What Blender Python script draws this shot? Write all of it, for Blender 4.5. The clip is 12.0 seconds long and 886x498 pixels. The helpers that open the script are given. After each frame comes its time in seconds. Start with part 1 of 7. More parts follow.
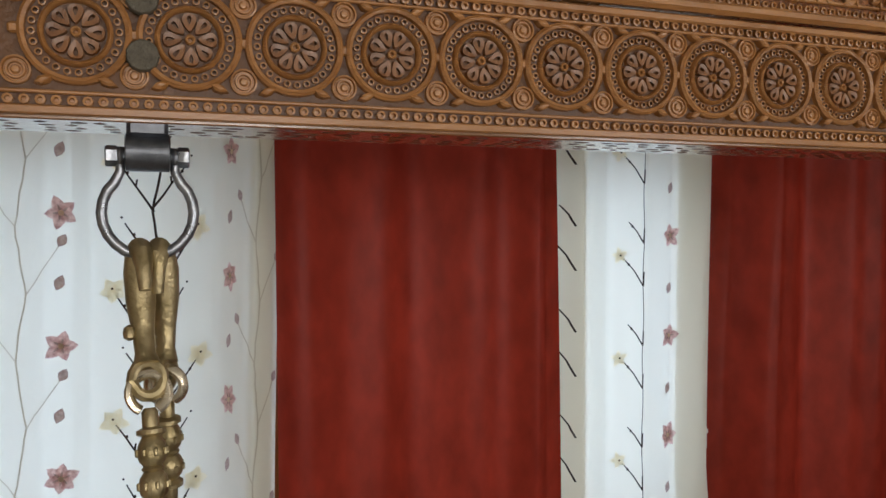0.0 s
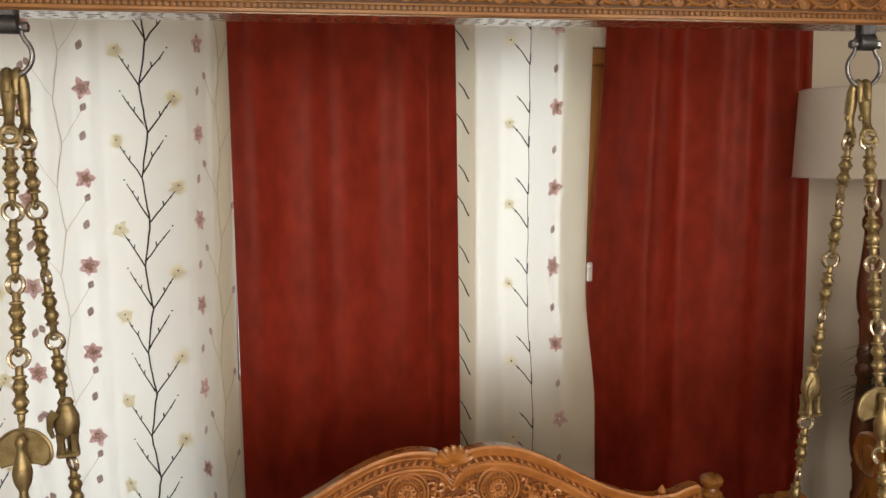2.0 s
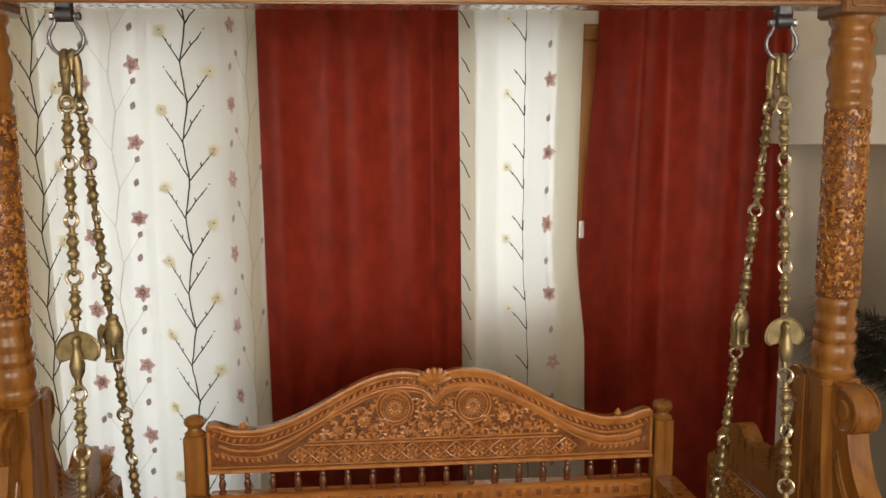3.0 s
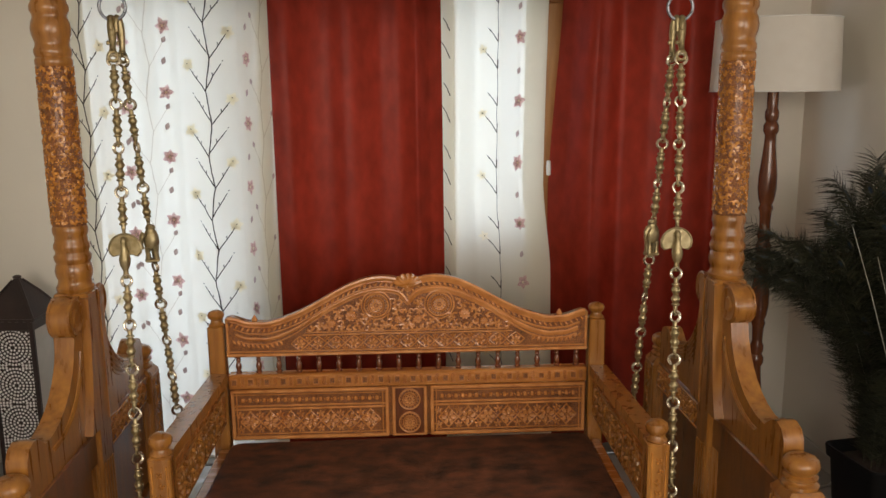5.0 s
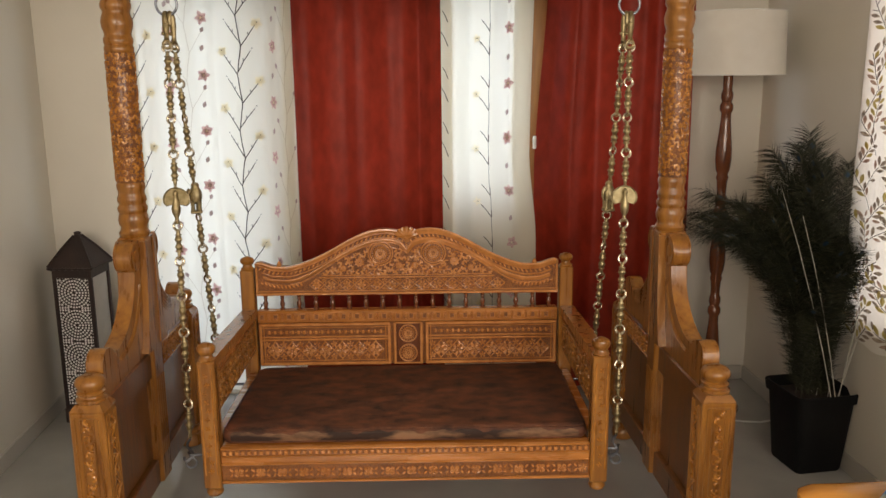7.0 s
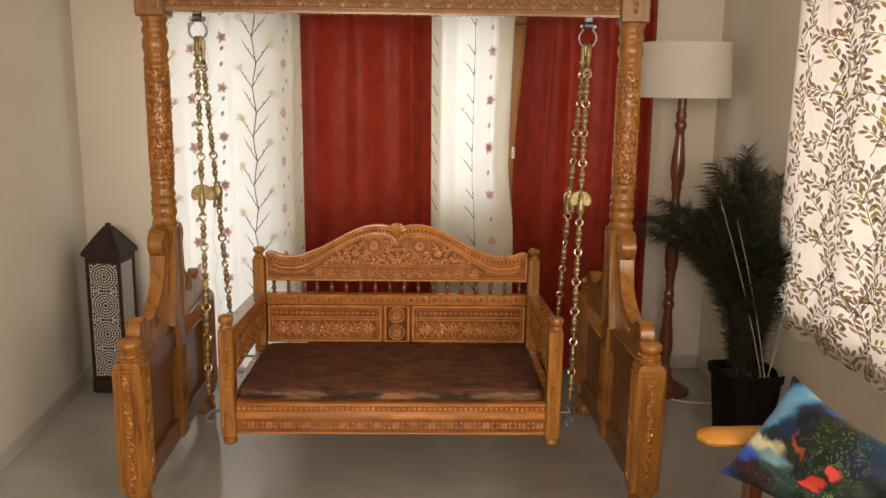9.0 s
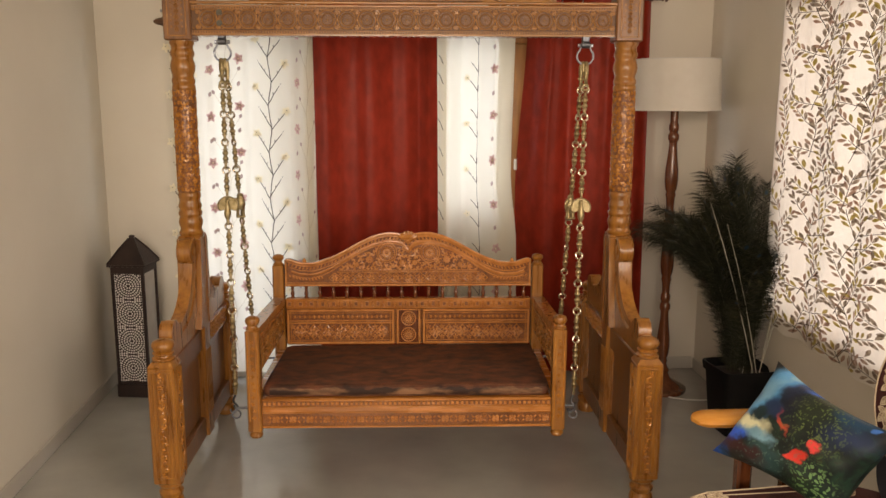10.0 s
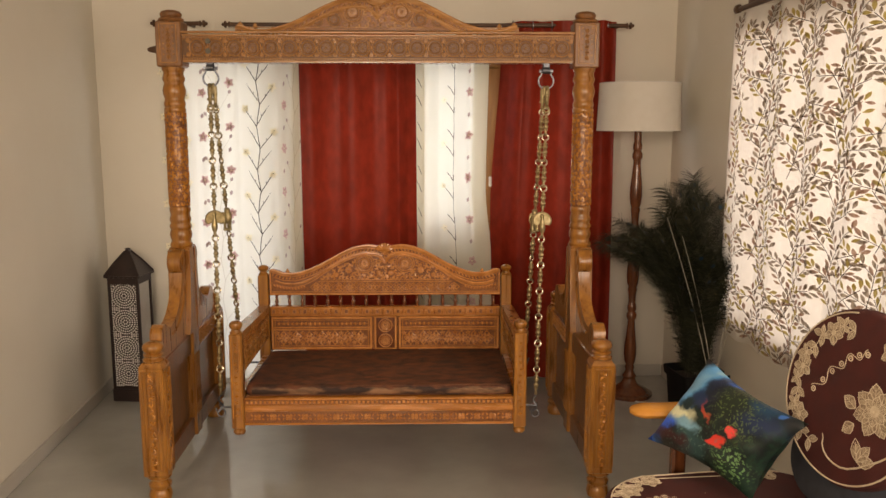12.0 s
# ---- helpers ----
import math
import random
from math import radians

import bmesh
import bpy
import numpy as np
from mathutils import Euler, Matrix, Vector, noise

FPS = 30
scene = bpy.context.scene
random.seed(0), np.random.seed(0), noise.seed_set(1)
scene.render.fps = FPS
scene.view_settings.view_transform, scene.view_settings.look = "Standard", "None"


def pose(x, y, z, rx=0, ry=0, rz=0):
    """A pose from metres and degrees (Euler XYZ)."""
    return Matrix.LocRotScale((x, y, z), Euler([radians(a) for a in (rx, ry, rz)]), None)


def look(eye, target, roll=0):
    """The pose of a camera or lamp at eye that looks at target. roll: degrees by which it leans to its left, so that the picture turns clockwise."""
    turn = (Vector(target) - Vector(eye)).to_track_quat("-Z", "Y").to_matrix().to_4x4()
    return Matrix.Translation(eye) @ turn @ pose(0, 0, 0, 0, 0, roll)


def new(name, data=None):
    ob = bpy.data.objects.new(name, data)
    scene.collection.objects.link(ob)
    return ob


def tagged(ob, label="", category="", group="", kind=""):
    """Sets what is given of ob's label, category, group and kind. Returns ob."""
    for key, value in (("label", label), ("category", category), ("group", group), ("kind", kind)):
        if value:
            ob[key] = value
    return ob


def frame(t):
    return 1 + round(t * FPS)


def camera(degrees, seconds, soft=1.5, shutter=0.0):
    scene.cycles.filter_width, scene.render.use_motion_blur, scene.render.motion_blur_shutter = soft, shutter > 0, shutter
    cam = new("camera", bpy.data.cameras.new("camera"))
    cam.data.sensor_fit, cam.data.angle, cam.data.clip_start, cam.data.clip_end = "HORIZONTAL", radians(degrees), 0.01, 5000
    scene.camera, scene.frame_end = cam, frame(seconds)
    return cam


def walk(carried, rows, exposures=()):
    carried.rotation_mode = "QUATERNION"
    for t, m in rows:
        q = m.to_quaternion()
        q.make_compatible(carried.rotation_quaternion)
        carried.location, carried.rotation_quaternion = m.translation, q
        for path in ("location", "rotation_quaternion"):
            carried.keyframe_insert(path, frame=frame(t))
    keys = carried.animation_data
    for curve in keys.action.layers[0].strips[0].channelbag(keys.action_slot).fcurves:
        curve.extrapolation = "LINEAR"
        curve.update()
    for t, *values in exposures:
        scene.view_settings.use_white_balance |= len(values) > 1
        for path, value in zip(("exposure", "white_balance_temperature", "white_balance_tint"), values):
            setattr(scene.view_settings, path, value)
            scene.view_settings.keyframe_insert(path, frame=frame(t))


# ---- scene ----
cam = camera(56.4, 12.0)
METRES, EYE, TILT, LEAN, TURN = 3.4, 1.72, 0.0, 0.0, -19.7
ROWS = [
    (0.0, 0.0, 0.0, 0.0, -0.0, -1.03, 0.18),
    (0.5, 0.0567, -0.044, -0.0074, 4.27, -1.25, -0.64),
    (1.0, 0.0862, -0.0858, -0.016, 6.7, -1.88, -0.08),
    (1.5, 0.1341, -0.1384, -0.0324, 8.13, -4.89, 0.38),
    (2.0, 0.2046, -0.1588, -0.0425, 10.96, -6.52, 0.43),
    (2.5, 0.2477, -0.19, -0.0421, 14.45, -7.51, 0.7),
    (3.0, 0.275, -0.2354, -0.0496, 15.06, -8.21, 0.43),
    (3.5, 0.3135, -0.2699, -0.0547, 16.26, -9.7, -0.22),
    (5.5, 0.3846, -0.3893, -0.0573, 17.25, -11.22, 0.64),
    (6.0, 0.4179, -0.4226, -0.057, 17.83, -11.47, 0.36),
    (6.5, 0.4307, -0.4536, -0.0566, 18.54, -11.55, 0.3),
    (7.0, 0.4322, -0.4918, -0.0616, 18.49, -11.89, 0.45),
    (9.0, 0.4935, -0.6233, -0.0498, 18.58, -11.3, -0.71),
    (9.5, 0.4923, -0.659, -0.05, 18.59, -10.35, -0.28),
    (10.0, 0.5, -0.6907, -0.0497, 18.27, -10.22, -0.11),
    (10.5, 0.5173, -0.7067, -0.0494, 18.0, -10.03, -0.2),
    (11.0, 0.547, -0.734, -0.0501, 17.99, -9.88, -0.37),
    (11.5, 0.5607, -0.7519, -0.0477, 18.24, -9.54, -0.19),
    (12.0, 0.5629, -0.7513, -0.0471, 18.46, -8.91, -0.06),
]
EXPOSURES = [(0.0, -0.26, 6100, 11.5), (0.5, -0.20, 6750, 14.5), (1.0, -0.12, 7250, 15.5), (1.5, -0.08, 7500, 16.5), (2.5, -0.08, 7450, 15.5), (3.5, -0.05, 7250, 13.5), (5.3, -0.02, 6750, 13.5), (6.5, 0.02, 6850, 14.5), (7.0, 0.05, 7050, 14.5), (9.0, 0.12, 7850, 19.5), (10.5, 0.10, 8000, 19.5), (12.0, 0.05, 8350, 20.5)]
walk(cam, [(t, pose(0, 0, EYE, TILT, LEAN, TURN) @ pose(METRES * x, METRES * y, METRES * z, 90 + pitch, roll, yaw)) for t, x, y, z, yaw, pitch, roll in ROWS], EXPOSURES)

# ---- light ----
world = bpy.data.worlds.new("sky")
scene.world = world
world.use_nodes = True
wn = world.node_tree
sky = wn.nodes.new("ShaderNodeTexSky")
sky.sky_type, sky.sun_disc, sky.sun_elevation, sky.sun_rotation = "NISHITA", False, radians(48), radians(20)
wn.links.new(sky.outputs[0], wn.nodes["Background"].inputs[0])
wn.nodes["Background"].inputs[1].default_value = 0.12


def window_light(name, loc, target, sx, sy, watts, colour):
    la = bpy.data.lights.new(name, "AREA")
    la.shape, la.size, la.size_y, la.energy, la.color = "RECTANGLE", sx, sy, watts, colour
    ob = new(name, la)
    ob.matrix_world = look(loc, target)
    return ob


window_light("daylight_back_window", (0.70, 2.25, 1.14), (0.70, 0, 1.14), 2.6, 1.70, 49, (0.67, 0.83, 1.0))
window_light("daylight_side_window", (2.95, -0.10, 1.32), (0, -0.10, 1.32), 2.4, 1.95, 29, (1.0, 0.97, 0.94))
window_light("daylight_high_window", (0.30, -5.10, 2.0), (0.30, 0.6, 0.9), 2.0, 1.1, 96, (1.0, 0.92, 0.80))
# Added fill with no seen source; brightens the left wall and floor.
window_light("fill_light_east", (2.52, -2.65, 1.62), (-0.80, 0.5, 0.9), 0.8, 1.15, 38, (1.0, 0.95, 0.87))


# ---- materials ----
def material(name, base, rough=0.5, metal=0.0, vary=None, scale=6.0, stretch=(1, 1, 1), bump=0.0, bump_scale=200.0, coat=0.0, spec=0.5, detail=6.0, edges=(0.3, 0.7)):
    """A surface with two scales of variation: broad tone patches and a fine relief."""
    m = bpy.data.materials.new(name)
    m.use_nodes = True
    nt, nd = m.node_tree, m.node_tree.nodes
    b = nd["Principled BSDF"]
    b.inputs["Roughness"].default_value, b.inputs["Metallic"].default_value = rough, metal
    b.inputs["Coat Weight"].default_value, b.inputs["Coat Roughness"].default_value = coat, 0.24
    b.inputs["Specular IOR Level"].default_value = spec
    tc, mp = nd.new("ShaderNodeTexCoord"), nd.new("ShaderNodeMapping")
    mp.inputs["Scale"].default_value = stretch
    nt.links.new(tc.outputs["Object"], mp.inputs[0])
    n1 = nd.new("ShaderNodeTexNoise")
    n1.inputs["Scale"].default_value, n1.inputs["Detail"].default_value = scale, detail
    nt.links.new(mp.outputs[0], n1.inputs[0])
    ramp = nd.new("ShaderNodeValToRGB")
    ramp.color_ramp.elements[0].position, ramp.color_ramp.elements[1].position = edges
    ramp.color_ramp.elements[0].color = (*base, 1)
    ramp.color_ramp.elements[1].color = (*(vary or base), 1)
    nt.links.new(n1.outputs[0], ramp.inputs[0])
    nt.links.new(ramp.outputs[0], b.inputs["Base Color"])
    if bump:
        n2 = nd.new("ShaderNodeTexNoise")
        n2.inputs["Scale"].default_value, n2.inputs["Detail"].default_value = bump_scale, 3
        nt.links.new(mp.outputs[0], n2.inputs[0])
        bp = nd.new("ShaderNodeBump")
        bp.inputs["Strength"].default_value, bp.inputs["Distance"].default_value = bump, 0.004
        nt.links.new(n2.outputs[0], bp.inputs["Height"])
        nt.links.new(bp.outputs[0], b.inputs["Normal"])
        r2 = nd.new("ShaderNodeMapRange")
        r2.inputs["To Min"].default_value, r2.inputs["To Max"].default_value = max(0.02, rough - 0.08), min(1, rough + 0.1)
        nt.links.new(n1.outputs[0], r2.inputs[0])
        nt.links.new(r2.outputs[0], b.inputs["Roughness"])
    return m


def cloth(name, base, vary, thin, scale=5.0, stretch=(1, 1, 1), thread=900.0, rough=0.9, detail=8.0, sheen=0.012):
    """Woven cloth that lets a share of the light behind it through."""
    m = bpy.data.materials.new(name)
    m.use_nodes = True
    nt, nd = m.node_tree, m.node_tree.nodes
    nd.remove(nd["Principled BSDF"])
    out = nd["Material Output"]
    tc, mp = nd.new("ShaderNodeTexCoord"), nd.new("ShaderNodeMapping")
    mp.inputs["Scale"].default_value = stretch
    nt.links.new(tc.outputs["Object"], mp.inputs[0])
    n1 = nd.new("ShaderNodeTexNoise")
    n1.inputs["Scale"].default_value, n1.inputs["Detail"].default_value = scale, detail
    nt.links.new(mp.outputs[0], n1.inputs[0])
    ramp = nd.new("ShaderNodeValToRGB")
    ramp.color_ramp.elements[0].position, ramp.color_ramp.elements[1].position = 0.3, 0.7
    ramp.color_ramp.elements[0].color, ramp.color_ramp.elements[1].color = (*base, 1), (*vary, 1)
    nt.links.new(n1.outputs[0], ramp.inputs[0])
    n2 = nd.new("ShaderNodeTexNoise")
    n2.inputs["Scale"].default_value = thread
    nt.links.new(tc.outputs["Object"], n2.inputs[0])
    bp = nd.new("ShaderNodeBump")
    bp.inputs["Strength"].default_value, bp.inputs["Distance"].default_value = 0.25, 0.002
    nt.links.new(n2.outputs[0], bp.inputs["Height"])
    d, t, mix = nd.new("ShaderNodeBsdfDiffuse"), nd.new("ShaderNodeBsdfTranslucent"), nd.new("ShaderNodeMixShader")
    for s in (d, t):
        nt.links.new(ramp.outputs[0], s.inputs["Color"])
        nt.links.new(bp.outputs[0], s.inputs["Normal"])
    mix.inputs[0].default_value = thin
    nt.links.new(d.outputs[0], mix.inputs[1])
    nt.links.new(t.outputs[0], mix.inputs[2])
    gl, mix2 = nd.new("ShaderNodeBsdfGlossy"), nd.new("ShaderNodeMixShader")
    gl.inputs["Roughness"].default_value = rough * 0.5
    mix2.inputs[0].default_value = sheen
    nt.links.new(bp.outputs[0], gl.inputs["Normal"])
    nt.links.new(mix.outputs[0], mix2.inputs[1])
    nt.links.new(gl.outputs[0], mix2.inputs[2])
    nt.links.new(mix2.outputs[0], out.inputs[0])
    return m


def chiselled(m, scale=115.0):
    """Adds tool marks of fine carving: small cells, each ringed by a shade-painted sunk line."""
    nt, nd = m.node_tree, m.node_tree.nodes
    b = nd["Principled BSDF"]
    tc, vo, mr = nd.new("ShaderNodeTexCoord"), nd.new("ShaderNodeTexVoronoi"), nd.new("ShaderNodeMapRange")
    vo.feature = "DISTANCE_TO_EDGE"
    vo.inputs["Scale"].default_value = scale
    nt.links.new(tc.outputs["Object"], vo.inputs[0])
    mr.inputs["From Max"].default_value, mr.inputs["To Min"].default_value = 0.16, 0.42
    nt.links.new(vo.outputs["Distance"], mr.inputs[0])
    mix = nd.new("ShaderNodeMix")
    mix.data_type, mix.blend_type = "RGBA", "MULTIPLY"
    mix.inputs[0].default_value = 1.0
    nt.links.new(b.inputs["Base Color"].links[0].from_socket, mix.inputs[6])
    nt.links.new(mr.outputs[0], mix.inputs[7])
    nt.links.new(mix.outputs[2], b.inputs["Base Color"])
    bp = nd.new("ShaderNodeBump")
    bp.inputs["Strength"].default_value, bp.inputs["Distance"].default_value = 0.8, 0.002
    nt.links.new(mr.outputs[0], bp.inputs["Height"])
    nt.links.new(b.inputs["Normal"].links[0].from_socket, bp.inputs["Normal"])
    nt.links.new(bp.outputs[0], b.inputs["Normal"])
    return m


TEAK = material("honey_teak", (0.180, 0.063, 0.0098), 0.28, 0, (0.39, 0.162, 0.028), 7, (6, 6, 0.7), 0.10, 90, 0.3)
TEAK_X = material("honey_teak_level", (0.28, 0.097, 0.0185), 0.25, 0, (0.52, 0.202, 0.046), 7, (0.7, 6, 6), 0.12, 90, 0.45)
# Darker teak paints shade onto the stand's inward side panels and rails.
TEAK_PANEL = material("shaded_teak_panel", (0.112, 0.037, 0.0066), 0.3, 0, (0.235, 0.084, 0.0155), 7, (6, 6, 0.7), 0.12, 90, 0.3)
# Paler copy of the teak: relief highlights are put into the colour.
TEAK_CARVED = material("carved_teak", (0.42, 0.154, 0.040), 0.18, 0, (0.62, 0.260, 0.080), 22, (1, 1, 1), 0.30, 260, 0.8)
# Darker, browner teak for column blocks, caps and rosette petals.
TEAK_MATT = material("dark_brown_teak", (0.125, 0.048, 0.0135), 0.36, 0, (0.26, 0.108, 0.032), 9, (5, 5, 0.8), 0.2, 120, 0.25, 0.4)
TEAK_GLOSS = material("polished_carved_teak", (0.33, 0.122, 0.020), 0.22, 0, (0.58, 0.245, 0.049), 30, (1, 1, 1), 0.25, 240, 0.6)
# Dark tone paints shade into the beam's sunk carving and hollows.
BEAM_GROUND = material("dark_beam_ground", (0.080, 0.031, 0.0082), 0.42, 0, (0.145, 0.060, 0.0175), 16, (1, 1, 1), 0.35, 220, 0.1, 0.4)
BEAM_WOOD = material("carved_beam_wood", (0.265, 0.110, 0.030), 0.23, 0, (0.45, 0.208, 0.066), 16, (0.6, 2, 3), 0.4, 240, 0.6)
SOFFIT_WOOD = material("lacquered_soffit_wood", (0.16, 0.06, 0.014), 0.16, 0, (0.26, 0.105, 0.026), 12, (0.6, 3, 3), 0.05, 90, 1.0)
# Same wood darkened: shade behind the relief is put into this colour.
TEAK_GROUND = chiselled(material("shaded_carving_ground", (0.205, 0.069, 0.0148), 0.32, 0, (0.345, 0.120, 0.028), 14, (1, 1, 1), 0.35, 220, 0.3, 0.4), 150.0)
DARK_WOOD = material("dark_polished_wood", (0.085, 0.025, 0.010), 0.22, 0, (0.19, 0.060, 0.022), 9, (5, 5, 0.8), 0.08, 80, 0.5)
ROD_WOOD = material("dark_rod_wood", (0.06, 0.028, 0.014), 0.4, 0, (0.10, 0.045, 0.02), 12)
WINDOW_WOOD = material("window_teak", (0.30, 0.13, 0.035), 0.4, 0, (0.42, 0.2, 0.06), 8, (5, 5, 0.6), 0.1, 80)
LANTERN_WOOD = material("black_brown_lantern_paint", (0.014, 0.0072, 0.0062), 0.5, 0, (0.034, 0.017, 0.0135), 14, (1, 1, 1), 0.3, 120)
PEARL = material("white_inlay", (0.78, 0.77, 0.76), 0.5, 0, (0.86, 0.85, 0.84), 40)
BRASS = material("aged_brass", (0.26, 0.205, 0.10), 0.36, 0.85, (0.46, 0.375, 0.22), 60, (1, 1, 1), 0.2, 300)
# Pale brass puts the link rings' window glints into the colour.
BRIGHT_BRASS = material("glint_brass", (0.50, 0.43, 0.31), 0.24, 0.9, (0.68, 0.61, 0.48), 60, (1, 1, 1), 0.1, 300)
STEEL = material("galvanised_steel", (0.20, 0.212, 0.235), 0.30, 0.9, (0.36, 0.375, 0.41), 80, (1, 1, 1), 0.07, 400)
GUNMETAL = material("dark_steel", (0.085, 0.09, 0.10), 0.38, 0.9, (0.16, 0.168, 0.19), 60, (1, 1, 1), 0.05, 300)
WALL = material("cream_wall_paint", (0.66, 0.62, 0.54), 0.75, 0, (0.70, 0.665, 0.585), 2.2, (1, 1, 1), 0.12, 60)
CEIL = material("white_ceiling_paint", (0.74, 0.72, 0.68), 0.8, 0, (0.78, 0.76, 0.72), 2.0, (1, 1, 1), 0.1, 60)
FLOOR = material("polished_grey_stone", (0.32, 0.318, 0.30), 0.07, 0, (0.41, 0.405, 0.38), 3.0, (1, 1, 1), 0.03, 30, 0.0, 0.8, 10)
SKIRT = material("grey_skirting_stone", (0.47, 0.445, 0.40), 0.35, 0, (0.52, 0.495, 0.45), 4, (1, 1, 1), 0.05, 60)
VELVET = material("brown_velvet", (0.019, 0.0060, 0.0026), 0.7, 0, (0.168, 0.054, 0.021), 16, (1, 1.4, 1), 0.6, 160)
# Pale tone mixes worn patches with the front edge's painted velvet sheen.
VELVET_WORN_SHEEN = material("worn_sheen_brown_velvet", (0.028, 0.0100, 0.0044), 0.7, 0, (0.27, 0.138, 0.070), 11, (0.7, 1, 2.2), 0.4, 160, detail=10.0, edges=(0.46, 0.66))
VELVET.node_tree.nodes["Principled BSDF"].inputs["Sheen Weight"].default_value = 0.0
VELVET.node_tree.nodes["Principled BSDF"].inputs["Sheen Tint"].default_value = (0.6, 0.22, 0.12, 1)
SHADE = cloth("cream_lamp_cloth", (0.86, 0.83, 0.77), (0.89, 0.865, 0.81), 0.45, 20)
PLASTIC = material("black_pot_plastic", (0.004, 0.004, 0.0045), 0.6, 0, (0.008, 0.008, 0.008), 20, (1, 1, 1), 0.1, 80, 0.0, 0.2)
SOIL = material("dark_soil", (0.02, 0.014, 0.009), 0.9, 0, (0.045, 0.03, 0.02), 50, (1, 1, 1), 0.8, 90)
QUILL = material("pale_quill", (0.42, 0.40, 0.34), 0.4, 0, (0.55, 0.53, 0.46), 30)
BARB = material("peacock_barb", (0.010, 0.012, 0.0075), 0.55, 0.0, (0.027, 0.031, 0.017), 18, spec=0.25)
BARB_G = material("peacock_barb_bronze", (0.024, 0.026, 0.012), 0.45, 0.1, (0.058, 0.052, 0.024), 18)
EYE_B = material("peacock_eye_blue", (0.005, 0.02, 0.06), 0.35, 0.3, (0.01, 0.05, 0.08), 60)
WHITE_CLOTH = cloth("white_sheer_cloth", (0.81, 0.77, 0.66), (0.84, 0.805, 0.71), 0.64, 4, (1, 1, 0.3))
RED_CLOTH = cloth("brick_red_cloth", (0.180, 0.0168, 0.0080), (0.268, 0.0262, 0.0127), 0.19, 16, (1.3, 1, 0.7), 700, 0.62, 6.0, 0.012)
LEAF_CLOTH = cloth("cream_printed_cloth", (0.80, 0.775, 0.72), (0.84, 0.815, 0.76), 0.5, 4)
TWIG = cloth("dark_brown_thread", (0.022, 0.014, 0.011), (0.05, 0.032, 0.025), 0.15, 60)
PALE_TWIG = cloth("pale_tan_thread", (0.60, 0.54, 0.44), (0.68, 0.62, 0.52), 0.62, 60)
PINK = cloth("dusty_pink_thread", (0.56, 0.325, 0.325), (0.86, 0.655, 0.64), 0.56, 130)
BUD = cloth("grey_mauve_thread", (0.40, 0.29, 0.275), (0.58, 0.46, 0.43), 0.46, 160)
YELLOW = cloth("pale_yellow_thread", (0.87, 0.785, 0.58), (0.90, 0.84, 0.69), 0.82, 160)
LEAF_A = cloth("grey_brown_print", (0.20, 0.15, 0.115), (0.52, 0.45, 0.37), 0.5, 55)
LEAF_B = cloth("olive_print", (0.40, 0.31, 0.085), (0.60, 0.50, 0.22), 0.5, 40)
LEAF_C = cloth("rust_tan_print", (0.33, 0.20, 0.15), (0.55, 0.41, 0.33), 0.5, 40)
MAROON = material("maroon_cover", (0.042, 0.0048, 0.0038), 0.85, 0, (0.074, 0.0095, 0.0068), 14, (1, 1, 1), 0.5, 600)
CREAM_THREAD = material("cream_woven_motif", (0.50, 0.40, 0.28), 0.85, 0, (0.62, 0.52, 0.38), 60, (1, 1, 1), 0.5, 500)
TAUPE_THREAD = material("taupe_woven_fill", (0.18, 0.115, 0.075), 0.85, 0, (0.42, 0.325, 0.22), 90, (1, 1, 1), 0.5, 500)
GREY_FABRIC = material("dark_grey_fabric", (0.035, 0.040, 0.052), 0.9, 0, (0.055, 0.062, 0.078), 30, (1, 1, 1), 0.4, 500)
ARM_WOOD = material("orange_varnished_wood", (0.50, 0.20, 0.03), 0.22, 0, (0.62, 0.28, 0.055), 7, (1, 6, 6), 0.05, 60, 0.4)
LATCH = material("white_plastic", (0.7, 0.69, 0.66), 0.4)
CABLE = material("white_cable", (0.6, 0.6, 0.58), 0.5)


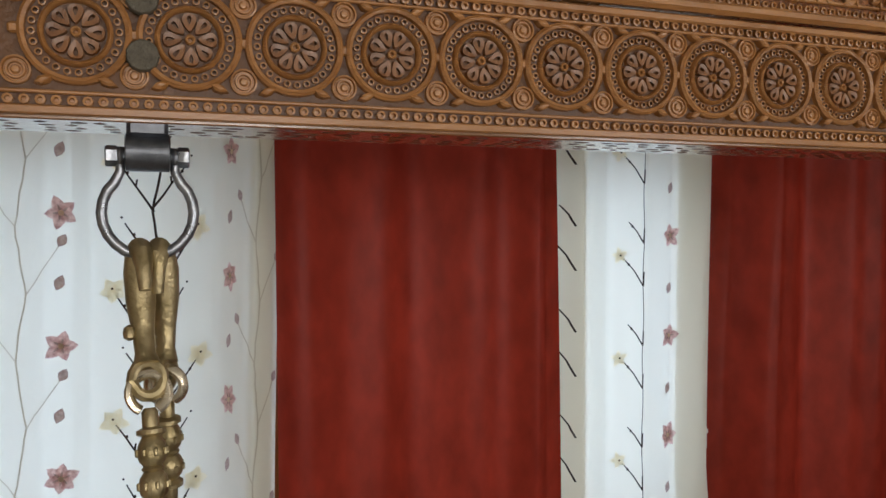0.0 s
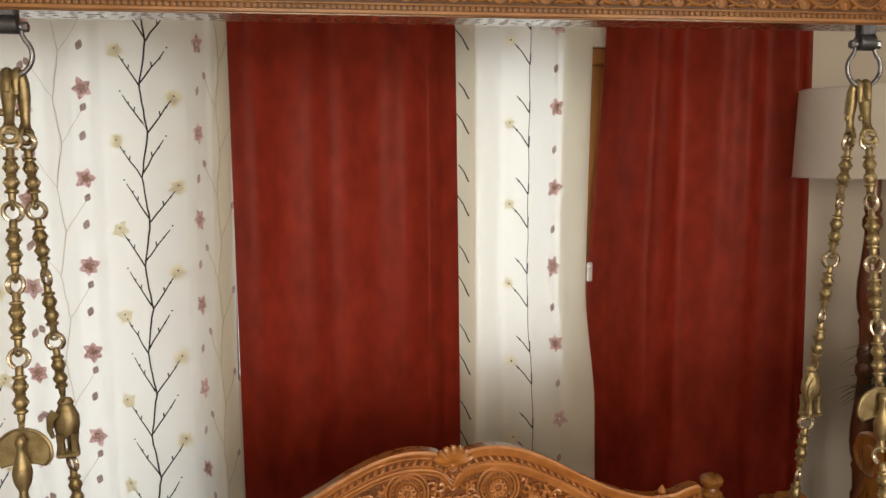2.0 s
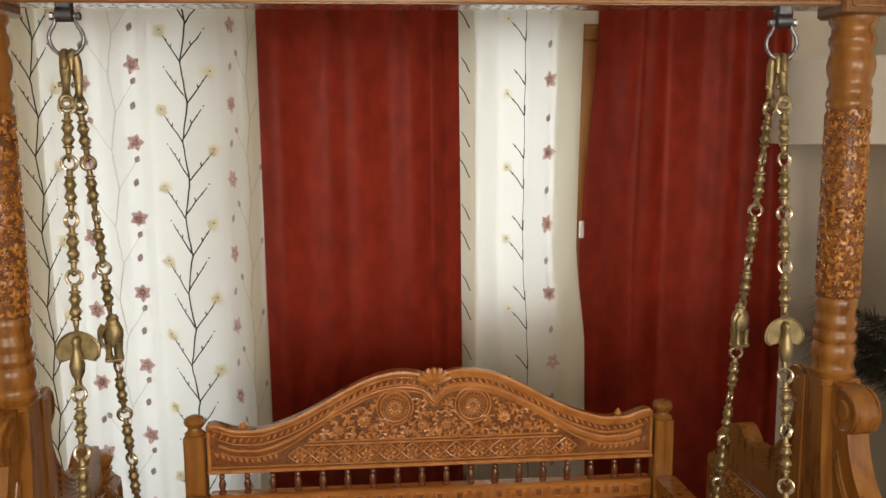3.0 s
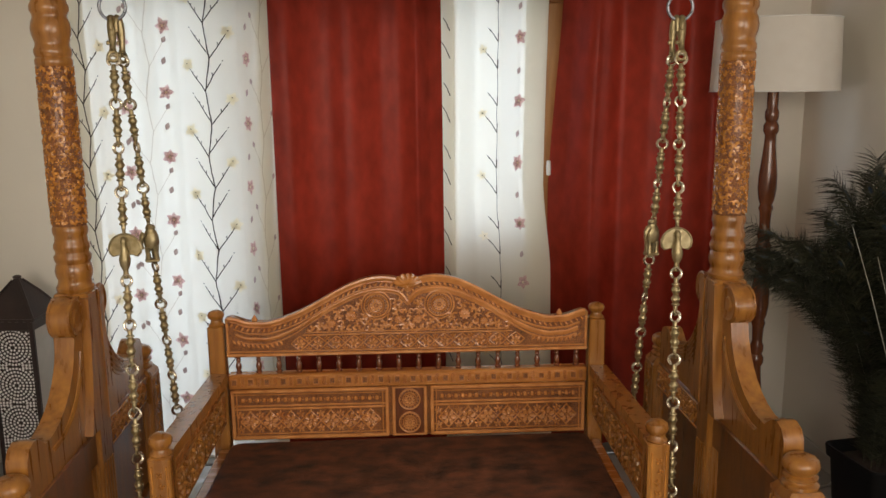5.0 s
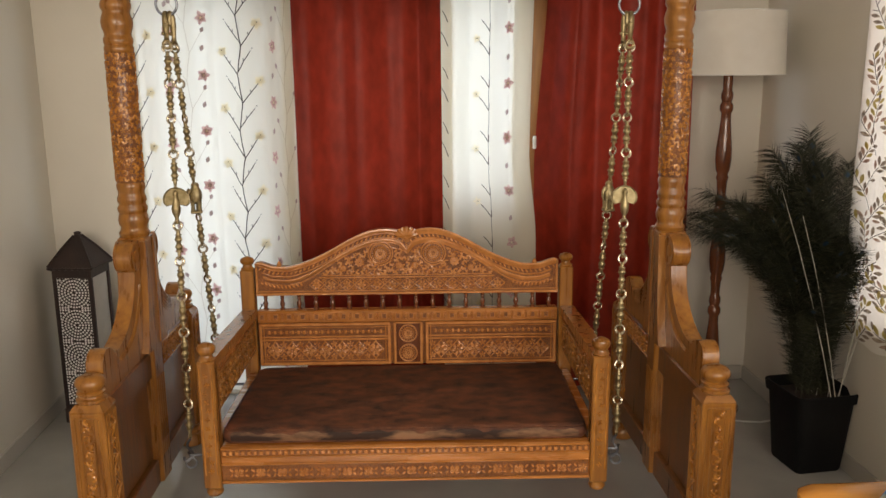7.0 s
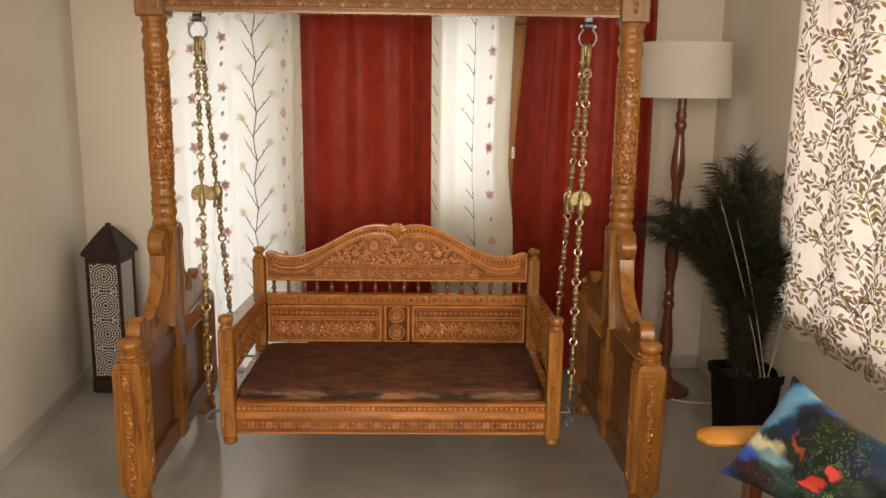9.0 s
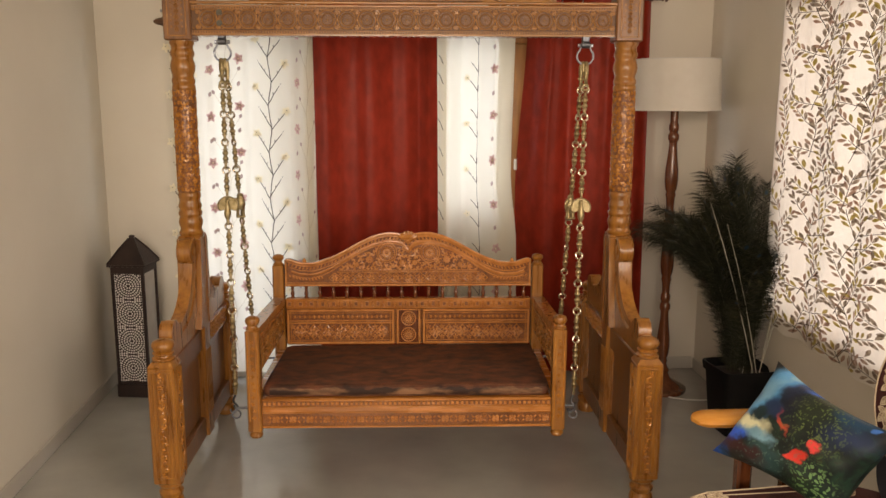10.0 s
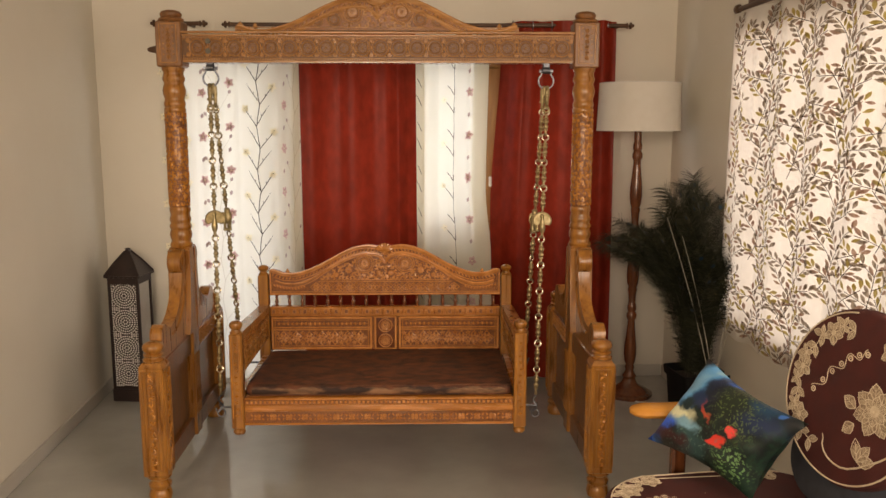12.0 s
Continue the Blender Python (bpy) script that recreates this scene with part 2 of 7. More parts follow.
def painted_cushion():
    """A painted garden print: sky at one corner, dark foliage, red flowers and pale strokes, in brushed patches."""
    m = bpy.data.materials.new("painted_garden_print")
    m.use_nodes = True
    nt, nd = m.node_tree, m.node_tree.nodes
    b = nd["Principled BSDF"]
    b.inputs["Roughness"].default_value = 0.5
    tc = nd.new("ShaderNodeTexCoord")
    warp = nd.new("ShaderNodeTexNoise")
    warp.inputs["Scale"].default_value, warp.inputs["Detail"].default_value = 26, 6
    nt.links.new(tc.outputs["Object"], warp.inputs[0])
    sub = nd.new("ShaderNodeVectorMath")
    sub.operation = "MULTIPLY_ADD"
    sub.inputs[1].default_value, sub.inputs[2].default_value = (0.06, 0.06, 0.0), (-0.03, -0.03, 0)
    nt.links.new(warp.outputs["Color"], sub.inputs[0])
    add = nd.new("ShaderNodeVectorMath")
    add.operation = "ADD"
    nt.links.new(tc.outputs["Object"], add.inputs[0])
    nt.links.new(sub.outputs[0], add.inputs[1])
    base = nd.new("ShaderNodeTexNoise")
    base.inputs["Scale"].default_value, base.inputs["Detail"].default_value = 22, 7
    nt.links.new(add.outputs[0], base.inputs[0])
    ramp = nd.new("ShaderNodeValToRGB")
    e = ramp.color_ramp.elements
    e[0].position, e[0].color = 0.35, (0.002, 0.004, 0.006, 1)
    e[1].position, e[1].color = 0.70, (0.015, 0.045, 0.018, 1)
    for p, c in ((0.48, (0.003, 0.012, 0.009, 1)), (0.56, (0.006, 0.030, 0.018, 1)), (0.63, (0.014, 0.012, 0.006, 1))):
        el = e.new(p)
        el.color = c
    nt.links.new(base.outputs[0], ramp.inputs[0])
    last = ramp.outputs[0]

    def blend(fac, colour):
        mix = nd.new("ShaderNodeMix")
        mix.data_type = "RGBA"
        nt.links.new(fac, mix.inputs[0])
        nt.links.new(last, mix.inputs[6])
        mix.inputs[7].default_value = (*colour, 1)
        return mix.outputs[2]

    def ellipse(u, v, ru, rv, turn=0.0, soft=0.6, full=0.95):
        mp = nd.new("ShaderNodeMapping")
        mp.vector_type = "TEXTURE"
        mp.inputs["Location"].default_value = (u, v, 0)
        mp.inputs["Rotation"].default_value = (0, 0, radians(turn))
        mp.inputs["Scale"].default_value = (ru, rv, 1000)
        nt.links.new(add.outputs[0], mp.inputs[0])
        ln = nd.new("ShaderNodeVectorMath")
        ln.operation = "LENGTH"
        nt.links.new(mp.outputs[0], ln.inputs[0])
        mr = nd.new("ShaderNodeMapRange")
        mr.inputs["From Min"].default_value, mr.inputs["From Max"].default_value = 1 - soft * 0.5, 1 + soft * 0.5
        mr.inputs["To Min"].default_value, mr.inputs["To Max"].default_value = full, 0.0
        nt.links.new(ln.outputs["Value"], mr.inputs[0])
        return mr.outputs[0]

    # patches: middle, radii, turn, softness, colour
    for u, v, ru, rv, turn, soft, c in (
            (-0.185, 0.060, 0.110, 0.052, 52, 0.6, (0.020, 0.13, 0.36)), (-0.225, 0.010, 0.050, 0.034, 40, 0.7, (0.012, 0.09, 0.50)), (-0.165, 0.100, 0.070, 0.014, 55, 0.8, (0.12, 0.33, 0.54)),
            (-0.080, 0.145, 0.135, 0.060, 47, 0.7, (0.06, 0.30, 0.60)), (0.005, 0.135, 0.030, 0.022, 10, 0.6, (0.012, 0.14, 0.55)), (-0.02, 0.205, 0.05, 0.035, 20, 0.7, (0.06, 0.34, 0.70)), (-0.085, 0.150, 0.055, 0.028, 50, 0.9, (0.17, 0.44, 0.66)),
            (-0.015, 0.192, 0.030, 0.014, 30, 0.7, (0.26, 0.50, 0.64)), (0.03, 0.19, 0.035, 0.024, -20, 0.7, (0.010, 0.10, 0.34)), (0.06, 0.14, 0.034, 0.024, -25, 0.6, (0.012, 0.12, 0.60)),
            (-0.005, 0.10, 0.042, 0.055, 15, 0.5, (0.003, 0.007, 0.022)), (-0.091, 0.072, 0.050, 0.022, 20, 0.6, (0.003, 0.016, 0.010)), (-0.125, 0.042, 0.065, 0.019, -22, 0.7, (0.74, 0.75, 0.50)),
            (-0.185, 0.018, 0.055, 0.022, -10, 0.7, (0.02, 0.14, 0.80)), (-0.098, 0.006, 0.055, 0.015, -24, 0.9, (0.16, 0.34, 0.44)), (-0.15, -0.055, 0.07, 0.035, -40, 0.9, (0.010, 0.007, 0.006)),
            (-0.08, -0.055, 0.05, 0.032, -30, 0.9, (0.018, 0.07, 0.075)), (0.125, 0.09, 0.06, 0.030, -35, 0.8, (0.016, 0.022, 0.005)), (0.18, 0.032, 0.065, 0.032, -25, 0.8, (0.005, 0.045, 0.10)),
            (0.226, -0.010, 0.016, 0.010, 0, 0.5, (0.03, 0.14, 0.45)), (-0.024, 0.042, 0.0065, 0.042, 22, 0.6, (0.42, 0.050, 0.022)), (0.012, -0.058, 0.030, 0.014, -12, 0.4, (0.66, 0.035, 0.024)),
            (0.066, -0.040, 0.017, 0.013, 0, 0.4, (0.70, 0.05, 0.045)), (0.036, -0.17, 0.05, 0.05, 0, 0.9, (0.004, 0.024, 0.016)), (0.150, -0.020, 0.070, 0.030, -20, 0.9, (0.004, 0.018, 0.062)), (0.055, 0.060, 0.040, 0.045, 0, 0.8, (0.008, 0.018, 0.008)), (-0.055, 0.085, 0.022, 0.040, 30, 0.7, (0.004, 0.022, 0.075)), (-0.145, -0.030, 0.075, 0.016, -28, 0.8, (0.040, 0.007, 0.008))):
        last = blend(ellipse(u, v, ru, rv, turn, soft), c)
    # specks of leaf over the foliage
    for u, v, ru, rv, c, sc, edge in ((0.085, 0.03, 0.085, 0.085, (0.11, 0.16, 0.05), 105, 0.30), (0.045, -0.125, 0.05, 0.045, (0.17, 0.34, 0.13), 95, 0.34), (-0.07, -0.05, 0.085, 0.05, (0.08, 0.15, 0.13), 85, 0.22)):
        vo = nd.new("ShaderNodeTexVoronoi")
        vo.inputs["Scale"].default_value = sc
        nt.links.new(add.outputs[0], vo.inputs[0])
        mr = nd.new("ShaderNodeMapRange")
        mr.inputs["From Min"].default_value, mr.inputs["From Max"].default_value = edge, edge + 0.1
        mr.inputs["To Min"].default_value, mr.inputs["To Max"].default_value = 0.85, 0.0
        nt.links.new(vo.outputs["Distance"], mr.inputs[0])
        mul = nd.new("ShaderNodeMath")
        mul.operation = "MULTIPLY"
        nt.links.new(mr.outputs[0], mul.inputs[0])
        nt.links.new(ellipse(u, v, ru, rv, 0, 0.8), mul.inputs[1])
        last = blend(mul.outputs[0], c)
    nt.links.new(last, b.inputs["Base Color"])
    weave = nd.new("ShaderNodeTexNoise")
    weave.inputs["Scale"].default_value = 500
    nt.links.new(tc.outputs["Object"], weave.inputs[0])
    bp = nd.new("ShaderNodeBump")
    bp.inputs["Strength"].default_value, bp.inputs["Distance"].default_value = 0.3, 0.002
    nt.links.new(weave.outputs[0], bp.inputs["Height"])
    nt.links.new(bp.outputs[0], b.inputs["Normal"])
    return m


CUSHION_PRINT = painted_cushion()


# ---- mesh tools ----
class Shape:
    """Vertices and faces, gathered piece by piece."""

    def __init__(self):
        self.v, self.f = [], []

    def add(self, verts, faces, m=None):
        k = len(self.v)
        self.v += [tuple(m @ Vector(p)) for p in verts] if m is not None else [tuple(p) for p in verts]
        self.f += [tuple(i + k for i in f) for f in faces]
        return self

    def join(self, other, m=None):
        return self.add(other.v, other.f, m)

    def loft(self, rings, caps=True, m=None):
        n, verts, faces = len(rings[0]), [p for r in rings for p in r], []
        for i in range(len(rings) - 1):
            for j in range(n):
                a, b = i * n + j, i * n + (j + 1) % n
                faces.append((a, b, b + n, a + n))
        if caps:
            faces += [tuple(reversed(range(n))), tuple(range((len(rings) - 1) * n, len(rings) * n))]
        return self.add(verts, faces, m)

    def box(self, cx, cy, cz, sx, sy, sz, c=0.003, m=None):
        """A box by centre and size with chamfered edges."""
        c = min(c, sx * 0.3, sy * 0.3, sz * 0.3)

        def ring(z, d):
            x, y = sx / 2 - d, sy / 2 - d
            k = c if not d else c * 0.6
            return [(cx + a, cy + b, cz + z) for a, b in ((-x + k, -y), (x - k, -y), (x, -y + k), (x, y - k), (x - k, y), (-x + k, y), (-x, y - k), (-x, -y + k))]

        return self.loft([ring(-sz / 2, c), ring(-sz / 2 + c, 0), ring(sz / 2 - c, 0), ring(sz / 2, c)], True, m)

    def lathe(self, profile, n=24, m=None, caps=True):
        rings = [[(r * math.cos(2 * math.pi * j / n), r * math.sin(2 * math.pi * j / n), z) for j in range(n)] for r, z in profile]
        return self.loft(rings, caps, m)

    def tube(self, path, radius, n=8, closed=False, flat=1.0, m=None):
        pts = [Vector(p) for p in path]
        rings, side = [], None
        for i, p in enumerate(pts):
            a = pts[(i - 1) % len(pts)] if closed or i else pts[0]
            b = pts[(i + 1) % len(pts)] if closed or i < len(pts) - 1 else pts[-1]
            d = (b - a).normalized()
            if side is None:
                side = d.orthogonal().normalized()
            side = (side - d * side.dot(d)).normalized()
            up = d.cross(side)
            r = radius[i] if isinstance(radius, (list, tuple)) else radius
            rings.append([tuple(p + side * (r * math.cos(2 * math.pi * j / n)) + up * (r * flat * math.sin(2 * math.pi * j / n))) for j in range(n)])
        if closed:
            rings.append(rings[0])
        return self.loft(rings, not closed, m)

    def prism(self, outline, y0, y1, m=None):
        """An outline in x and z, given anticlockwise as seen from -y, as thick as y0 to y1."""
        n = len(outline)
        verts = [(x, y0, z) for x, z in outline] + [(x, y1, z) for x, z in outline]
        faces = [tuple(range(n)), tuple(reversed(range(n, 2 * n)))] + [(j, n + j, n + (j + 1) % n, (j + 1) % n) for j in range(n)]
        return self.add(verts, faces, m)

    def mesh(self, name, mats, smooth=38):
        me = bpy.data.meshes.new(name)
        me.from_pydata(self.v, [], self.f)
        for mt in mats if isinstance(mats, (list, tuple)) else (mats,):
            me.materials.append(mt)
        me.validate()
        me.update()
        if smooth:
            me.shade_smooth()
            me.set_sharp_from_angle(angle=radians(smooth))
        return me


def thing(name, loc, label, category, group="", kind=""):
    ob = new(name)
    ob.location = loc
    ob.empty_display_size = 0.05
    return tagged(ob, label, category, group, kind)


def place(name, me, parent=None, m=None, label=""):
    """Links a mesh as an object; its matrix is given in the parent's own axes."""
    ob = new(name, me)
    ob.parent = parent
    if m is not None:
        ob.matrix_local = m
    if label:
        ob["label"] = label
    return ob


def part(name, shape, mat, parent=None, label="", m=None, smooth=38):
    return place(name, shape.mesh(name, mat, smooth), parent, m, label)


def solo(name, shape, mat, label, category, loc=(0, 0, 0), group="", kind="", smooth=38, m=None):
    ob = place(name, shape.mesh(name, mat, smooth), None, m)
    if m is None:
        ob.location = loc
    return tagged(ob, label, category, group, kind)


def smooth_curve(keys, x):
    """A smooth value between (x, value) keys."""
    if x <= keys[0][0]:
        return keys[0][1]
    for (a, va), (b, vb) in zip(keys, keys[1:]):
        if x <= b:
            t = (x - a) / (b - a)
            return va + (vb - va) * (t * t * (3 - 2 * t) * 0.5 + t * 0.5)
    return keys[-1][1]


# ---- the room ----
HIGH = 2.75


def wall_with_opening(name, length, openings, m, thick=0.2):
    """A wall along its own x from 0 to length, as high as the room, with openings (x0, x1, z0, z1) through it, in order."""
    s = Shape()
    pieces, at = [], 0
    for x0, x1, z0, z1 in openings:
        pieces += [(at, x0, 0, HIGH), (x0, x1, 0, z0), (x0, x1, z1, HIGH)]
        at = x1
    for a, b, lo, hi in pieces + [(at, length, 0, HIGH)]:
        if b - a > 0.001 and hi - lo > 0.001:
            s.add([(x, y, z) for x in (a, b) for y in (0, thick) for z in (lo, hi)], [(0, 1, 3, 2), (4, 6, 7, 5), (0, 4, 5, 1), (2, 3, 7, 6), (1, 5, 7, 3), (0, 2, 6, 4)])
    return solo(name, s, WALL, "cream painted plaster wall", "wall", kind="structure", m=m, smooth=0)


def along(a, b):
    """Axes of a wall whose room side runs from a to b, with the room on the right hand of that way."""
    d = Vector((b[0] - a[0], b[1] - a[1], 0))
    return Matrix.Translation((a[0], a[1], 0)) @ Matrix.Rotation(math.atan2(d.y, d.x), 4, "Z"), d.length


A, B, C, D = (-0.902, 1.72), (2.404, 1.852), (2.60, -5.0), (-0.52, -5.0)
m_back, l_back = along(A, B)
m_right, l_right = along(B, C)
m_front, l_front = along(C, D)
m_left, l_left = along(D, A)
wall_with_opening("wall_north", l_back, [(0.42, 1.06, 0.06, 1.91), (1.13, 2.78, 0.90, 1.91)], m_back)
# The second opening is unseen, cut only for the east fill lamp.
wall_with_opening("wall_east", l_right, [(0.86, 3.05, 0.575, 2.0), (3.75, 5.35, 0.80, 2.2)], m_right)
wall_with_opening("wall_south", l_front, [(0.7, 3.0, 1.2, 2.62)], m_front)
wall_with_opening("wall_west", l_left, [], m_left)
s = Shape()
s.add([(x, y, z) for x in (-1.4, 3.1) for y in (-5.4, 2.3) for z in (-0.12, 0.0)], [(0, 1, 3, 2), (4, 6, 7, 5), (0, 4, 5, 1), (2, 3, 7, 6), (1, 5, 7, 3), (0, 2, 6, 4)])
solo("floor", s, FLOOR, "polished grey stone floor with soft reflections", "floor", kind="structure", smooth=0)
s = Shape()
s.add([(x, y, z) for x in (-1.4, 3.1) for y in (-5.4, 2.3) for z in (HIGH, HIGH + 0.12)], [(0, 1, 3, 2), (4, 6, 7, 5), (0, 4, 5, 1), (2, 3, 7, 6), (1, 5, 7, 3), (0, 2, 6, 4)])
solo("ceiling", s, CEIL, "plain white painted ceiling", "ceiling", kind="structure", smooth=0)
s = Shape()
s.box(0, 0, -0.21, 60, 60, 0.1)
solo("ground", s, material("dry_garden_soil", (0.22, 0.18, 0.12), 0.9, 0, (0.30, 0.25, 0.17), 0.6, bump=0.3, bump_scale=8), "pale dry ground outside the room", "ground", kind="structure")
for nm, mw, length, gap in (("north", m_back, l_back, None), ("east", m_right, l_right, None), ("west", m_left, l_left, None)):
    s = Shape()
    s.box(length / 2, -0.006, 0.036, length - 0.03, 0.012, 0.072, 0.003)
    solo("baseboard_" + nm, s, SKIRT, "low grey stone skirting along the wall", "baseboard", kind="structure", m=mw)


def window_unit(name, x0, x1, z0, z1, mullions, m):
    """A teak window frame with its mullions and panes, in a wall's own axes."""
    w = thing(name, (0, 0, 0), "teak window frame with clear panes", "window", kind="structure")
    w.matrix_world = m
    t = 0.055
    wide = {2.284: 0.16}
    for a, b, lo, hi in [(x0, x1, z0, z0 + t), (x0, x1, z1 - t, z1)] + [(x - wide.get(x, t) / 2, x + wide.get(x, t) / 2, z0 + t, z1 - t) for x in (x0 + t / 2, *mullions, x1 - t / 2)]:
        s = Shape()
        s.box((a + b) / 2, 0.05, (lo + hi) / 2, b - a - 0.001, 0.06, hi - lo - 0.001, 0.005)
        part("window_frame", s, WINDOW_WOOD, w)
    xs = [x0 + t / 2, *mullions, x1 - t / 2]
    for a, b in zip(xs, xs[1:]):
        s = Shape()
        s.box((a + b) / 2, 0.055, (z0 + z1) / 2, b - a - t, 0.005, z1 - z0 - 2 * t, 0.001)
        p = part("pane", s, GLASS, w)
        p.visible_shadow = False
    return w


GLASS = bpy.data.materials.new("window_glass")
GLASS.use_nodes = True
gb = GLASS.node_tree.nodes["Principled BSDF"]
gb.inputs["Transmission Weight"].default_value, gb.inputs["Roughness"].default_value, gb.inputs["IOR"].default_value = 1.0, 0.02, 1.45
window_unit("window_1", 1.135, 2.78, 0.90, 1.91, [1.62, 2.284], m_back)
window_unit("window_3", 0.42, 1.055, 0.06, 1.91, [], m_back)
window_unit("window_2", 0.86, 3.05, 0.575, 2.0, [], m_right)


# ---- carving ----
def rosette_shape(r, petals=8, beads=24):
    """A carved wheel flower that faces -y, lying in x and z round its own middle, r to the outer rim."""
    s = Shape()
    face = Matrix.Rotation(radians(90), 4, "X")   # turns z into -y
    prof = [(1.0, 0.0), (0.985, 0.085), (0.93, 0.12), (0.865, 0.095), (0.85, 0.012), (0.66, 0.010), (0.645, 0.085), (0.60, 0.115), (0.555, 0.085), (0.54, 0.004), (0.10, 0.002), (0.098, 0.07), (0.075, 0.085), (0.045, 0.07), (0.03, 0.02)]
    s.lathe([(a * r, b * r * 1.5) for a, b in prof], 40, face, caps=False)
    s.add([(0.03 * r * math.cos(k * math.pi / 4), -0.02 * r, 0.03 * r * math.sin(k * math.pi / 4)) for k in range(8)], [tuple(range(8))])
    for k in range(petals):
        a = 2 * math.pi * k / petals + 0.2
        out, inn = [], []
        for j in range(12):
            q = 2 * math.pi * j / 12
            u, w = 0.330 + 0.195 * math.cos(q), 0.165 * math.sin(q) * (0.66 + 0.36 * math.cos(q))
            out.append((u, w * 1.28))
            inn.append((0.372 + (u - 0.330) * 0.44, w * 0.36))
        rot = Matrix.Rotation(a, 4, "Z")
        rings = [[(x * r, y * r, 0.004 * r) for x, y in out], [(0.325 * r + (x - 0.325) * r * 0.9, y * r * 0.9, 0.12 * r) for x, y in out], [(x * r, y * r, 0.11 * r) for x, y in inn], [(0.365 * r + (x - 0.365) * r * 0.7, y * r * 0.7, 0.03 * r) for x, y in inn]]
        s.loft(rings, True, face @ rot)
    for k in range(beads):
        a = 2 * math.pi * k / beads
        s.lathe([(0.080 * r, 0.010 * r), (0.072 * r, 0.085 * r), (0.044 * r, 0.09 * r), (0.028 * r, 0.012 * r)], 9, face @ Matrix.Translation((0.755 * r * math.cos(a), 0.755 * r * math.sin(a), 0)))
    return s


def disc_shape(r):
    """A small turned boss of concentric rings that faces -y."""
    s = Shape()
    s.lathe([(r, 0), (r * 0.95, r * 0.3), (r * 0.82, r * 0.34), (r * 0.74, r * 0.12), (r * 0.66, r * 0.12), (r * 0.6, r * 0.36), (r * 0.5, r * 0.36), (r * 0.42, r * 0.14), (r * 0.32, r * 0.14), (r * 0.22, r * 0.34), (r * 0.08, r * 0.36)], 18, Matrix.Rotation(radians(90), 4, "X"))
    return s


def bead(s, x, y, z, r, depth=0.6, n=7):
    """A small ring-like boss that faces -y."""
    s.lathe([(r, 0), (r * 0.9, r * depth), (r * 0.5, r * depth * 1.1), (r * 0.35, r * 0.2)], n, Matrix.Translation((x, y, z)) @ Matrix.Rotation(radians(90), 4, "X"))


def flower(s, x, y, z, r, petals=6, turn=0.0):
    """A low carved flower that faces -y."""
    top = min(r, 0.0085)
    for k in range(petals):
        a = 2 * math.pi * k / petals + turn
        cx, cz = x + 0.58 * r * math.cos(a), z + 0.58 * r * math.sin(a)
        ring = [(0.42 * r * math.cos(q) * math.cos(a) - 0.27 * r * math.sin(q) * math.sin(a), 0.42 * r * math.cos(q) * math.sin(a) + 0.27 * r * math.sin(q) * math.cos(a)) for q in [2 * math.pi * j / 7 for j in range(7)]]
        s.loft([[(cx + u, y, cz + w) for u, w in ring], [(cx + u * 0.86, y - 0.66 * top, cz + w * 0.86) for u, w in ring], [(cx + u * 0.62, y - 0.80 * top, cz + w * 0.62) for u, w in ring], [(cx + u * 0.22, y - 0.66 * top, cz + w * 0.22) for u, w in ring]])
    bead(s, x, y, z, 0.2 * r, 1.8)


def lattice_row(s, x0, x1, y, z, h, pitch, depth=0.003):
    """A row of crossed diamonds with a flower in each."""
    n = max(1, round((x1 - x0) / pitch))
    p = (x1 - x0) / n
    for k in range(n):
        cx = x0 + (k + 0.5) * p
        flower(s, cx, y, z, h * 0.37, 6, 0.3 * (k % 2))
        for sz in (-1, 1):
            flower(s, x0 + k * p if k else cx - p * 0.5, y, z + sz * h * 0.33, h * 0.19, 5, 0.4)
            bead(s, cx, y, z + sz * h * 0.49, h * 0.05, 0.8, 6)
        for sx in (-1, 1):
            for sz in (-1, 1):
                a, b = Vector((cx + sx * p * 0.5, y, z)), Vector((cx, y, z + sz * h * 0.46))
                s.tube([a, (a + b) / 2 + Vector((0, -depth * 0.1, 0)), b], depth * 0.55, 5)
    return s


def bar(s, x0, x1, y, z, h, proud):
    """A level moulding proud of a face at y."""
    s.box((x0 + x1) / 2, y - proud / 2, z, x1 - x0, proud, h, min(proud, h) * 0.35)


def scrollwork(s, x0, x1, y, z, h, pitch, depth=0.003):
    """A running vine: a wavy stem with a curl and leaves at each turn."""
    n = max(1, round((x1 - x0) / pitch))
    p = (x1 - x0) / n
    pts = [(x0 + (x1 - x0) * i / (n * 8), y - depth * 0.3, z + 0.33 * h * math.sin(2 * math.pi * i / 16)) for i in range(n * 8 + 1)]
    s.tube(pts, depth * 0.6, 5)
    for k in range(n):
        sg = 1 if k % 2 == 0 else -1
        cx, cz = x0 + (k + 0.5) * p, z - sg * 0.12 * h
        s.tube([(cx + 0.26 * h * (1 - q / 11) * math.cos(q * 0.62), y - depth * 0.3, cz + sg * 0.26 * h * (1 - q / 11) * math.sin(q * 0.62)) for q in range(10)], depth * 0.55, 5)
        flower(s, cx, y, z + sg * 0.36 * h, h * 0.11, 5)


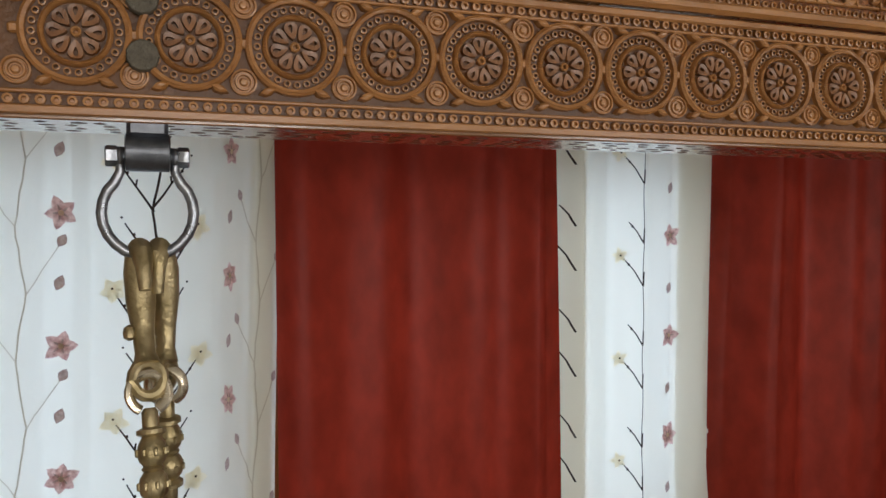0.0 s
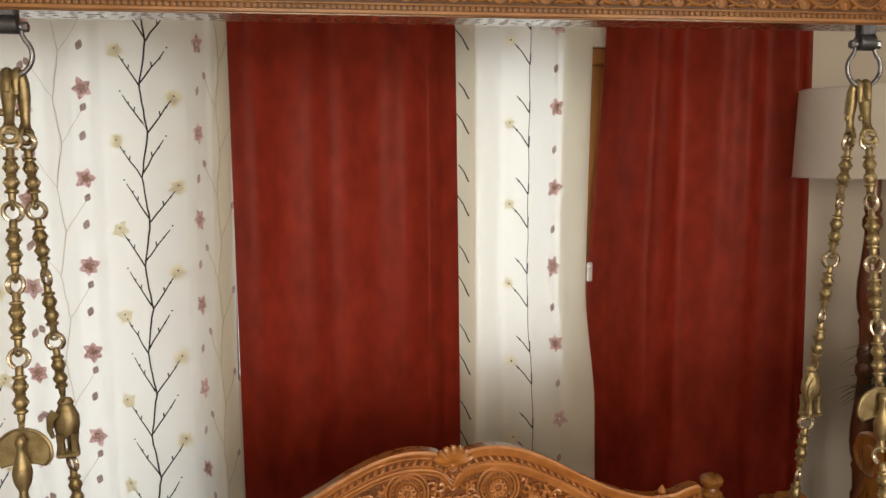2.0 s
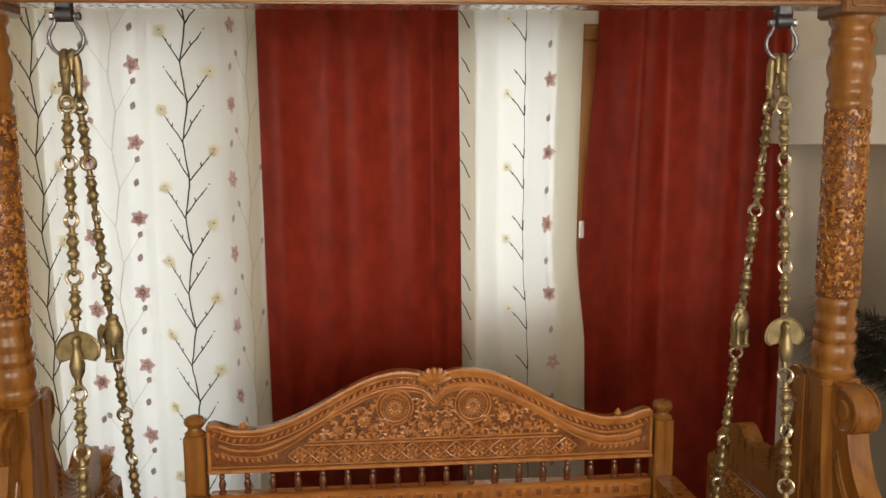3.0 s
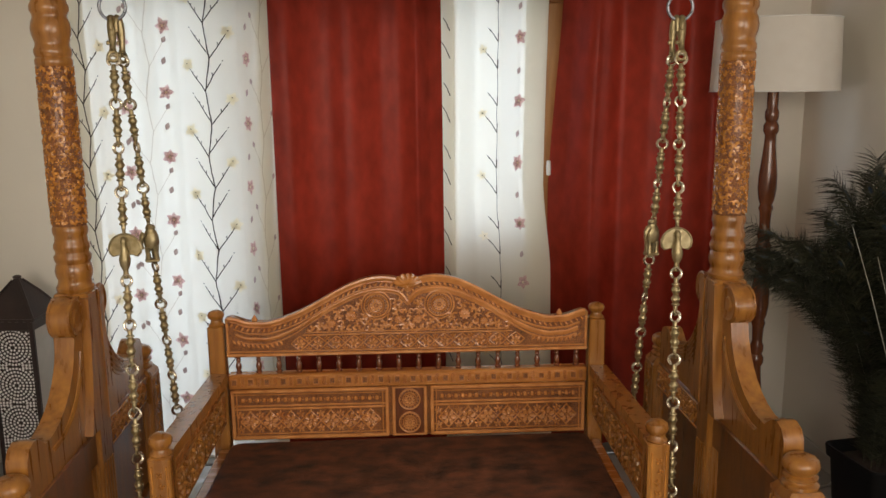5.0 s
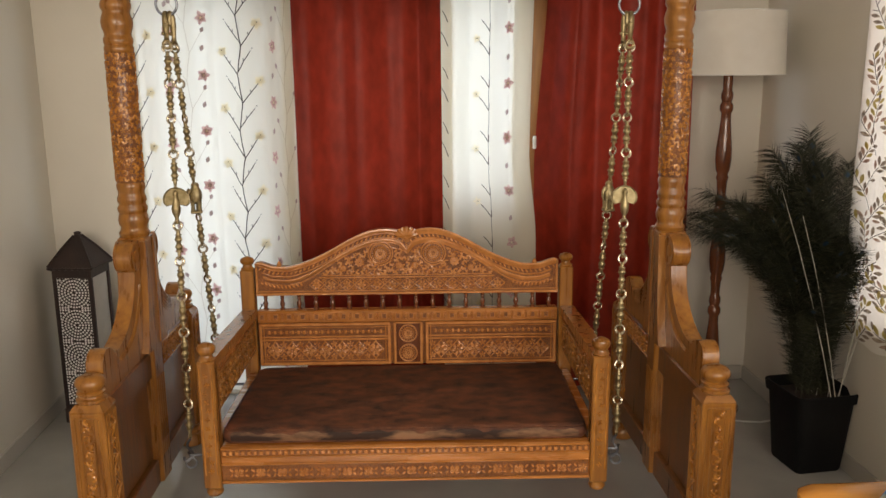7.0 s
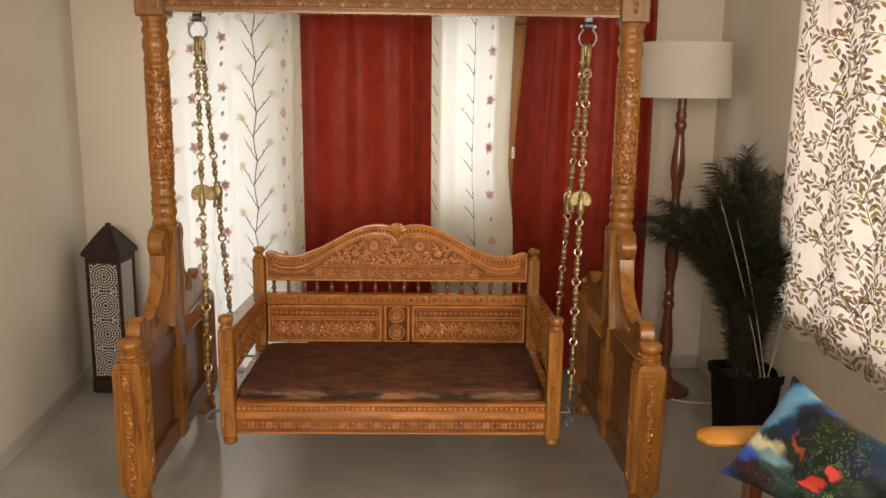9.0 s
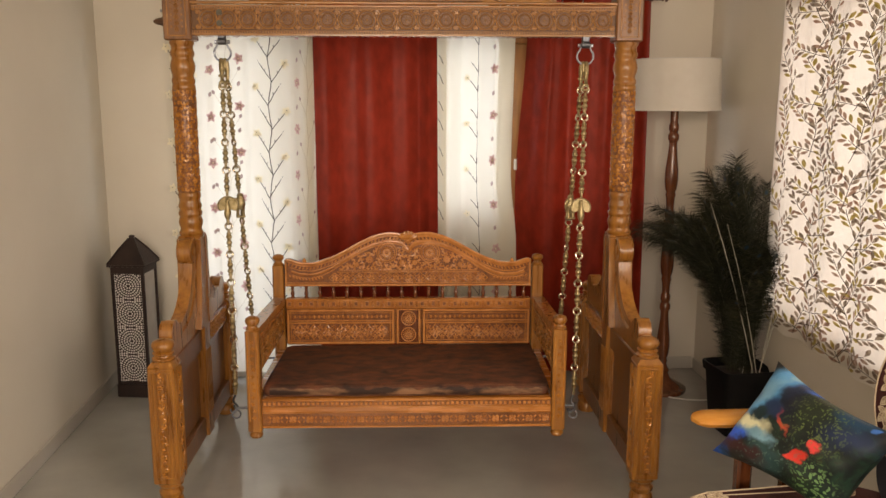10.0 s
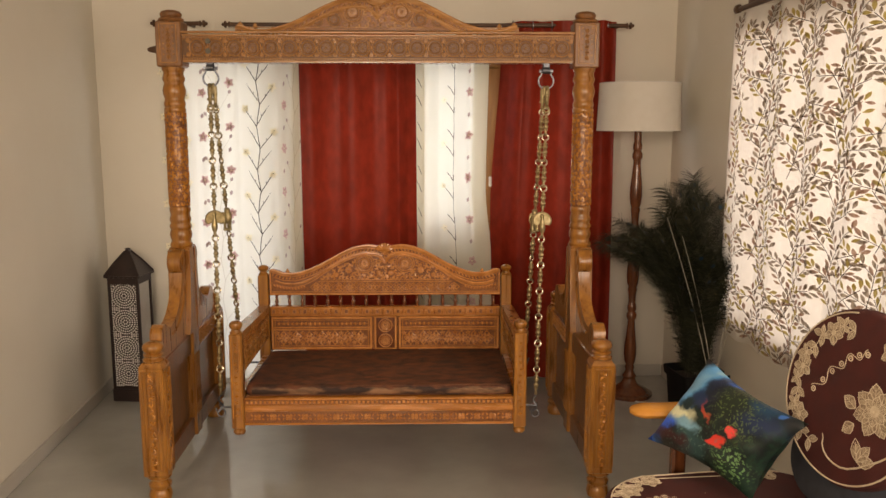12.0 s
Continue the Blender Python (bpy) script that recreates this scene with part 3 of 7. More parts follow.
def foliage(s, x, y, z, r, rng_):
    """A curled tendril with three small leaves, facing -y."""
    turn, hand = rng_.uniform(0, 6.28), rng_.choice((-1, 1))
    s.tube([(x + r * (1 - q / 10) * math.cos(turn + hand * q * 0.58), y - 0.0040, z + r * (1 - q / 10) * math.sin(turn + hand * q * 0.58)) for q in range(9)], [0.0030 - 0.00012 * q for q in range(9)], 5, flat=1.8)
    for k in range(3):
        a = turn + hand * (0.4 + 1.5 * k)
        cx, cz = x + r * 0.95 * math.cos(a), z + r * 0.95 * math.sin(a)
        b = a + hand * 0.9
        ring = [(math.cos(b) * p - math.sin(b) * w, math.sin(b) * p + math.cos(b) * w) for p, w in ((-0.45 * r, 0), (-0.1 * r, -0.17 * r), (0.3 * r, -0.12 * r), (0.55 * r, 0), (0.3 * r, 0.12 * r), (-0.1 * r, 0.17 * r))]
        s.loft([[(cx + u, y, cz + w) for u, w in ring], [(cx + u * 0.75, y - 0.0075, cz + w * 0.75) for u, w in ring]])


# ---- the swing's frame ----
MID = 0.734            # the swing's middle, across
COL_X = (-0.169, 1.651)
COL_Y = 0.700
FRONT_Y = 0.209        # the front newels; the rear ones mirror them
SPLAY = 0.010          # the newels stand a little to the right of the columns
swing = thing("swing_stand", (MID, COL_Y, 0), "carved honey-teak swing stand with turned columns and crested beam", "swing stand")
O = Matrix.Translation((-MID, -COL_Y, 0))          # places in the room to places on the frame


def on(x, y, z):
    return O @ Matrix.Translation((x, y, z))


BEAM_F, BEAM_B, BEAM_Z0, BEAM_Z1 = 0.660, 0.742, 1.807, 1.925
s = Shape()
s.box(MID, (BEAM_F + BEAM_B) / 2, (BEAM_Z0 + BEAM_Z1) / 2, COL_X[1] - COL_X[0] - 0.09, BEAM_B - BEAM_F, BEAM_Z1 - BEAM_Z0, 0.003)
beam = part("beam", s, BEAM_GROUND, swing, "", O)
bx0, bx1 = COL_X[0] + 0.05, COL_X[1] - 0.05
s = Shape()
for z, h, pr in ((BEAM_Z0 + 0.0035, 0.007, 0.004), (BEAM_Z0 + 0.0165, 0.0030, 0.004), (BEAM_Z1 - 0.0165, 0.003, 0.004), (BEAM_Z1 - 0.004, 0.008, 0.006)):
    bar(s, bx0, bx1, BEAM_F, z, h, pr)
bar(s, bx0, bx1, BEAM_F, BEAM_Z1 + 0.008, 0.012, 0.012)
part("moulding", s, BEAM_WOOD, swing, "", O)
s = Shape()
n = int((bx1 - bx0) / 0.0105)
for k in range(n):
    x = bx0 + (k + 0.5) * (bx1 - bx0) / n
    bead(s, x, BEAM_F, BEAM_Z0 + 0.0108, 0.0041, 0.8, 8)
    bead(s, x, BEAM_F, BEAM_Z1 - 0.0110, 0.0041, 0.8, 8)
tagged(part("bead_border", s, BEAM_WOOD, swing, "", O), kind="stuff")


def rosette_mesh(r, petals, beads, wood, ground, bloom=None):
    """The wheel flower, its sunk bands and hollows painted shade-dark in the ground colour."""
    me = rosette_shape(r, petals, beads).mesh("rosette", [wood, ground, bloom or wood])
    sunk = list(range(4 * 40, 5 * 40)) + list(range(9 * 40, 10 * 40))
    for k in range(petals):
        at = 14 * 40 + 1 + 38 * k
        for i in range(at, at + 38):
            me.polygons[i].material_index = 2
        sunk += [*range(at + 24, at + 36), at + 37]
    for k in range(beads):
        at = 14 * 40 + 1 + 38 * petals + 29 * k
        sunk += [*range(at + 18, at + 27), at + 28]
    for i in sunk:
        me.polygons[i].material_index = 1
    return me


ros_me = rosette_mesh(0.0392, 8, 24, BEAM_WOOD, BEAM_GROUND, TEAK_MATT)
disc_me = disc_shape(0.0108).mesh("boss", BEAM_WOOD)
for k in range(-2, 20):
    x = 0.032 + 0.0795 * k
    if bx0 + 0.03 < x < bx1 - 0.03:
        place("rosette", ros_me, swing, on(x, BEAM_F, 1.868) @ Matrix.Rotation(random.uniform(-0.3, 0.3), 4, "Y"))
    for z in (1.8385, 1.8975):
        if bx0 + 0.012 < x + 0.03975 < bx1 - 0.01:
            place("boss", disc_me, swing, on(x + 0.03975, BEAM_F, z))
for z in (1.853, 1.895):
    s = Shape()
    s.lathe([(0.0122, 0), (0.0120, 0.0055), (0.0112, 0.0066), (0.003, 0.0066)], 11, Matrix.Rotation(radians(90), 4, "X"))
    part("bolt_cap", s, material("grey_wood_filler", (0.075, 0.064, 0.044), 0.6, 0, (0.125, 0.105, 0.075), 160, bump=0.5, bump_scale=500), swing, "round grey cap over a bolt", on(-0.002, BEAM_F - 0.003, z))
# the lacquered underside with carved leaves
s = Shape()
s.box(MID, (BEAM_F + BEAM_B) / 2, BEAM_Z0 - 0.001, bx1 - bx0, BEAM_B - BEAM_F - 0.001, 0.004, 0.001)
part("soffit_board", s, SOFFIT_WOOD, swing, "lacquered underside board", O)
s = Shape()
rng = random.Random(77)
for k in range(70):
    x = bx0 + 0.02 + k * 0.0238
    if x > bx1 - 0.02:
        break
    for w in (-0.026, -0.009, 0.009, 0.026):
        g, sh = rng.uniform(0.5, 1.1), rng.uniform(-0.006, 0.006)
        s.loft([[(x + sh + a * g, (BEAM_F + BEAM_B) / 2 + w + b, BEAM_Z0 - 0.0028) for a, b in ((-0.009, 0), (0, -0.005), (0.009, 0), (0, 0.005))], [(x + sh + a * 0.7 * g, (BEAM_F + BEAM_B) / 2 + w + b * 0.7, BEAM_Z0 - 0.0034) for a, b in ((-0.009, 0), (0, -0.005), (0.009, 0), (0, 0.005))]])
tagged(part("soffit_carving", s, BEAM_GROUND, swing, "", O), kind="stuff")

# the crest on the beam and on the bench: one outline, (way from the middle, height)
CREST = [(0, 0.938), (0.03, 0.950), (0.07, 0.957), (0.11, 0.955), (0.16, 0.942), (0.22, 0.914), (0.28, 0.880), (0.34, 0.850), (0.40, 0.828), (0.44, 0.819), (0.47, 0.820), (0.50, 0.822), (0.53, 0.833), (0.552, 0.838), (0.565, 0.834)]


def spline(keys, x):
    """A smooth curve through (x, value) keys."""
    n = len(keys)
    for i in range(n - 1):
        if x <= keys[i + 1][0] or i == n - 2:
            (x0, v0), (x1, v1) = keys[i], keys[i + 1]
            a, b = keys[max(0, i - 1)], keys[min(n - 1, i + 2)]
            d0, d1 = (v1 - a[1]) / (x1 - a[0]) if i else 0.3, (b[1] - v0) / (b[0] - x0)
            h, t = x1 - x0, max(0.0, min(1.0, (x - x0) / (x1 - x0)))
            return v0 * (1 + 2 * t) * (1 - t) ** 2 + v1 * t * t * (3 - 2 * t) + h * (d0 * t * (1 - t) ** 2 - d1 * t * t * (1 - t))


def crest_line(half, n=72, down=0.0, trim=0.0, dip=0.012, fall=0.0):
    """Points (x, z) of the crest from left to right, pushed inwards by down, and by fall more towards the ends."""
    pts = []
    for i in range(n + 1):
        x = -half + trim + (2 * half - 2 * trim) * i / n
        u = abs(x) * 0.565 / half
        z = spline(CREST, u) - dip * math.exp(-(u / 0.018) ** 2)
        pts.append((x, z - down - fall * smooth_curve([(0.26, 0), (0.40, 1)], u)))
    return pts


def carved_leaf(s, x, y, z, a, r):
    """A plump carved leaf that faces -y and lies at the slant a."""
    ca, sa = math.cos(a), math.sin(a)
    ring = [(ca * p * r - sa * w * r, sa * p * r + ca * w * r) for p, w in ((-1, 0), (-0.4, -0.42), (0.3, -0.40), (1, 0), (0.3, 0.40), (-0.4, 0.42))]
    s.loft([[(x + u, y, z + w) for u, w in ring], [(x + u * 0.80, y - 0.80 * r, z + w * 0.76) for u, w in ring], [(x + u * 0.40, y - 1.0 * r, z + w * 0.25) for u, w in ring]])


def crest_panel(parent, mid, y, base, lift, half, m, thick, wood, big=1.0):
    line = crest_line(half)
    s = Shape()
    s.prism([(mid - half, base)] + [(mid + half, base)] + [(mid + x, z + lift) for x, z in reversed(line)], y, y + thick)
    part("crest_panel", s, TEAK, parent, "", m)
    s = Shape()
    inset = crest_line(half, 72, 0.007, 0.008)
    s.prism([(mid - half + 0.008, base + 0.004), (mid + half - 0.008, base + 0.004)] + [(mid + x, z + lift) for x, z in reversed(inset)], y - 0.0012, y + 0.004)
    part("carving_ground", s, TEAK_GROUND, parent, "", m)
    s = Shape()
    for down, r, fall in ((0.0055, 0.0066, 0), (0.0150, 0.0019, 0), (0.0325, 0.0021, 0.004), (0.0410, 0.0046, 0.012), (0.0490, 0.0018, 0.020)):
        s.tube([(mid + x, y - 0.001, z + lift) for x, z in crest_line(half, 110, down, 0.006 + down * 0.6, 0.012 + down * 0.2, fall)], r, 8, flat=1.9)
    for x in (mid - half + 0.006, mid + half - 0.006):
        s.box(x, y - 0.002, (base + 0.82 + lift) / 2, 0.008, 0.008, 0.82 + lift - base, 0.002)
    if lift < 0.5:
        bar(s, mid - half, mid + half, y, base + 0.006, 0.010, 0.009)
    bar(s, mid - half, mid + half, y, base + 0.0165, 0.004, 0.006)
    part("crest_moulding", s, wood, parent, "", m)
    s = Shape()
    for x, z in crest_line(half, 66, 0.0237, 0.02, 0.016):
        carved_leaf(s, mid + x, y - 0.001, z + lift, (0.95 if x < 0 else 2.19), 0.0098)
    for sx in (-1, 1):
        for q in range(11):
            x = (0.395 + 0.0145 * q) * half / 0.565
            zz = smooth_curve(CREST, x * 0.565 / half) + lift - 0.075
            if zz > base + 0.024:
                carved_leaf(s, mid + sx * x, y - 0.001, zz, 1.57 - sx * 0.6, 0.0088)
    if lift > 0.5:
        for q in range(116):
            bead(s, mid - half + 0.012 + q * (2 * half - 0.024) / 115, y, base + 0.0085, 0.0041, 0.8, 8)
    tagged(part("crest_beading", s, wood, parent, "", m), kind="stuff")
    k = half / 0.565
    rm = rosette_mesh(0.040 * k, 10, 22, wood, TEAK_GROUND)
    for sx in (-1, 1):
        place("rosette", rm, parent, m @ Matrix.Translation((mid + sx * 0.098 * k, y, base + (0.868 - 0.711) * 1.0 if lift < 0.5 else base + 0.082)))
        s = Shape()
        rr, cz = 0.0455 * k, base + (0.157 if lift < 0.5 else 0.082)
        s.tube([(mid + sx * 0.098 * k + rr * math.cos(radians(a)), y - 0.002, cz + rr * math.sin(radians(a))) for a in range(0, 360, 12)], 0.0026, 7, closed=True)
        part("rosette_ring", s, wood, parent, "", m)
    return line


def finial_leaf(parent, mid, y, z, m, wood):
    """The fan-shaped boss in the crest's notch."""
    for k in range(7):
        a = radians(-66 + 22 * k)
        s = Shape().tube([(mid + 0.0175 * math.sin(a) * q, y - 0.002 - 0.007 * math.sin(q * 0.7), z - 0.018 + 0.0165 * math.cos(a) * q) for q in (0, 1, 2, 2.6)], [0.006, 0.0095, 0.0100, 0.006], 7)
        part("fan_lobe", s, wood, parent, "", m)


s = Shape()
for k in range(-2, 20):
    x = 0.032 + 0.0795 * (k + 0.5)
    if bx0 + 0.03 < x < bx1 - 0.03:
        for z, up in ((1.832, 1), (1.904, -1)):
            for sg in (-1, 1):
                carved_leaf(s, x + sg * 0.0185, BEAM_F, z, sg * up * 0.35, 0.0082)
        s.box(x, BEAM_F - 0.0015, 1.868, 0.010, 0.006, 0.008, 0.0015)
tagged(part("corner_leaves", s, BEAM_WOOD, swing, "", O), kind="stuff")
crest_panel(swing, MID, BEAM_F + 0.012, BEAM_Z1 + 0.014, 1.125, 0.62, O, 0.04, BEAM_WOOD)
finial_leaf(swing, MID, BEAM_F + 0.012, 2.068, O, BEAM_WOOD)
s = Shape()
rng = random.Random(31)
for k in range(26):
    x = MID - 0.40 + 0.032 * k
    h = smooth_curve(CREST, abs(x - MID) * 0.565 / 0.62) + 1.125 - 1.97
    for q in range(int(h / 0.024)):
        if all(math.hypot(abs(x - MID) - a, 1.969 + q * 0.024 - z) > rr for a, z, rr in ((0.1075, 2.021, 0.052), (0.188, 1.990, 0.040), (0.262, 1.983, 0.033))):
            foliage(s, x + 0.012 * (q % 2) + rng.uniform(-0.003, 0.003), BEAM_F + 0.012, 1.966 + q * 0.024, 0.0115, rng)
tagged(part("crest_carving", s, BEAM_WOOD, swing, "", O), kind="stuff")
for a, z, rr in ((0.188, 1.990, 0.032), (0.262, 1.983, 0.026)):
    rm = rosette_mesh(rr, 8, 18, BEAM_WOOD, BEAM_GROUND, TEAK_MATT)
    for sx in (-1, 1):
        place("rosette", rm, swing, on(MID + sx * a, BEAM_F + 0.011, z))
for sx in (-1, 1):
    for a, zz, r in ((0.60, 1.962, 0.016), (0.535, 1.962, 0.011)):
        s = Shape()
        s.lathe([(0.001, -r), (r * 0.7, -r * 0.7), (r, 0), (r * 0.75, r * 0.6), (r * 0.35, r * 1.1), (0.001, r * 1.35)], 12, Matrix.Translation((MID + sx * a, BEAM_F + 0.03, zz)))
        part("crest_knob", s, BEAM_WOOD, swing, "", O)


def column(x, parent):
    """One turned column with its block, cap and square foot, as separate parts."""
    m = on(x, COL_Y, 0)
    s = Shape()
    s.lathe([(0.0441, 0.985), (0.0488, 0.99), (0.0501, 1.0), (0.0448, 1.008), (0.0428, 1.02), (0.0474, 1.03), (0.0495, 1.045), (0.0461, 1.06), (0.0434, 1.066), (0.0481, 1.075), (0.0488, 1.085), (0.0434, 1.093), (0.0434, 1.10), (0.0474, 1.108), (0.0468, 1.118), (0.0428, 1.127), (0.0421, 1.14), (0.0461, 1.15), (0.0461, 1.162), (0.0428, 1.17)], 28, m)
    part("turned_base", s, TEAK, parent)
    s = Shape()
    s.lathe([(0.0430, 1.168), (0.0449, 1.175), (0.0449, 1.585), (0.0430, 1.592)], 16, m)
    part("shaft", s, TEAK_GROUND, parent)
    s = Shape()
    rng = random.Random(5)
    flat = Shape()
    for row in range(21):
        for j in range(13):
            u, z = 0.02247 * (j + 0.5 * (row % 2)) + rng.uniform(-0.004, 0.004), 1.186 + row * 0.0196 + rng.uniform(-0.004, 0.004)
            if rng.random() < 0.35:
                flower(flat, u, 0, z, rng.uniform(0.0075, 0.0110), 5, rng.uniform(0, 1))
            else:
                foliage(flat, u, 0, z, rng.uniform(0.0085, 0.0120), rng)
    s.add([(0.0446 * math.cos(p[0] / 0.0465) * (1 - p[1] / 0.105), 0.0446 * math.sin(p[0] / 0.0465) * (1 - p[1] / 0.105), p[2]) for p in flat.v], flat.f, m)
    tagged(part("shaft_carving", s, TEAK_GLOSS, parent), kind="stuff")
    s = Shape()
    s.lathe([(0.0428, 1.588), (0.0468, 1.595), (0.0468, 1.606), (0.0434, 1.613), (0.0468, 1.622), (0.0468, 1.632), (0.0428, 1.640), (0.0421, 1.65), (0.0481, 1.668), (0.0501, 1.685), (0.0468, 1.702), (0.0428, 1.712), (0.0428, 1.72), (0.0481, 1.73), (0.0481, 1.742), (0.0434, 1.752), (0.0434, 1.765), (0.0495, 1.775), (0.0495, 1.79)], 28, m)
    part("turned_neck", s, TEAK, parent)
    s = Shape()
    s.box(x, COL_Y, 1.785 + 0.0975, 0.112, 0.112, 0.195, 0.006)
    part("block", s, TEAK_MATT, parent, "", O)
    s = Shape()
    for sx in (-0.036, 0.036):
        s.box(x + sx, COL_Y - 0.058, 1.885, 0.006, 0.006, 0.165, 0.002)
    for z in (1.803, 1.967):
        s.box(x, COL_Y - 0.058, z, 0.066, 0.006, 0.006, 0.002)
    for k in range(6):
        flower(s, x, COL_Y - 0.0555, 1.828 + 0.023 * k, 0.012, 6, 0.5 * k)
        for sx in (-0.021, 0.021):
            bead(s, x + sx, COL_Y - 0.0555, 1.838 + 0.023 * k, 0.005, 0.8)
    part("block_carving", s, BEAM_WOOD, parent, "", O)
    s = Shape()
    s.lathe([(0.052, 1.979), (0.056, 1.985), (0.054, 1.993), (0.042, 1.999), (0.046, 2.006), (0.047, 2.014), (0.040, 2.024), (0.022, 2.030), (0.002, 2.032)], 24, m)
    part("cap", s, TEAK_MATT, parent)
    s = Shape()
    s.box(x, COL_Y, 0.545, 0.092, 0.092, 0.885, 0.005)
    part("foot_post", s, TEAK, parent, "", O)
    # the flared facing on the upper post, towards both ends
    to_side = O @ Matrix.Translation((x, COL_Y, 0)) @ Matrix.Rotation(radians(90), 4, "Z")
    for sg in (-1, 1):
        front = [(0.030, 0.600), (0.104, 0.600), (0.090, 0.640), (0.076, 0.700), (0.066, 0.770), (0.058, 0.850), (0.054, 0.930), (0.052, 0.974), (0.030, 0.976)]
        line = [(sg * a, b) for a, b in front]
        s = Shape()
        s.prism(line if sg > 0 else line[::-1], -0.050, 0.050)
        part("post_flare", s, TEAK, parent, "", to_side)
    flute = Shape().box(0, 0, 0.345, 0.009, 0.007, 0.29, 0.003).mesh("flute", TEAK)
    for w in (-0.030, -0.010, 0.010, 0.030):
        for sg in (-1, 1):
            place("flute", flute, parent, on(x + w, COL_Y + sg * 0.047, 0))
            place("flute", flute, parent, on(x + sg * 0.047, COL_Y + w, 0) @ Matrix.Rotation(radians(90), 4, "Z"))


def newel(x, y, parent):
    m = on(x, y, 0)
    s = Shape()
    s.box(x, y, 0.345, 0.100, 0.100, 0.462, 0.005)
    s.loft([[(x + a * q, y + b * q, z) for a, b in ((-1, -1), (1, -1), (1, 1), (-1, 1))] for q, z in ((0.049, 0.576), (0.036, 0.594))])
    part("newel_post", s, TEAK, parent, "", O)
    s = Shape()
    for sx in (-0.034, 0.034, -0.019, 0.019):
        s.box(x + sx, y - 0.0515, 0.345, 0.005 if abs(sx) > 0.03 else 0.003, 0.006, 0.42, 0.0015)
        for d in (-1, 1):
            s.box(x + d * 0.0515, y + sx, 0.35, 0.006, 0.005, 0.42, 0.002)
    for z in (0.141, 0.559):
        s.box(x, y - 0.0515, z, 0.068, 0.006, 0.005, 0.002)
    part("newel_moulding", s, TEAK, parent, "", O)
    s = Shape()
    nrng = random.Random(int(900 * (x + 2) + 70 * y))
    for k in range(17):
        z = 0.155 + 0.0245 * k
        foliage(s, x + 0.004 * math.sin(k * 1.6), y - 0.0502, z, 0.0105, nrng)
        if k % 2:
            flower(s, x - 0.008 * math.sin(k * 1.6), y - 0.0502, z + 0.012, 0.006, 5, 0.4)
    tagged(part("newel_carving", s, TEAK_GLOSS, parent, "", O), kind="stuff")
    s = Shape()
    s.lathe([(0.036, 0.5920), (0.043, 0.5970), (0.043, 0.6046), (0.034, 0.6096), (0.033, 0.6138), (0.040, 0.6189), (0.040, 0.6239), (0.031, 0.6290), (0.036, 0.6348), (0.0425, 0.6441), (0.043, 0.6542), (0.037, 0.6651), (0.022, 0.6726), (0.001, 0.6752)], 26, m)
    part("newel_finial", s, TEAK, parent)
    s = Shape()
    s.lathe([(0.036, 0.0), (0.044, 0.006), (0.047, 0.025), (0.042, 0.045), (0.036, 0.052), (0.045, 0.062), (0.046, 0.074), (0.036, 0.084), (0.036, 0.092), (0.048, 0.102), (0.049, 0.115)], 24, m)
    part("newel_foot", s, TEAK, parent)
    # running leaves on the face towards the bench
    inner = 1 if x < MID else -1
    s = Shape()
    scrollwork(s, -0.20, 0.20, -0.0505, 0, 0.056, 0.05, 0.005)
    tagged(part("newel_carving", s, TEAK_GLOSS, parent, "", on(x, y, 0.345) @ Matrix.Rotation(radians(90 * inner), 4, "Z") @ Matrix.Rotation(radians(90), 4, "Y")), kind="stuff")


# half of a side's outline: (way from the column's middle, height): upper scroll, sweep, lower scroll beside the newel
BRACE = [(0.045, 0.982), (0.085, 0.984), (0.118, 0.976), (0.140, 0.956), (0.147, 0.930), (0.141, 0.904), (0.126, 0.889), (0.112, 0.884), (0.116, 0.866), (0.126, 0.834), (0.142, 0.801), (0.162, 0.773), (0.188, 0.746), (0.220, 0.722), (0.258, 0.704),
         (0.300, 0.692), (0.345, 0.688), (0.362, 0.702), (0.384, 0.718), (0.410, 0.722), (0.436, 0.712), (0.450, 0.690), (0.452, 0.660)]


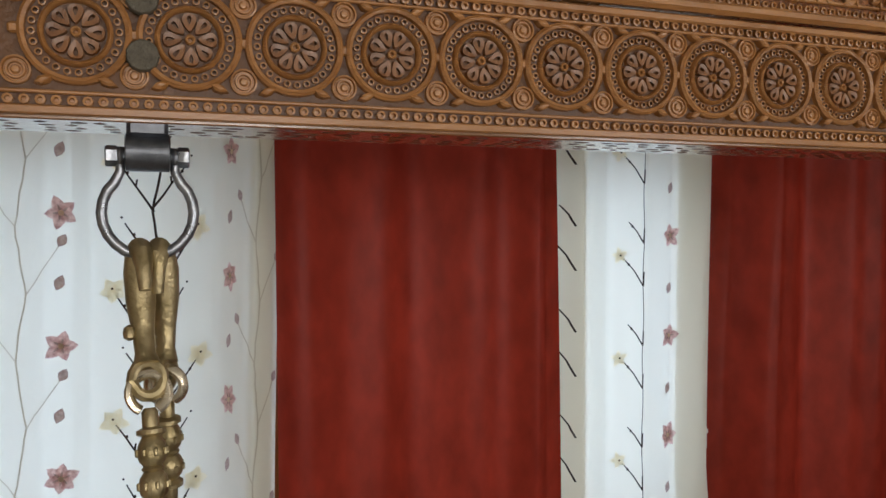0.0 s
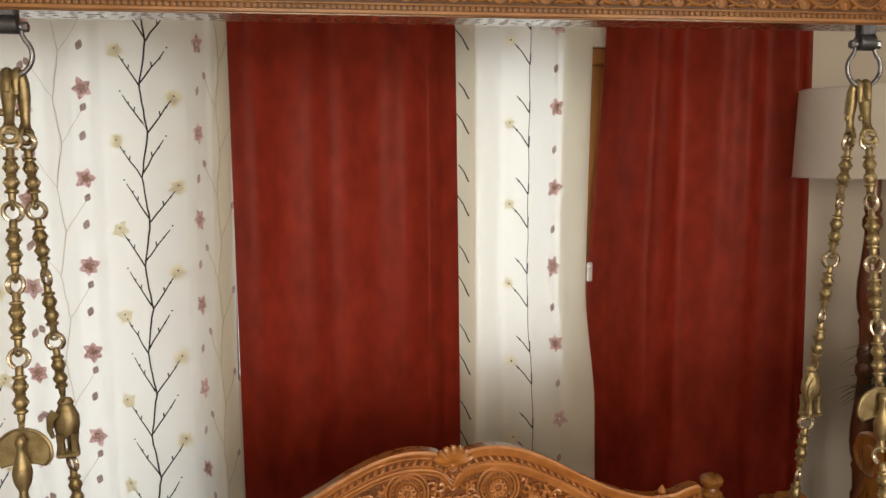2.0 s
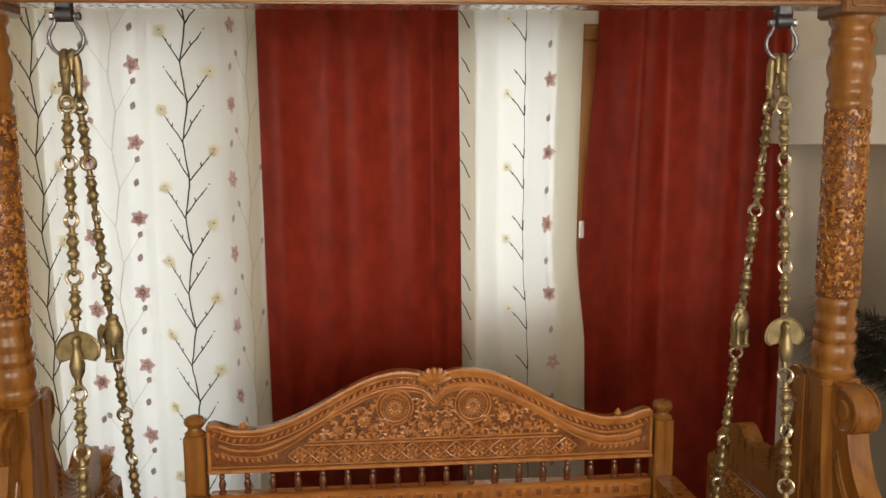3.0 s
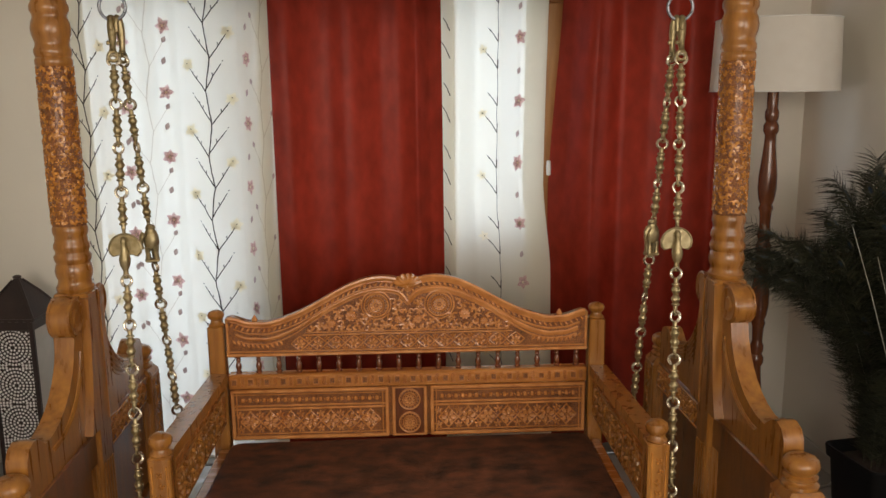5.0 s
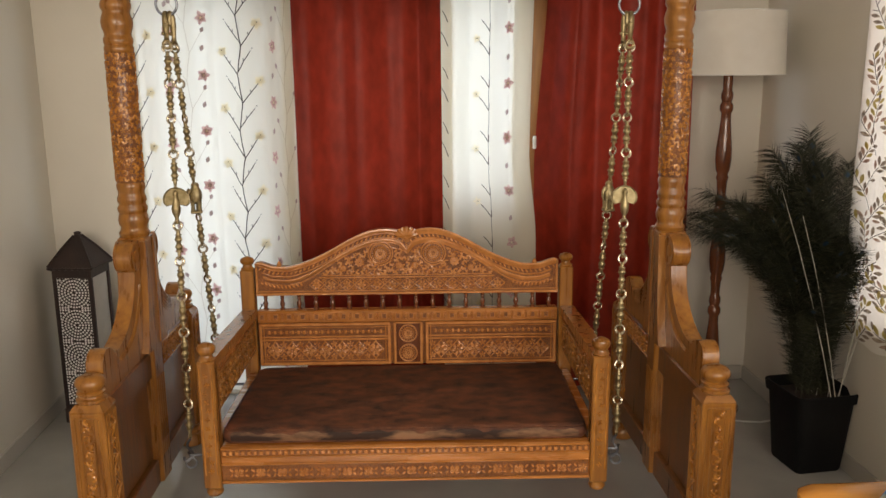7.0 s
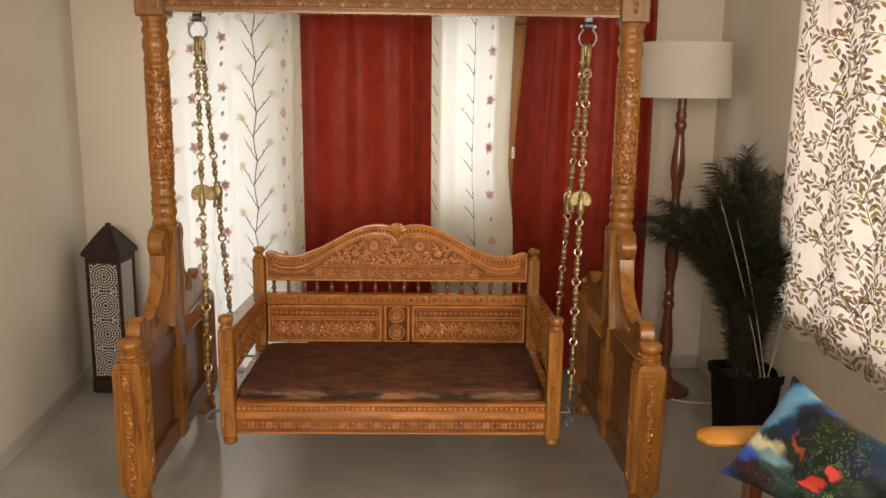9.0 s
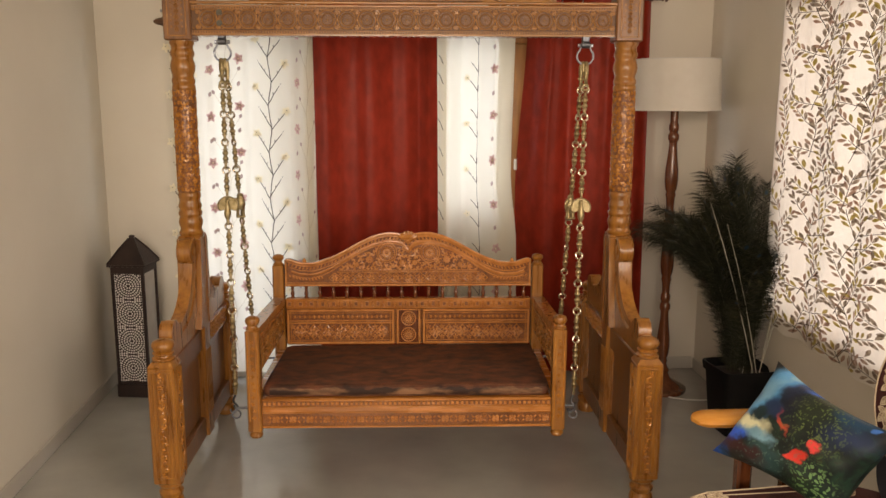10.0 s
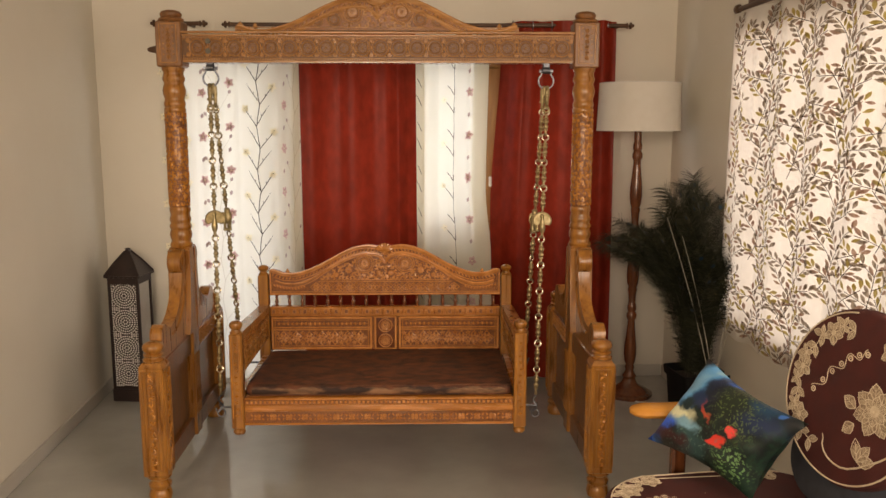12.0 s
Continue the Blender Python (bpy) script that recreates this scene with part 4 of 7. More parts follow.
def side(x, parent):
    column(x, parent)
    inner = 1 if x < MID else -1
    to_side = O @ Matrix.Translation((x, COL_Y, 0)) @ Matrix.Rotation(radians(90), 4, "Z")   # its own x runs along the room's y
    for sg in (-1, 1):
        newel(x - sg * SPLAY, COL_Y + sg * (COL_Y - FRONT_Y), parent)
        turn = to_side @ Matrix.Rotation(SPLAY / (COL_Y - FRONT_Y), 4, "Z")
        line = [(sg * a, b) for a, b in BRACE]
        poly = [(sg * 0.045, 0.58)] + ([(sg * 0.452, 0.58)] + line[::-1] if sg > 0 else [])
        if sg < 0:
            poly = [(-0.452, 0.58), (-0.045, 0.58)] + line
        s = Shape()
        s.prism(poly, -0.025, 0.025)
        part("brace", s, TEAK, parent, "", turn)
        # the upper scroll stands out as a drum with a sunk spiral
        for w in (-1, 1):
            s = Shape()
            s.lathe([(0.050, -0.002), (0.050, 0.004), (0.045, 0.006), (0.040, 0.003), (0.022, 0.003), (0.018, 0.007), (0.001, 0.008)], 24, turn @ Matrix.Translation((sg * 0.096, w * 0.025, 0.934)) @ Matrix.Rotation(radians(-90 * w), 4, "X"))
            part("scroll_boss", s, TEAK, parent)
            for k in range(5) if sg > 0 else (3, 4):
                off = 0.010 + 0.0125 * k
                s = Shape()
                s.tube([(sg * (a - off * 0.75), w * 0.0255, b - off * 0.62) for a, b in BRACE[8:17]], 0.0038, 6)
                part("brace_fillet", s, TEAK, parent, "", turn)
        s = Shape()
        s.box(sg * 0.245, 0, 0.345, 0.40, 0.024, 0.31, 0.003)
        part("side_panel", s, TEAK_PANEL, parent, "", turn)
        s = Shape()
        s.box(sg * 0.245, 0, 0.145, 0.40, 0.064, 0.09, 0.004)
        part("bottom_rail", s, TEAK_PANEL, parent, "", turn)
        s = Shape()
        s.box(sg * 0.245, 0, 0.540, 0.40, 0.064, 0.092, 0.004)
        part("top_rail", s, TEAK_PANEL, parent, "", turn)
        if sg < 0:
            continue
        s = Shape()
        face = -0.0322
        lattice_row(s, -0.18, 0.18, face, 0.540, 0.066, 0.055, 0.005)
        for z in (0.502, 0.578):
            bar(s, -0.19, 0.19, face, z, 0.007, 0.006)
        tagged(part("rail_carving", s, TEAK_GLOSS, parent, "", turn @ Matrix.Translation((sg * 0.245, 0, 0)) @ Matrix.Rotation(radians(0 if inner > 0 else 180), 4, "Z")), kind="stuff")
    if x < MID:
        s = Shape()
        s.lathe([(0.022, 0), (0.022, 0.012), (0.017, 0.018), (0.012, 0.04), (0.006, 0.052), (0.001, 0.054)], 14, on(x - 0.055, COL_Y, 1.862) @ Matrix.Rotation(radians(-90), 4, "Y"))
        part("tenon_peg", s, ROD_WOOD, parent)


for cx in COL_X:
    side(cx, swing)

# ---- the hanging bench ----
bench = thing("swing_bench", (MID, 0.6, 0.26), "carved honey-teak bench hanging on brass chains", "bench")
BO = Matrix.Translation((-MID, -0.6, -0.26))
BX = (0.161, 1.335)
REAR_X = (0.151, 1.337)
BF, BB = 0.275, 0.925
for k, x in enumerate(BX):
    s = Shape()
    s.box(x, BF, 0.487, 0.052, 0.052, 0.405, 0.004)
    part("front_post", s, TEAK, bench, "", BO)
    s = Shape()
    for sx in (-0.017, 0.017):
        s.box(x + sx, BF - 0.027, 0.50, 0.004, 0.005, 0.34, 0.0015)
    for q in range(12):
        flower(s, x + 0.004 * math.sin(q * 2), BF - 0.026, 0.345 + q * 0.0275, 0.009, 4, 0.5 * q)
    part("post_carving", s, TEAK_GLOSS, bench, "", BO)
    s = Shape()
    s.lathe([(0.024, 0.688), (0.026, 0.693), (0.019, 0.700), (0.018, 0.706), (0.025, 0.714), (0.028, 0.724), (0.025, 0.734), (0.014, 0.741), (0.001, 0.743)], 20, BO @ Matrix.Translation((x, BF, 0)))
    part("post_finial", s, TEAK, bench)
    s = Shape()
    s.lathe([(0.014, 0.256), (0.022, 0.259), (0.026, 0.268), (0.022, 0.279), (0.024, 0.286)], 18, BO @ Matrix.Translation((x, BF, 0)))
    part("post_foot", s, TEAK, bench)
    s = Shape()
    s.box(REAR_X[k], BB + 0.01, 0.545, 0.050, 0.048, 0.53, 0.004)
    part("rear_post", s, TEAK, bench, "", BO)
    s = Shape()
    s.lathe([(0.023, 0.808), (0.025, 0.813), (0.018, 0.819), (0.016, 0.828), (0.024, 0.836), (0.026, 0.844), (0.022, 0.852), (0.010, 0.858), (0.001, 0.859)], 18, BO @ Matrix.Translation((REAR_X[k], BB + 0.01, 0)))
    part("post_finial", s, TEAK, bench)
    # arm: cap, panel, lower rail
    out = -0.012 if k == 0 else 0.012
    s = Shape()
    s.prism([(0.30, 0.690), (0.30, 0.660), (0.905, 0.632), (0.905, 0.662)][::-1], -0.026, 0.026)
    part("arm_cap", s, TEAK, bench, "", BO @ Matrix.Translation((x + out * 0.4, 0, 0)) @ Matrix.Rotation(radians(90), 4, "Z"))
    s = Shape()
    s.box(x, 0.6, 0.572, 0.024, 0.602, 0.14, 0.003)
    part("arm_panel", s, TEAK_X, bench, "", BO)
    s = Shape()
    lattice_row(s, -0.25, 0.25, -0.0125, 0.56, 0.09, 0.075)
    bar(s, -0.28, 0.28, -0.012, 0.615, 0.008, 0.005)
    bar(s, -0.28, 0.28, -0.012, 0.512, 0.008, 0.005)
    part("arm_carving", s, TEAK, bench, "", BO @ Matrix.Translation((x, 0.6, 0)) @ Matrix.Rotation(radians(90 if k == 0 else -90), 4, "Z"))
    s = Shape()
    s.box(x, 0.6, 0.358, 0.034, 0.602, 0.115, 0.004)
    part("side_rail", s, TEAK_X, bench, "", BO)

bx = (BX[0] + 0.026, BX[1] - 0.026)
s = Shape()
s.box(MID + 0.014, BF, 0.358, bx[1] - bx[0] - 0.001, 0.036, 0.116, 0.004)
part("front_rail", s, TEAK_X, bench, "", BO)
s = Shape()
y = BF - 0.018
for z, h, p in ((0.412, 0.008, 0.007), (0.386, 0.005, 0.005), (0.362, 0.006, 0.006), (0.305, 0.009, 0.008)):
    bar(s, bx[0] + 0.002, bx[1] - 0.002, y, z, h, p)
part("rail_moulding", s, TEAK_X, bench, "", BO)
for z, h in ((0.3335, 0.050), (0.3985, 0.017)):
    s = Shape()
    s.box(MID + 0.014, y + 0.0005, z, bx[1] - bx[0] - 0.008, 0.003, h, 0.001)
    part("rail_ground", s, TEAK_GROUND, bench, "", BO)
s = Shape()
for k in range(60):
    x = bx[0] + 0.014 + k * (bx[1] - bx[0] - 0.028) / 59
    s.box(x, y - 0.003, 0.3985, 0.0108, 0.008, 0.0125, 0.002)
for k in range(34):
    x = bx[0] + 0.022 + k * (bx[1] - bx[0] - 0.044) / 33
    if k % 2:
        flower(s, x, y - 0.001, 0.334, 0.0140, 6, 0.2 * k)
    for a in (0.7, 2.44, 3.84, 5.58):
        carved_leaf(s, x + 0.0165 + 0.009 * math.cos(a), y - 0.001, 0.334 + 0.0125 * math.sin(a), a, 0.0074 if k < 33 else 0.002)
tagged(part("rail_carving", s, TEAK_CARVED, bench, "", BO), kind="stuff")
s = Shape()
s.box(MID + 0.012, BB + 0.012, 0.344, 1.10, 0.036, 0.088, 0.004)
part("rear_rail", s, TEAK_X, bench, "", BO)
s = Shape()
s.box(MID + 0.012, 0.585, 0.402, 1.12, 0.582, 0.018, 0.003)
part("seat_board", s, TEAK_X, bench, "", BO)

# back: lower panels, spindle row, crest
y = BB - 0.004
px0, px1 = BX[0] + 0.018, BX[1] - 0.018 - 0.008
bmid = (px0 + px1) / 2
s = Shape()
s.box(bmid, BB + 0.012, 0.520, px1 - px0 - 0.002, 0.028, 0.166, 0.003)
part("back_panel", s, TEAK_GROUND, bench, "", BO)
s = Shape()
s.box(bmid, BB + 0.010, 0.6285, px1 - px0 - 0.002, 0.040, 0.049, 0.004)
part("back_rail", s, TEAK_X, bench, "", BO)
s = Shape()
for sg in (-1, 1):
    a, b = (px0 + 0.006, bmid - 0.066) if sg < 0 else (bmid + 0.066, px1 - 0.006)
    for z, h, p in ((0.4430, 0.012, 0.011), (0.5970, 0.012, 0.012), (0.4555, 0.003, 0.006), (0.5850, 0.003, 0.006), (0.5485, 0.0065, 0.008), (0.5375, 0.0075, 0.007)):
        bar(s, a, b, y + 0.002, z, h, p)
    for d, w in ((0.0055, 0.011), (0.0185, 0.004)):
        for xx in (a + d, b - d):
            s.box(xx, y - 0.003, 0.520, w, 0.010, 0.160, 0.002)
for d in (-0.050, 0.050):
    s.box(bmid + d, y - 0.003, 0.520, 0.010, 0.010, 0.164, 0.002)
for z in (0.4415, 0.6000):
    bar(s, bmid - 0.05, bmid + 0.05, y + 0.002, z, 0.006, 0.010)
part("back_moulding", s, TEAK_CARVED, bench, "", BO)
s = Shape()
for sg in (-1, 1):
    a, b = (px0 + 0.032, bmid - 0.092) if sg < 0 else (bmid + 0.092, px1 - 0.032)
    lattice_row(s, a, b, y + 0.001, 0.4945, 0.072, 0.066, 0.0042)
    for k in range(20):
        xx = a + (b - a) * (k + 0.5) / 20
        s.box(xx, y - 0.002, 0.5670, 0.0112, 0.011, 0.0145, 0.003)
        bead(s, xx + (b - a) / 40, y + 0.001, 0.5670, 0.0030, 1.2, 6)
# Darker squares paint shade into the rail's sunken squares.
squares = Shape()
for k in range(44):
    x = px0 + 0.02 + (px1 - px0 - 0.04) * k / 43
    if k % 2:
        for dz in (-0.009, 0, 0.009):
            flower(s, x, BB - 0.0098, 0.629 + dz, 0.0074, 5, 0.4 + dz * 90)
    else:
        for d in (-0.0085, 0.0085):
            s.box(x + d, BB - 0.0115, 0.629, 0.0028, 0.006, 0.022, 0.001)
            s.box(x, BB - 0.0115, 0.629 + d * 1.2, 0.017, 0.006, 0.0028, 0.001)
        squares.box(x, BB - 0.0105, 0.629, 0.0135, 0.003, 0.016, 0.001)
tagged(part("rail_recess_tone", squares, TEAK_GROUND, bench, "", BO), kind="stuff")
tagged(part("back_carving", s, TEAK_CARVED, bench, "", BO), kind="stuff")
# Dark board and dark sunk bands put recess shade behind the rosettes.
s = Shape()
s.box(bmid, y - 0.0005, 0.5205, 0.089, 0.004, 0.152, 0.001)
part("post_panel", s, DARK_WOOD, bench, "", BO)
rm = rosette_mesh(0.0355, 9, 18, TEAK_CARVED, DARK_WOOD)
for z in (0.482, 0.559):
    place("rosette", rm, bench, BO @ Matrix.Translation((bmid, y - 0.0026, z)))
sp = Shape()
sp.lathe([(0.009, 0.653), (0.010, 0.658), (0.006, 0.662), (0.008, 0.668), (0.0095, 0.676), (0.007, 0.686), (0.005, 0.690), (0.008, 0.696), (0.006, 0.701), (0.009, 0.706), (0.009, 0.713)], 12)
sp_me = sp.mesh("spindle", DARK_WOOD)
for k in range(18):
    place("spindle", sp_me, bench, BO @ Matrix.Translation((px0 + 0.033 + k * (px1 - px0 - 0.066) / 17, BB + 0.01, 0)))
half = (px1 - px0) / 2 - 0.002
crest_panel(bench, bmid, BB - 0.006, 0.711, 0.0, half, BO, 0.034, TEAK_CARVED)
finial_leaf(bench, bmid, BB - 0.006, 0.944, BO, TEAK_X)
s = Shape()
y = BB - 0.007
n = 13
for k in range(n):
    x = bmid + 0.0560 * (k - (n - 1) / 2)
    flower(s, x, y, 0.7505, 0.0178, 6, 0.3 * k)
    for sz in (-1, 1):
        if abs(x + 0.0280 - bmid) < 0.34:
            flower(s, x + 0.0280, y, 0.7505 + sz * 0.0165, 0.0100, 5, 0.4)
        for sx in (-1, 1):
            s.tube([(x + sx * 0.0280, y, 0.7505), (x + sx * 0.0140, y - 0.0006, 0.7505 + sz * 0.0125), (x, y, 0.7505 + sz * 0.0225)], 0.0019, 5)
bar(s, bmid - 0.325, bmid + 0.325, BB - 0.006, 0.7785, 0.005, 0.008)
bar(s, bmid - 0.315, bmid + 0.315, BB - 0.006, 0.7865, 0.004, 0.006)
blooms = [(sg * a, z, rr) for sg in (-1, 1) for a, z, rr in ((0.176, 0.836, 0.0195), (0.030, 0.822, 0.0150), (0.236, 0.812, 0.0135))]
for x, z, rr in blooms:
    flower(s, bmid + x, y, z, rr, 9, 0.2)
    bead(s, bmid + x, y, z, rr * 0.34, 1.2, 9)
for i in range(-18, 19):
    for q in range(8):
        x, z = i * 0.0180 + 0.0090 * (q % 2), 0.797 + q * 0.0165
        clear = all(math.hypot(x - a, z - b) > rr + 0.007 for a, b, rr in blooms)
        if clear and z < smooth_curve(CREST, abs(x)) - 0.060 and math.hypot(abs(x) - 0.098, z - 0.868) > 0.047 and not (abs(x) < 0.02 and z > 0.86):
            foliage(s, bmid + x, y, z, rng.uniform(0.0095, 0.0120), rng)
tagged(part("crest_carving", s, TEAK_CARVED, bench, "", BO), kind="stuff")
for sg in (-1, 1):
    for r, a, zz in ((0.010, 0.475, 0.826),):
        s = Shape()
        s.lathe([(0.001, -r), (r * 0.8, -r * 0.6), (r, 0), (r * 0.6, r * 0.8), (0.001, r * 1.5)], 10, Matrix.Translation((bmid + sg * a, BB + 0.008, zz)))
        part("crest_knob", s, TEAK_CARVED, bench, "", BO)

# seat mattress
def pillow_box(cx, cy, cz, sx, sy, sz, n=26, seed=1, sag=0.006):
    """A stuffed slab with rounded edges and an uneven top."""
    s = Shape()
    rows = []
    for lvl in range(7):
        a = math.pi * lvl / 6 - math.pi / 2
        off, z = (1 - math.cos(a)) * sz * 0.35, math.sin(a) * sz / 2
        x, y = sx / 2 - off, sy / 2 - off
        ring = []
        r = 0.03
        for cxs, cys, st in ((1, -1, -90), (1, 1, 0), (-1, 1, 90), (-1, -1, 180)):
            for q in range(5):
                t = radians(st + q * 22.5)
                ring.append((cx + cxs * (x - r) + r * math.cos(t), cy + cys * (y - r) + r * math.sin(t), cz + z))
        rows.append(ring)
    s.loft(rows)
    return s


mattress = thing("seat_mattress", (MID + 0.012, 0.582, 0.4115), "dark brown crushed-velvet mattress on the bench", "mattress")
slab = pillow_box(0, 0, 0.026, 1.120, 0.604, 0.052)
slab.v = [(a, b, c * (1 - 0.45 * (b + 0.302) - 0.6 * max(0.0, -a - 0.2) * (b + 0.302))) for a, b, c in slab.v]
part("cover", slab, VELVET, mattress, "", None, 60)
verts, faces = [], []
for i in range(81):
    for k in range(9):
        a = -0.55 + (0.95 + 0.22 * math.sin(i * 0.61) * math.sin(i * 0.23 + 1) + 0.10 * math.sin(i * 1.7)) * k / 8
        verts.append((-0.530 + 1.06 * i / 80, -(0.3025 - (1 - math.cos(a)) * 0.0196) - 0.0012 - 0.0012 * math.sin(i * 0.9) ** 2, 0.028 + 0.0285 * math.sin(a)))
for i in range(80):
    for k in range(8):
        q = i * 9 + k
        faces.append((q, q + 9, q + 10, q + 1))
part("front_border", Shape().add(verts, faces), VELVET_WORN_SHEEN, mattress, "paler front border, worn patches and painted sheen", None, 60)
for z in (0.010, 0.046):
    s = Shape()
    s.tube([(a * 0.5225 + 0.03 * math.cos(radians(st + q * 30)), b * 0.2685 + 0.03 * math.sin(radians(st + q * 30)), z) for a, b, st in ((1, -1, -90), (1, 1, 0), (-1, 1, 90), (-1, -1, 180)) for q in range(4)], 0.0035, 7, closed=True)
    s.v = [(a, b, c * (1 - 0.45 * (b + 0.302) - 0.6 * max(0.0, -a - 0.2) * (b + 0.302))) for a, b, c in s.v]
    part("piping", s, VELVET, mattress)


# ---- shackles and chains ----
def shackle(x, y, low):
    sh = thing("shackle", (x, y, 1.80 - low), "steel bow shackle bolted through a dark collar under the beam", "shackle", "shackles under the beam")
    s = Shape()
    s.box(0, 0, 0.004 + low / 2, 0.030, 0.024, 0.020 + low, 0.003)
    part("strap", s, GUNMETAL, sh)
    s = Shape()
    s.lathe([(0.0125, -0.0165), (0.0145, -0.0155), (0.0145, 0.0155), (0.0125, 0.0165)], 22, Matrix.Translation((0, 0, -0.017)) @ Matrix.Rotation(radians(90), 4, "Y"))
    part("collar", s, GUNMETAL, sh)
    s = Shape()
    s.lathe([(0.0045, -0.030), (0.0045, 0.030)], 12, Matrix.Translation((0, 0, -0.020)) @ Matrix.Rotation(radians(90), 4, "Y"))
    for d in (-1, 1):
        s.lathe([(0.0072, 0.0215), (0.008, 0.0225), (0.008, 0.0295), (0.007, 0.0305)], 6, Matrix.Translation((0, 0, -0.020)) @ Matrix.Rotation(radians(90 * d), 4, "Y"))
    part("bolt", s, STEEL, sh)
    s = Shape()
    pts = [(-0.0195, 0, -0.013), (-0.0195, 0, -0.022), (-0.0200, 0, -0.032), (-0.0245, 0, -0.041)]
    for i in range(17):
        a = radians(150 + 240 * i / 16)
        pts.append((0.0335 * math.cos(a), 0, -0.063 + 0.0335 * math.sin(a)))
    pts += [(0.0245, 0, -0.041), (0.0200, 0, -0.032), (0.0195, 0, -0.022), (0.0195, 0, -0.013)]
    s.tube(pts, [0.0032, 0.0034, 0.0036] + [0.0042] * (len(pts) - 6) + [0.0036, 0.0034, 0.0032], 12)
    for d in (-1, 1):
        s.lathe([(0.0065, -0.0022), (0.0075, 0), (0.0065, 0.0022)], 14, Matrix.Translation((d * 0.0195, 0, -0.020)) @ Matrix.Rotation(radians(90), 4, "Y"))
    part("bow", s, STEEL, sh)
    return sh


def link_shape():
    """One turned brass link, hanging from z = 0 to -0.112: a neck, two balls between collars, a tongue."""
    s = Shape()
    s.lathe([(0.004, -0.017), (0.0062, -0.020), (0.006, -0.031), (0.0105, -0.033), (0.0108, -0.036), (0.007, -0.038), (0.0098, -0.043), (0.0112, -0.049), (0.0098, -0.055), (0.0068, -0.059), (0.0085, -0.061), (0.0068, -0.063), (0.0098, -0.067), (0.0112, -0.073), (0.0098, -0.079), (0.0068, -0.083), (0.0105, -0.086), (0.0103, -0.089), (0.006, -0.091), (0.0055, -0.100), (0.0035, -0.106)], 12)
    s.tube([(0, 0.0075 * math.cos(radians(a)), -0.108 + 0.0075 * math.sin(radians(a))) for a in range(0, 360, 36)], 0.0028, 6, closed=True)
    for k in range(8):
        a = k * math.pi / 4
        s.box(0.0108 * math.cos(a), 0.0108 * math.sin(a), -0.049, 0.003, 0.003, 0.006, 0.001)
        s.box(0.0108 * math.cos(a), 0.0108 * math.sin(a), -0.073, 0.003, 0.003, 0.006, 0.001)
    return s


LINK = link_shape().mesh("link", BRASS)
EYE = Shape().tube([(0.0138 * math.cos(radians(a)), 0, -0.006 + 0.0138 * math.sin(radians(a))) for a in range(-62, 248, 14)], 0.0035, 8, flat=1.3).mesh("link_eye", BRIGHT_BRASS)


def hook_shape(length, turned=False):
    """A leaf-backed brass hook that folds over the shackle's bow."""
    s = Shape()
    s.tube([(0, 0.011, -0.030), (0, 0.010, -0.012), (0, 0.006, -0.001), (0, 0, 0.003), (0, -0.006, -0.001), (0, -0.009, -0.014), (0, -0.009, -0.036), (0, -0.007, -length * 0.58), (0, -0.004, -length * 0.76), (0, 0, -length + 0.014)],
           [0.0045, 0.0065, 0.0085, 0.0095, 0.0105, 0.0118, 0.0112, 0.0084, 0.0076, 0.0105], 14, m=Matrix.Diagonal((1.0, 0.85, 1, 1)))
    spin = Matrix.Rotation(radians(75 if turned else 0), 4, "Z")
    s.tube([spin @ Vector((0.0112 * math.cos(radians(a)), 0, -length + 0.004 + 0.0125 * math.sin(radians(a)))) for a in range(0, 360, 24)], 0.0046, 9, closed=True)
    for k in range(5):
        s.tube([(0.0035 * sg, -0.0185 + 0.0006 * k, -0.026 - 0.006 * k) if sg else (0, -0.0198, -0.030 - 0.006 * k) for sg in (-1, 0, 1)], 0.0009, 5)
    s.lathe([(0.001, -0.006), (0.0042, -0.004), (0.0048, 0), (0.0038, 0.004), (0.001, 0.006)], 10, Matrix.Translation((0.0105, -0.004, -0.060)))
    return s


HOOK, HOOK_T = hook_shape(0.100).mesh("hook", BRASS), hook_shape(0.100, True).mesh("hook", BRASS)


def fan_plate():
    """The spread tail of a brass bird: a plain domed plate with a thick rim."""
    s = Shape()
    out = [(0.0375 * math.cos(a), 0.006 + 0.036 * math.sin(a)) for a in [math.pi * i / 24 for i in range(25)]] + [(-0.036, -0.004), (-0.028, -0.012), (-0.014, -0.008), (0.014, -0.008), (0.028, -0.012), (0.036, -0.004)]
    c = (0.0, 0.010)
    s.loft([[(x, 0.005, z) for x, z in out], [(x, 0.002, z) for x, z in out], [(c[0] + (x - c[0]) * 0.93, 0.0005, c[1] + (z - c[1]) * 0.93) for x, z in out], [(c[0] + (x - c[0]) * 0.88, 0.0022, c[1] + (z - c[1]) * 0.88) for x, z in out]])
    return s


def bird_body():
    """The bird's neck and body on a small foot, before its tail."""
    s = Shape()
    s.lathe([(0.006, -0.060), (0.009, -0.056), (0.006, -0.050), (0.0055, -0.042), (0.011, -0.030), (0.013, -0.016), (0.010, -0.004), (0.0065, 0.008), (0.0055, 0.018), (0.0075, 0.025), (0.005, 0.032), (0.001, 0.035)], 14, Matrix.Translation((0, -0.005, 0)))
    return s


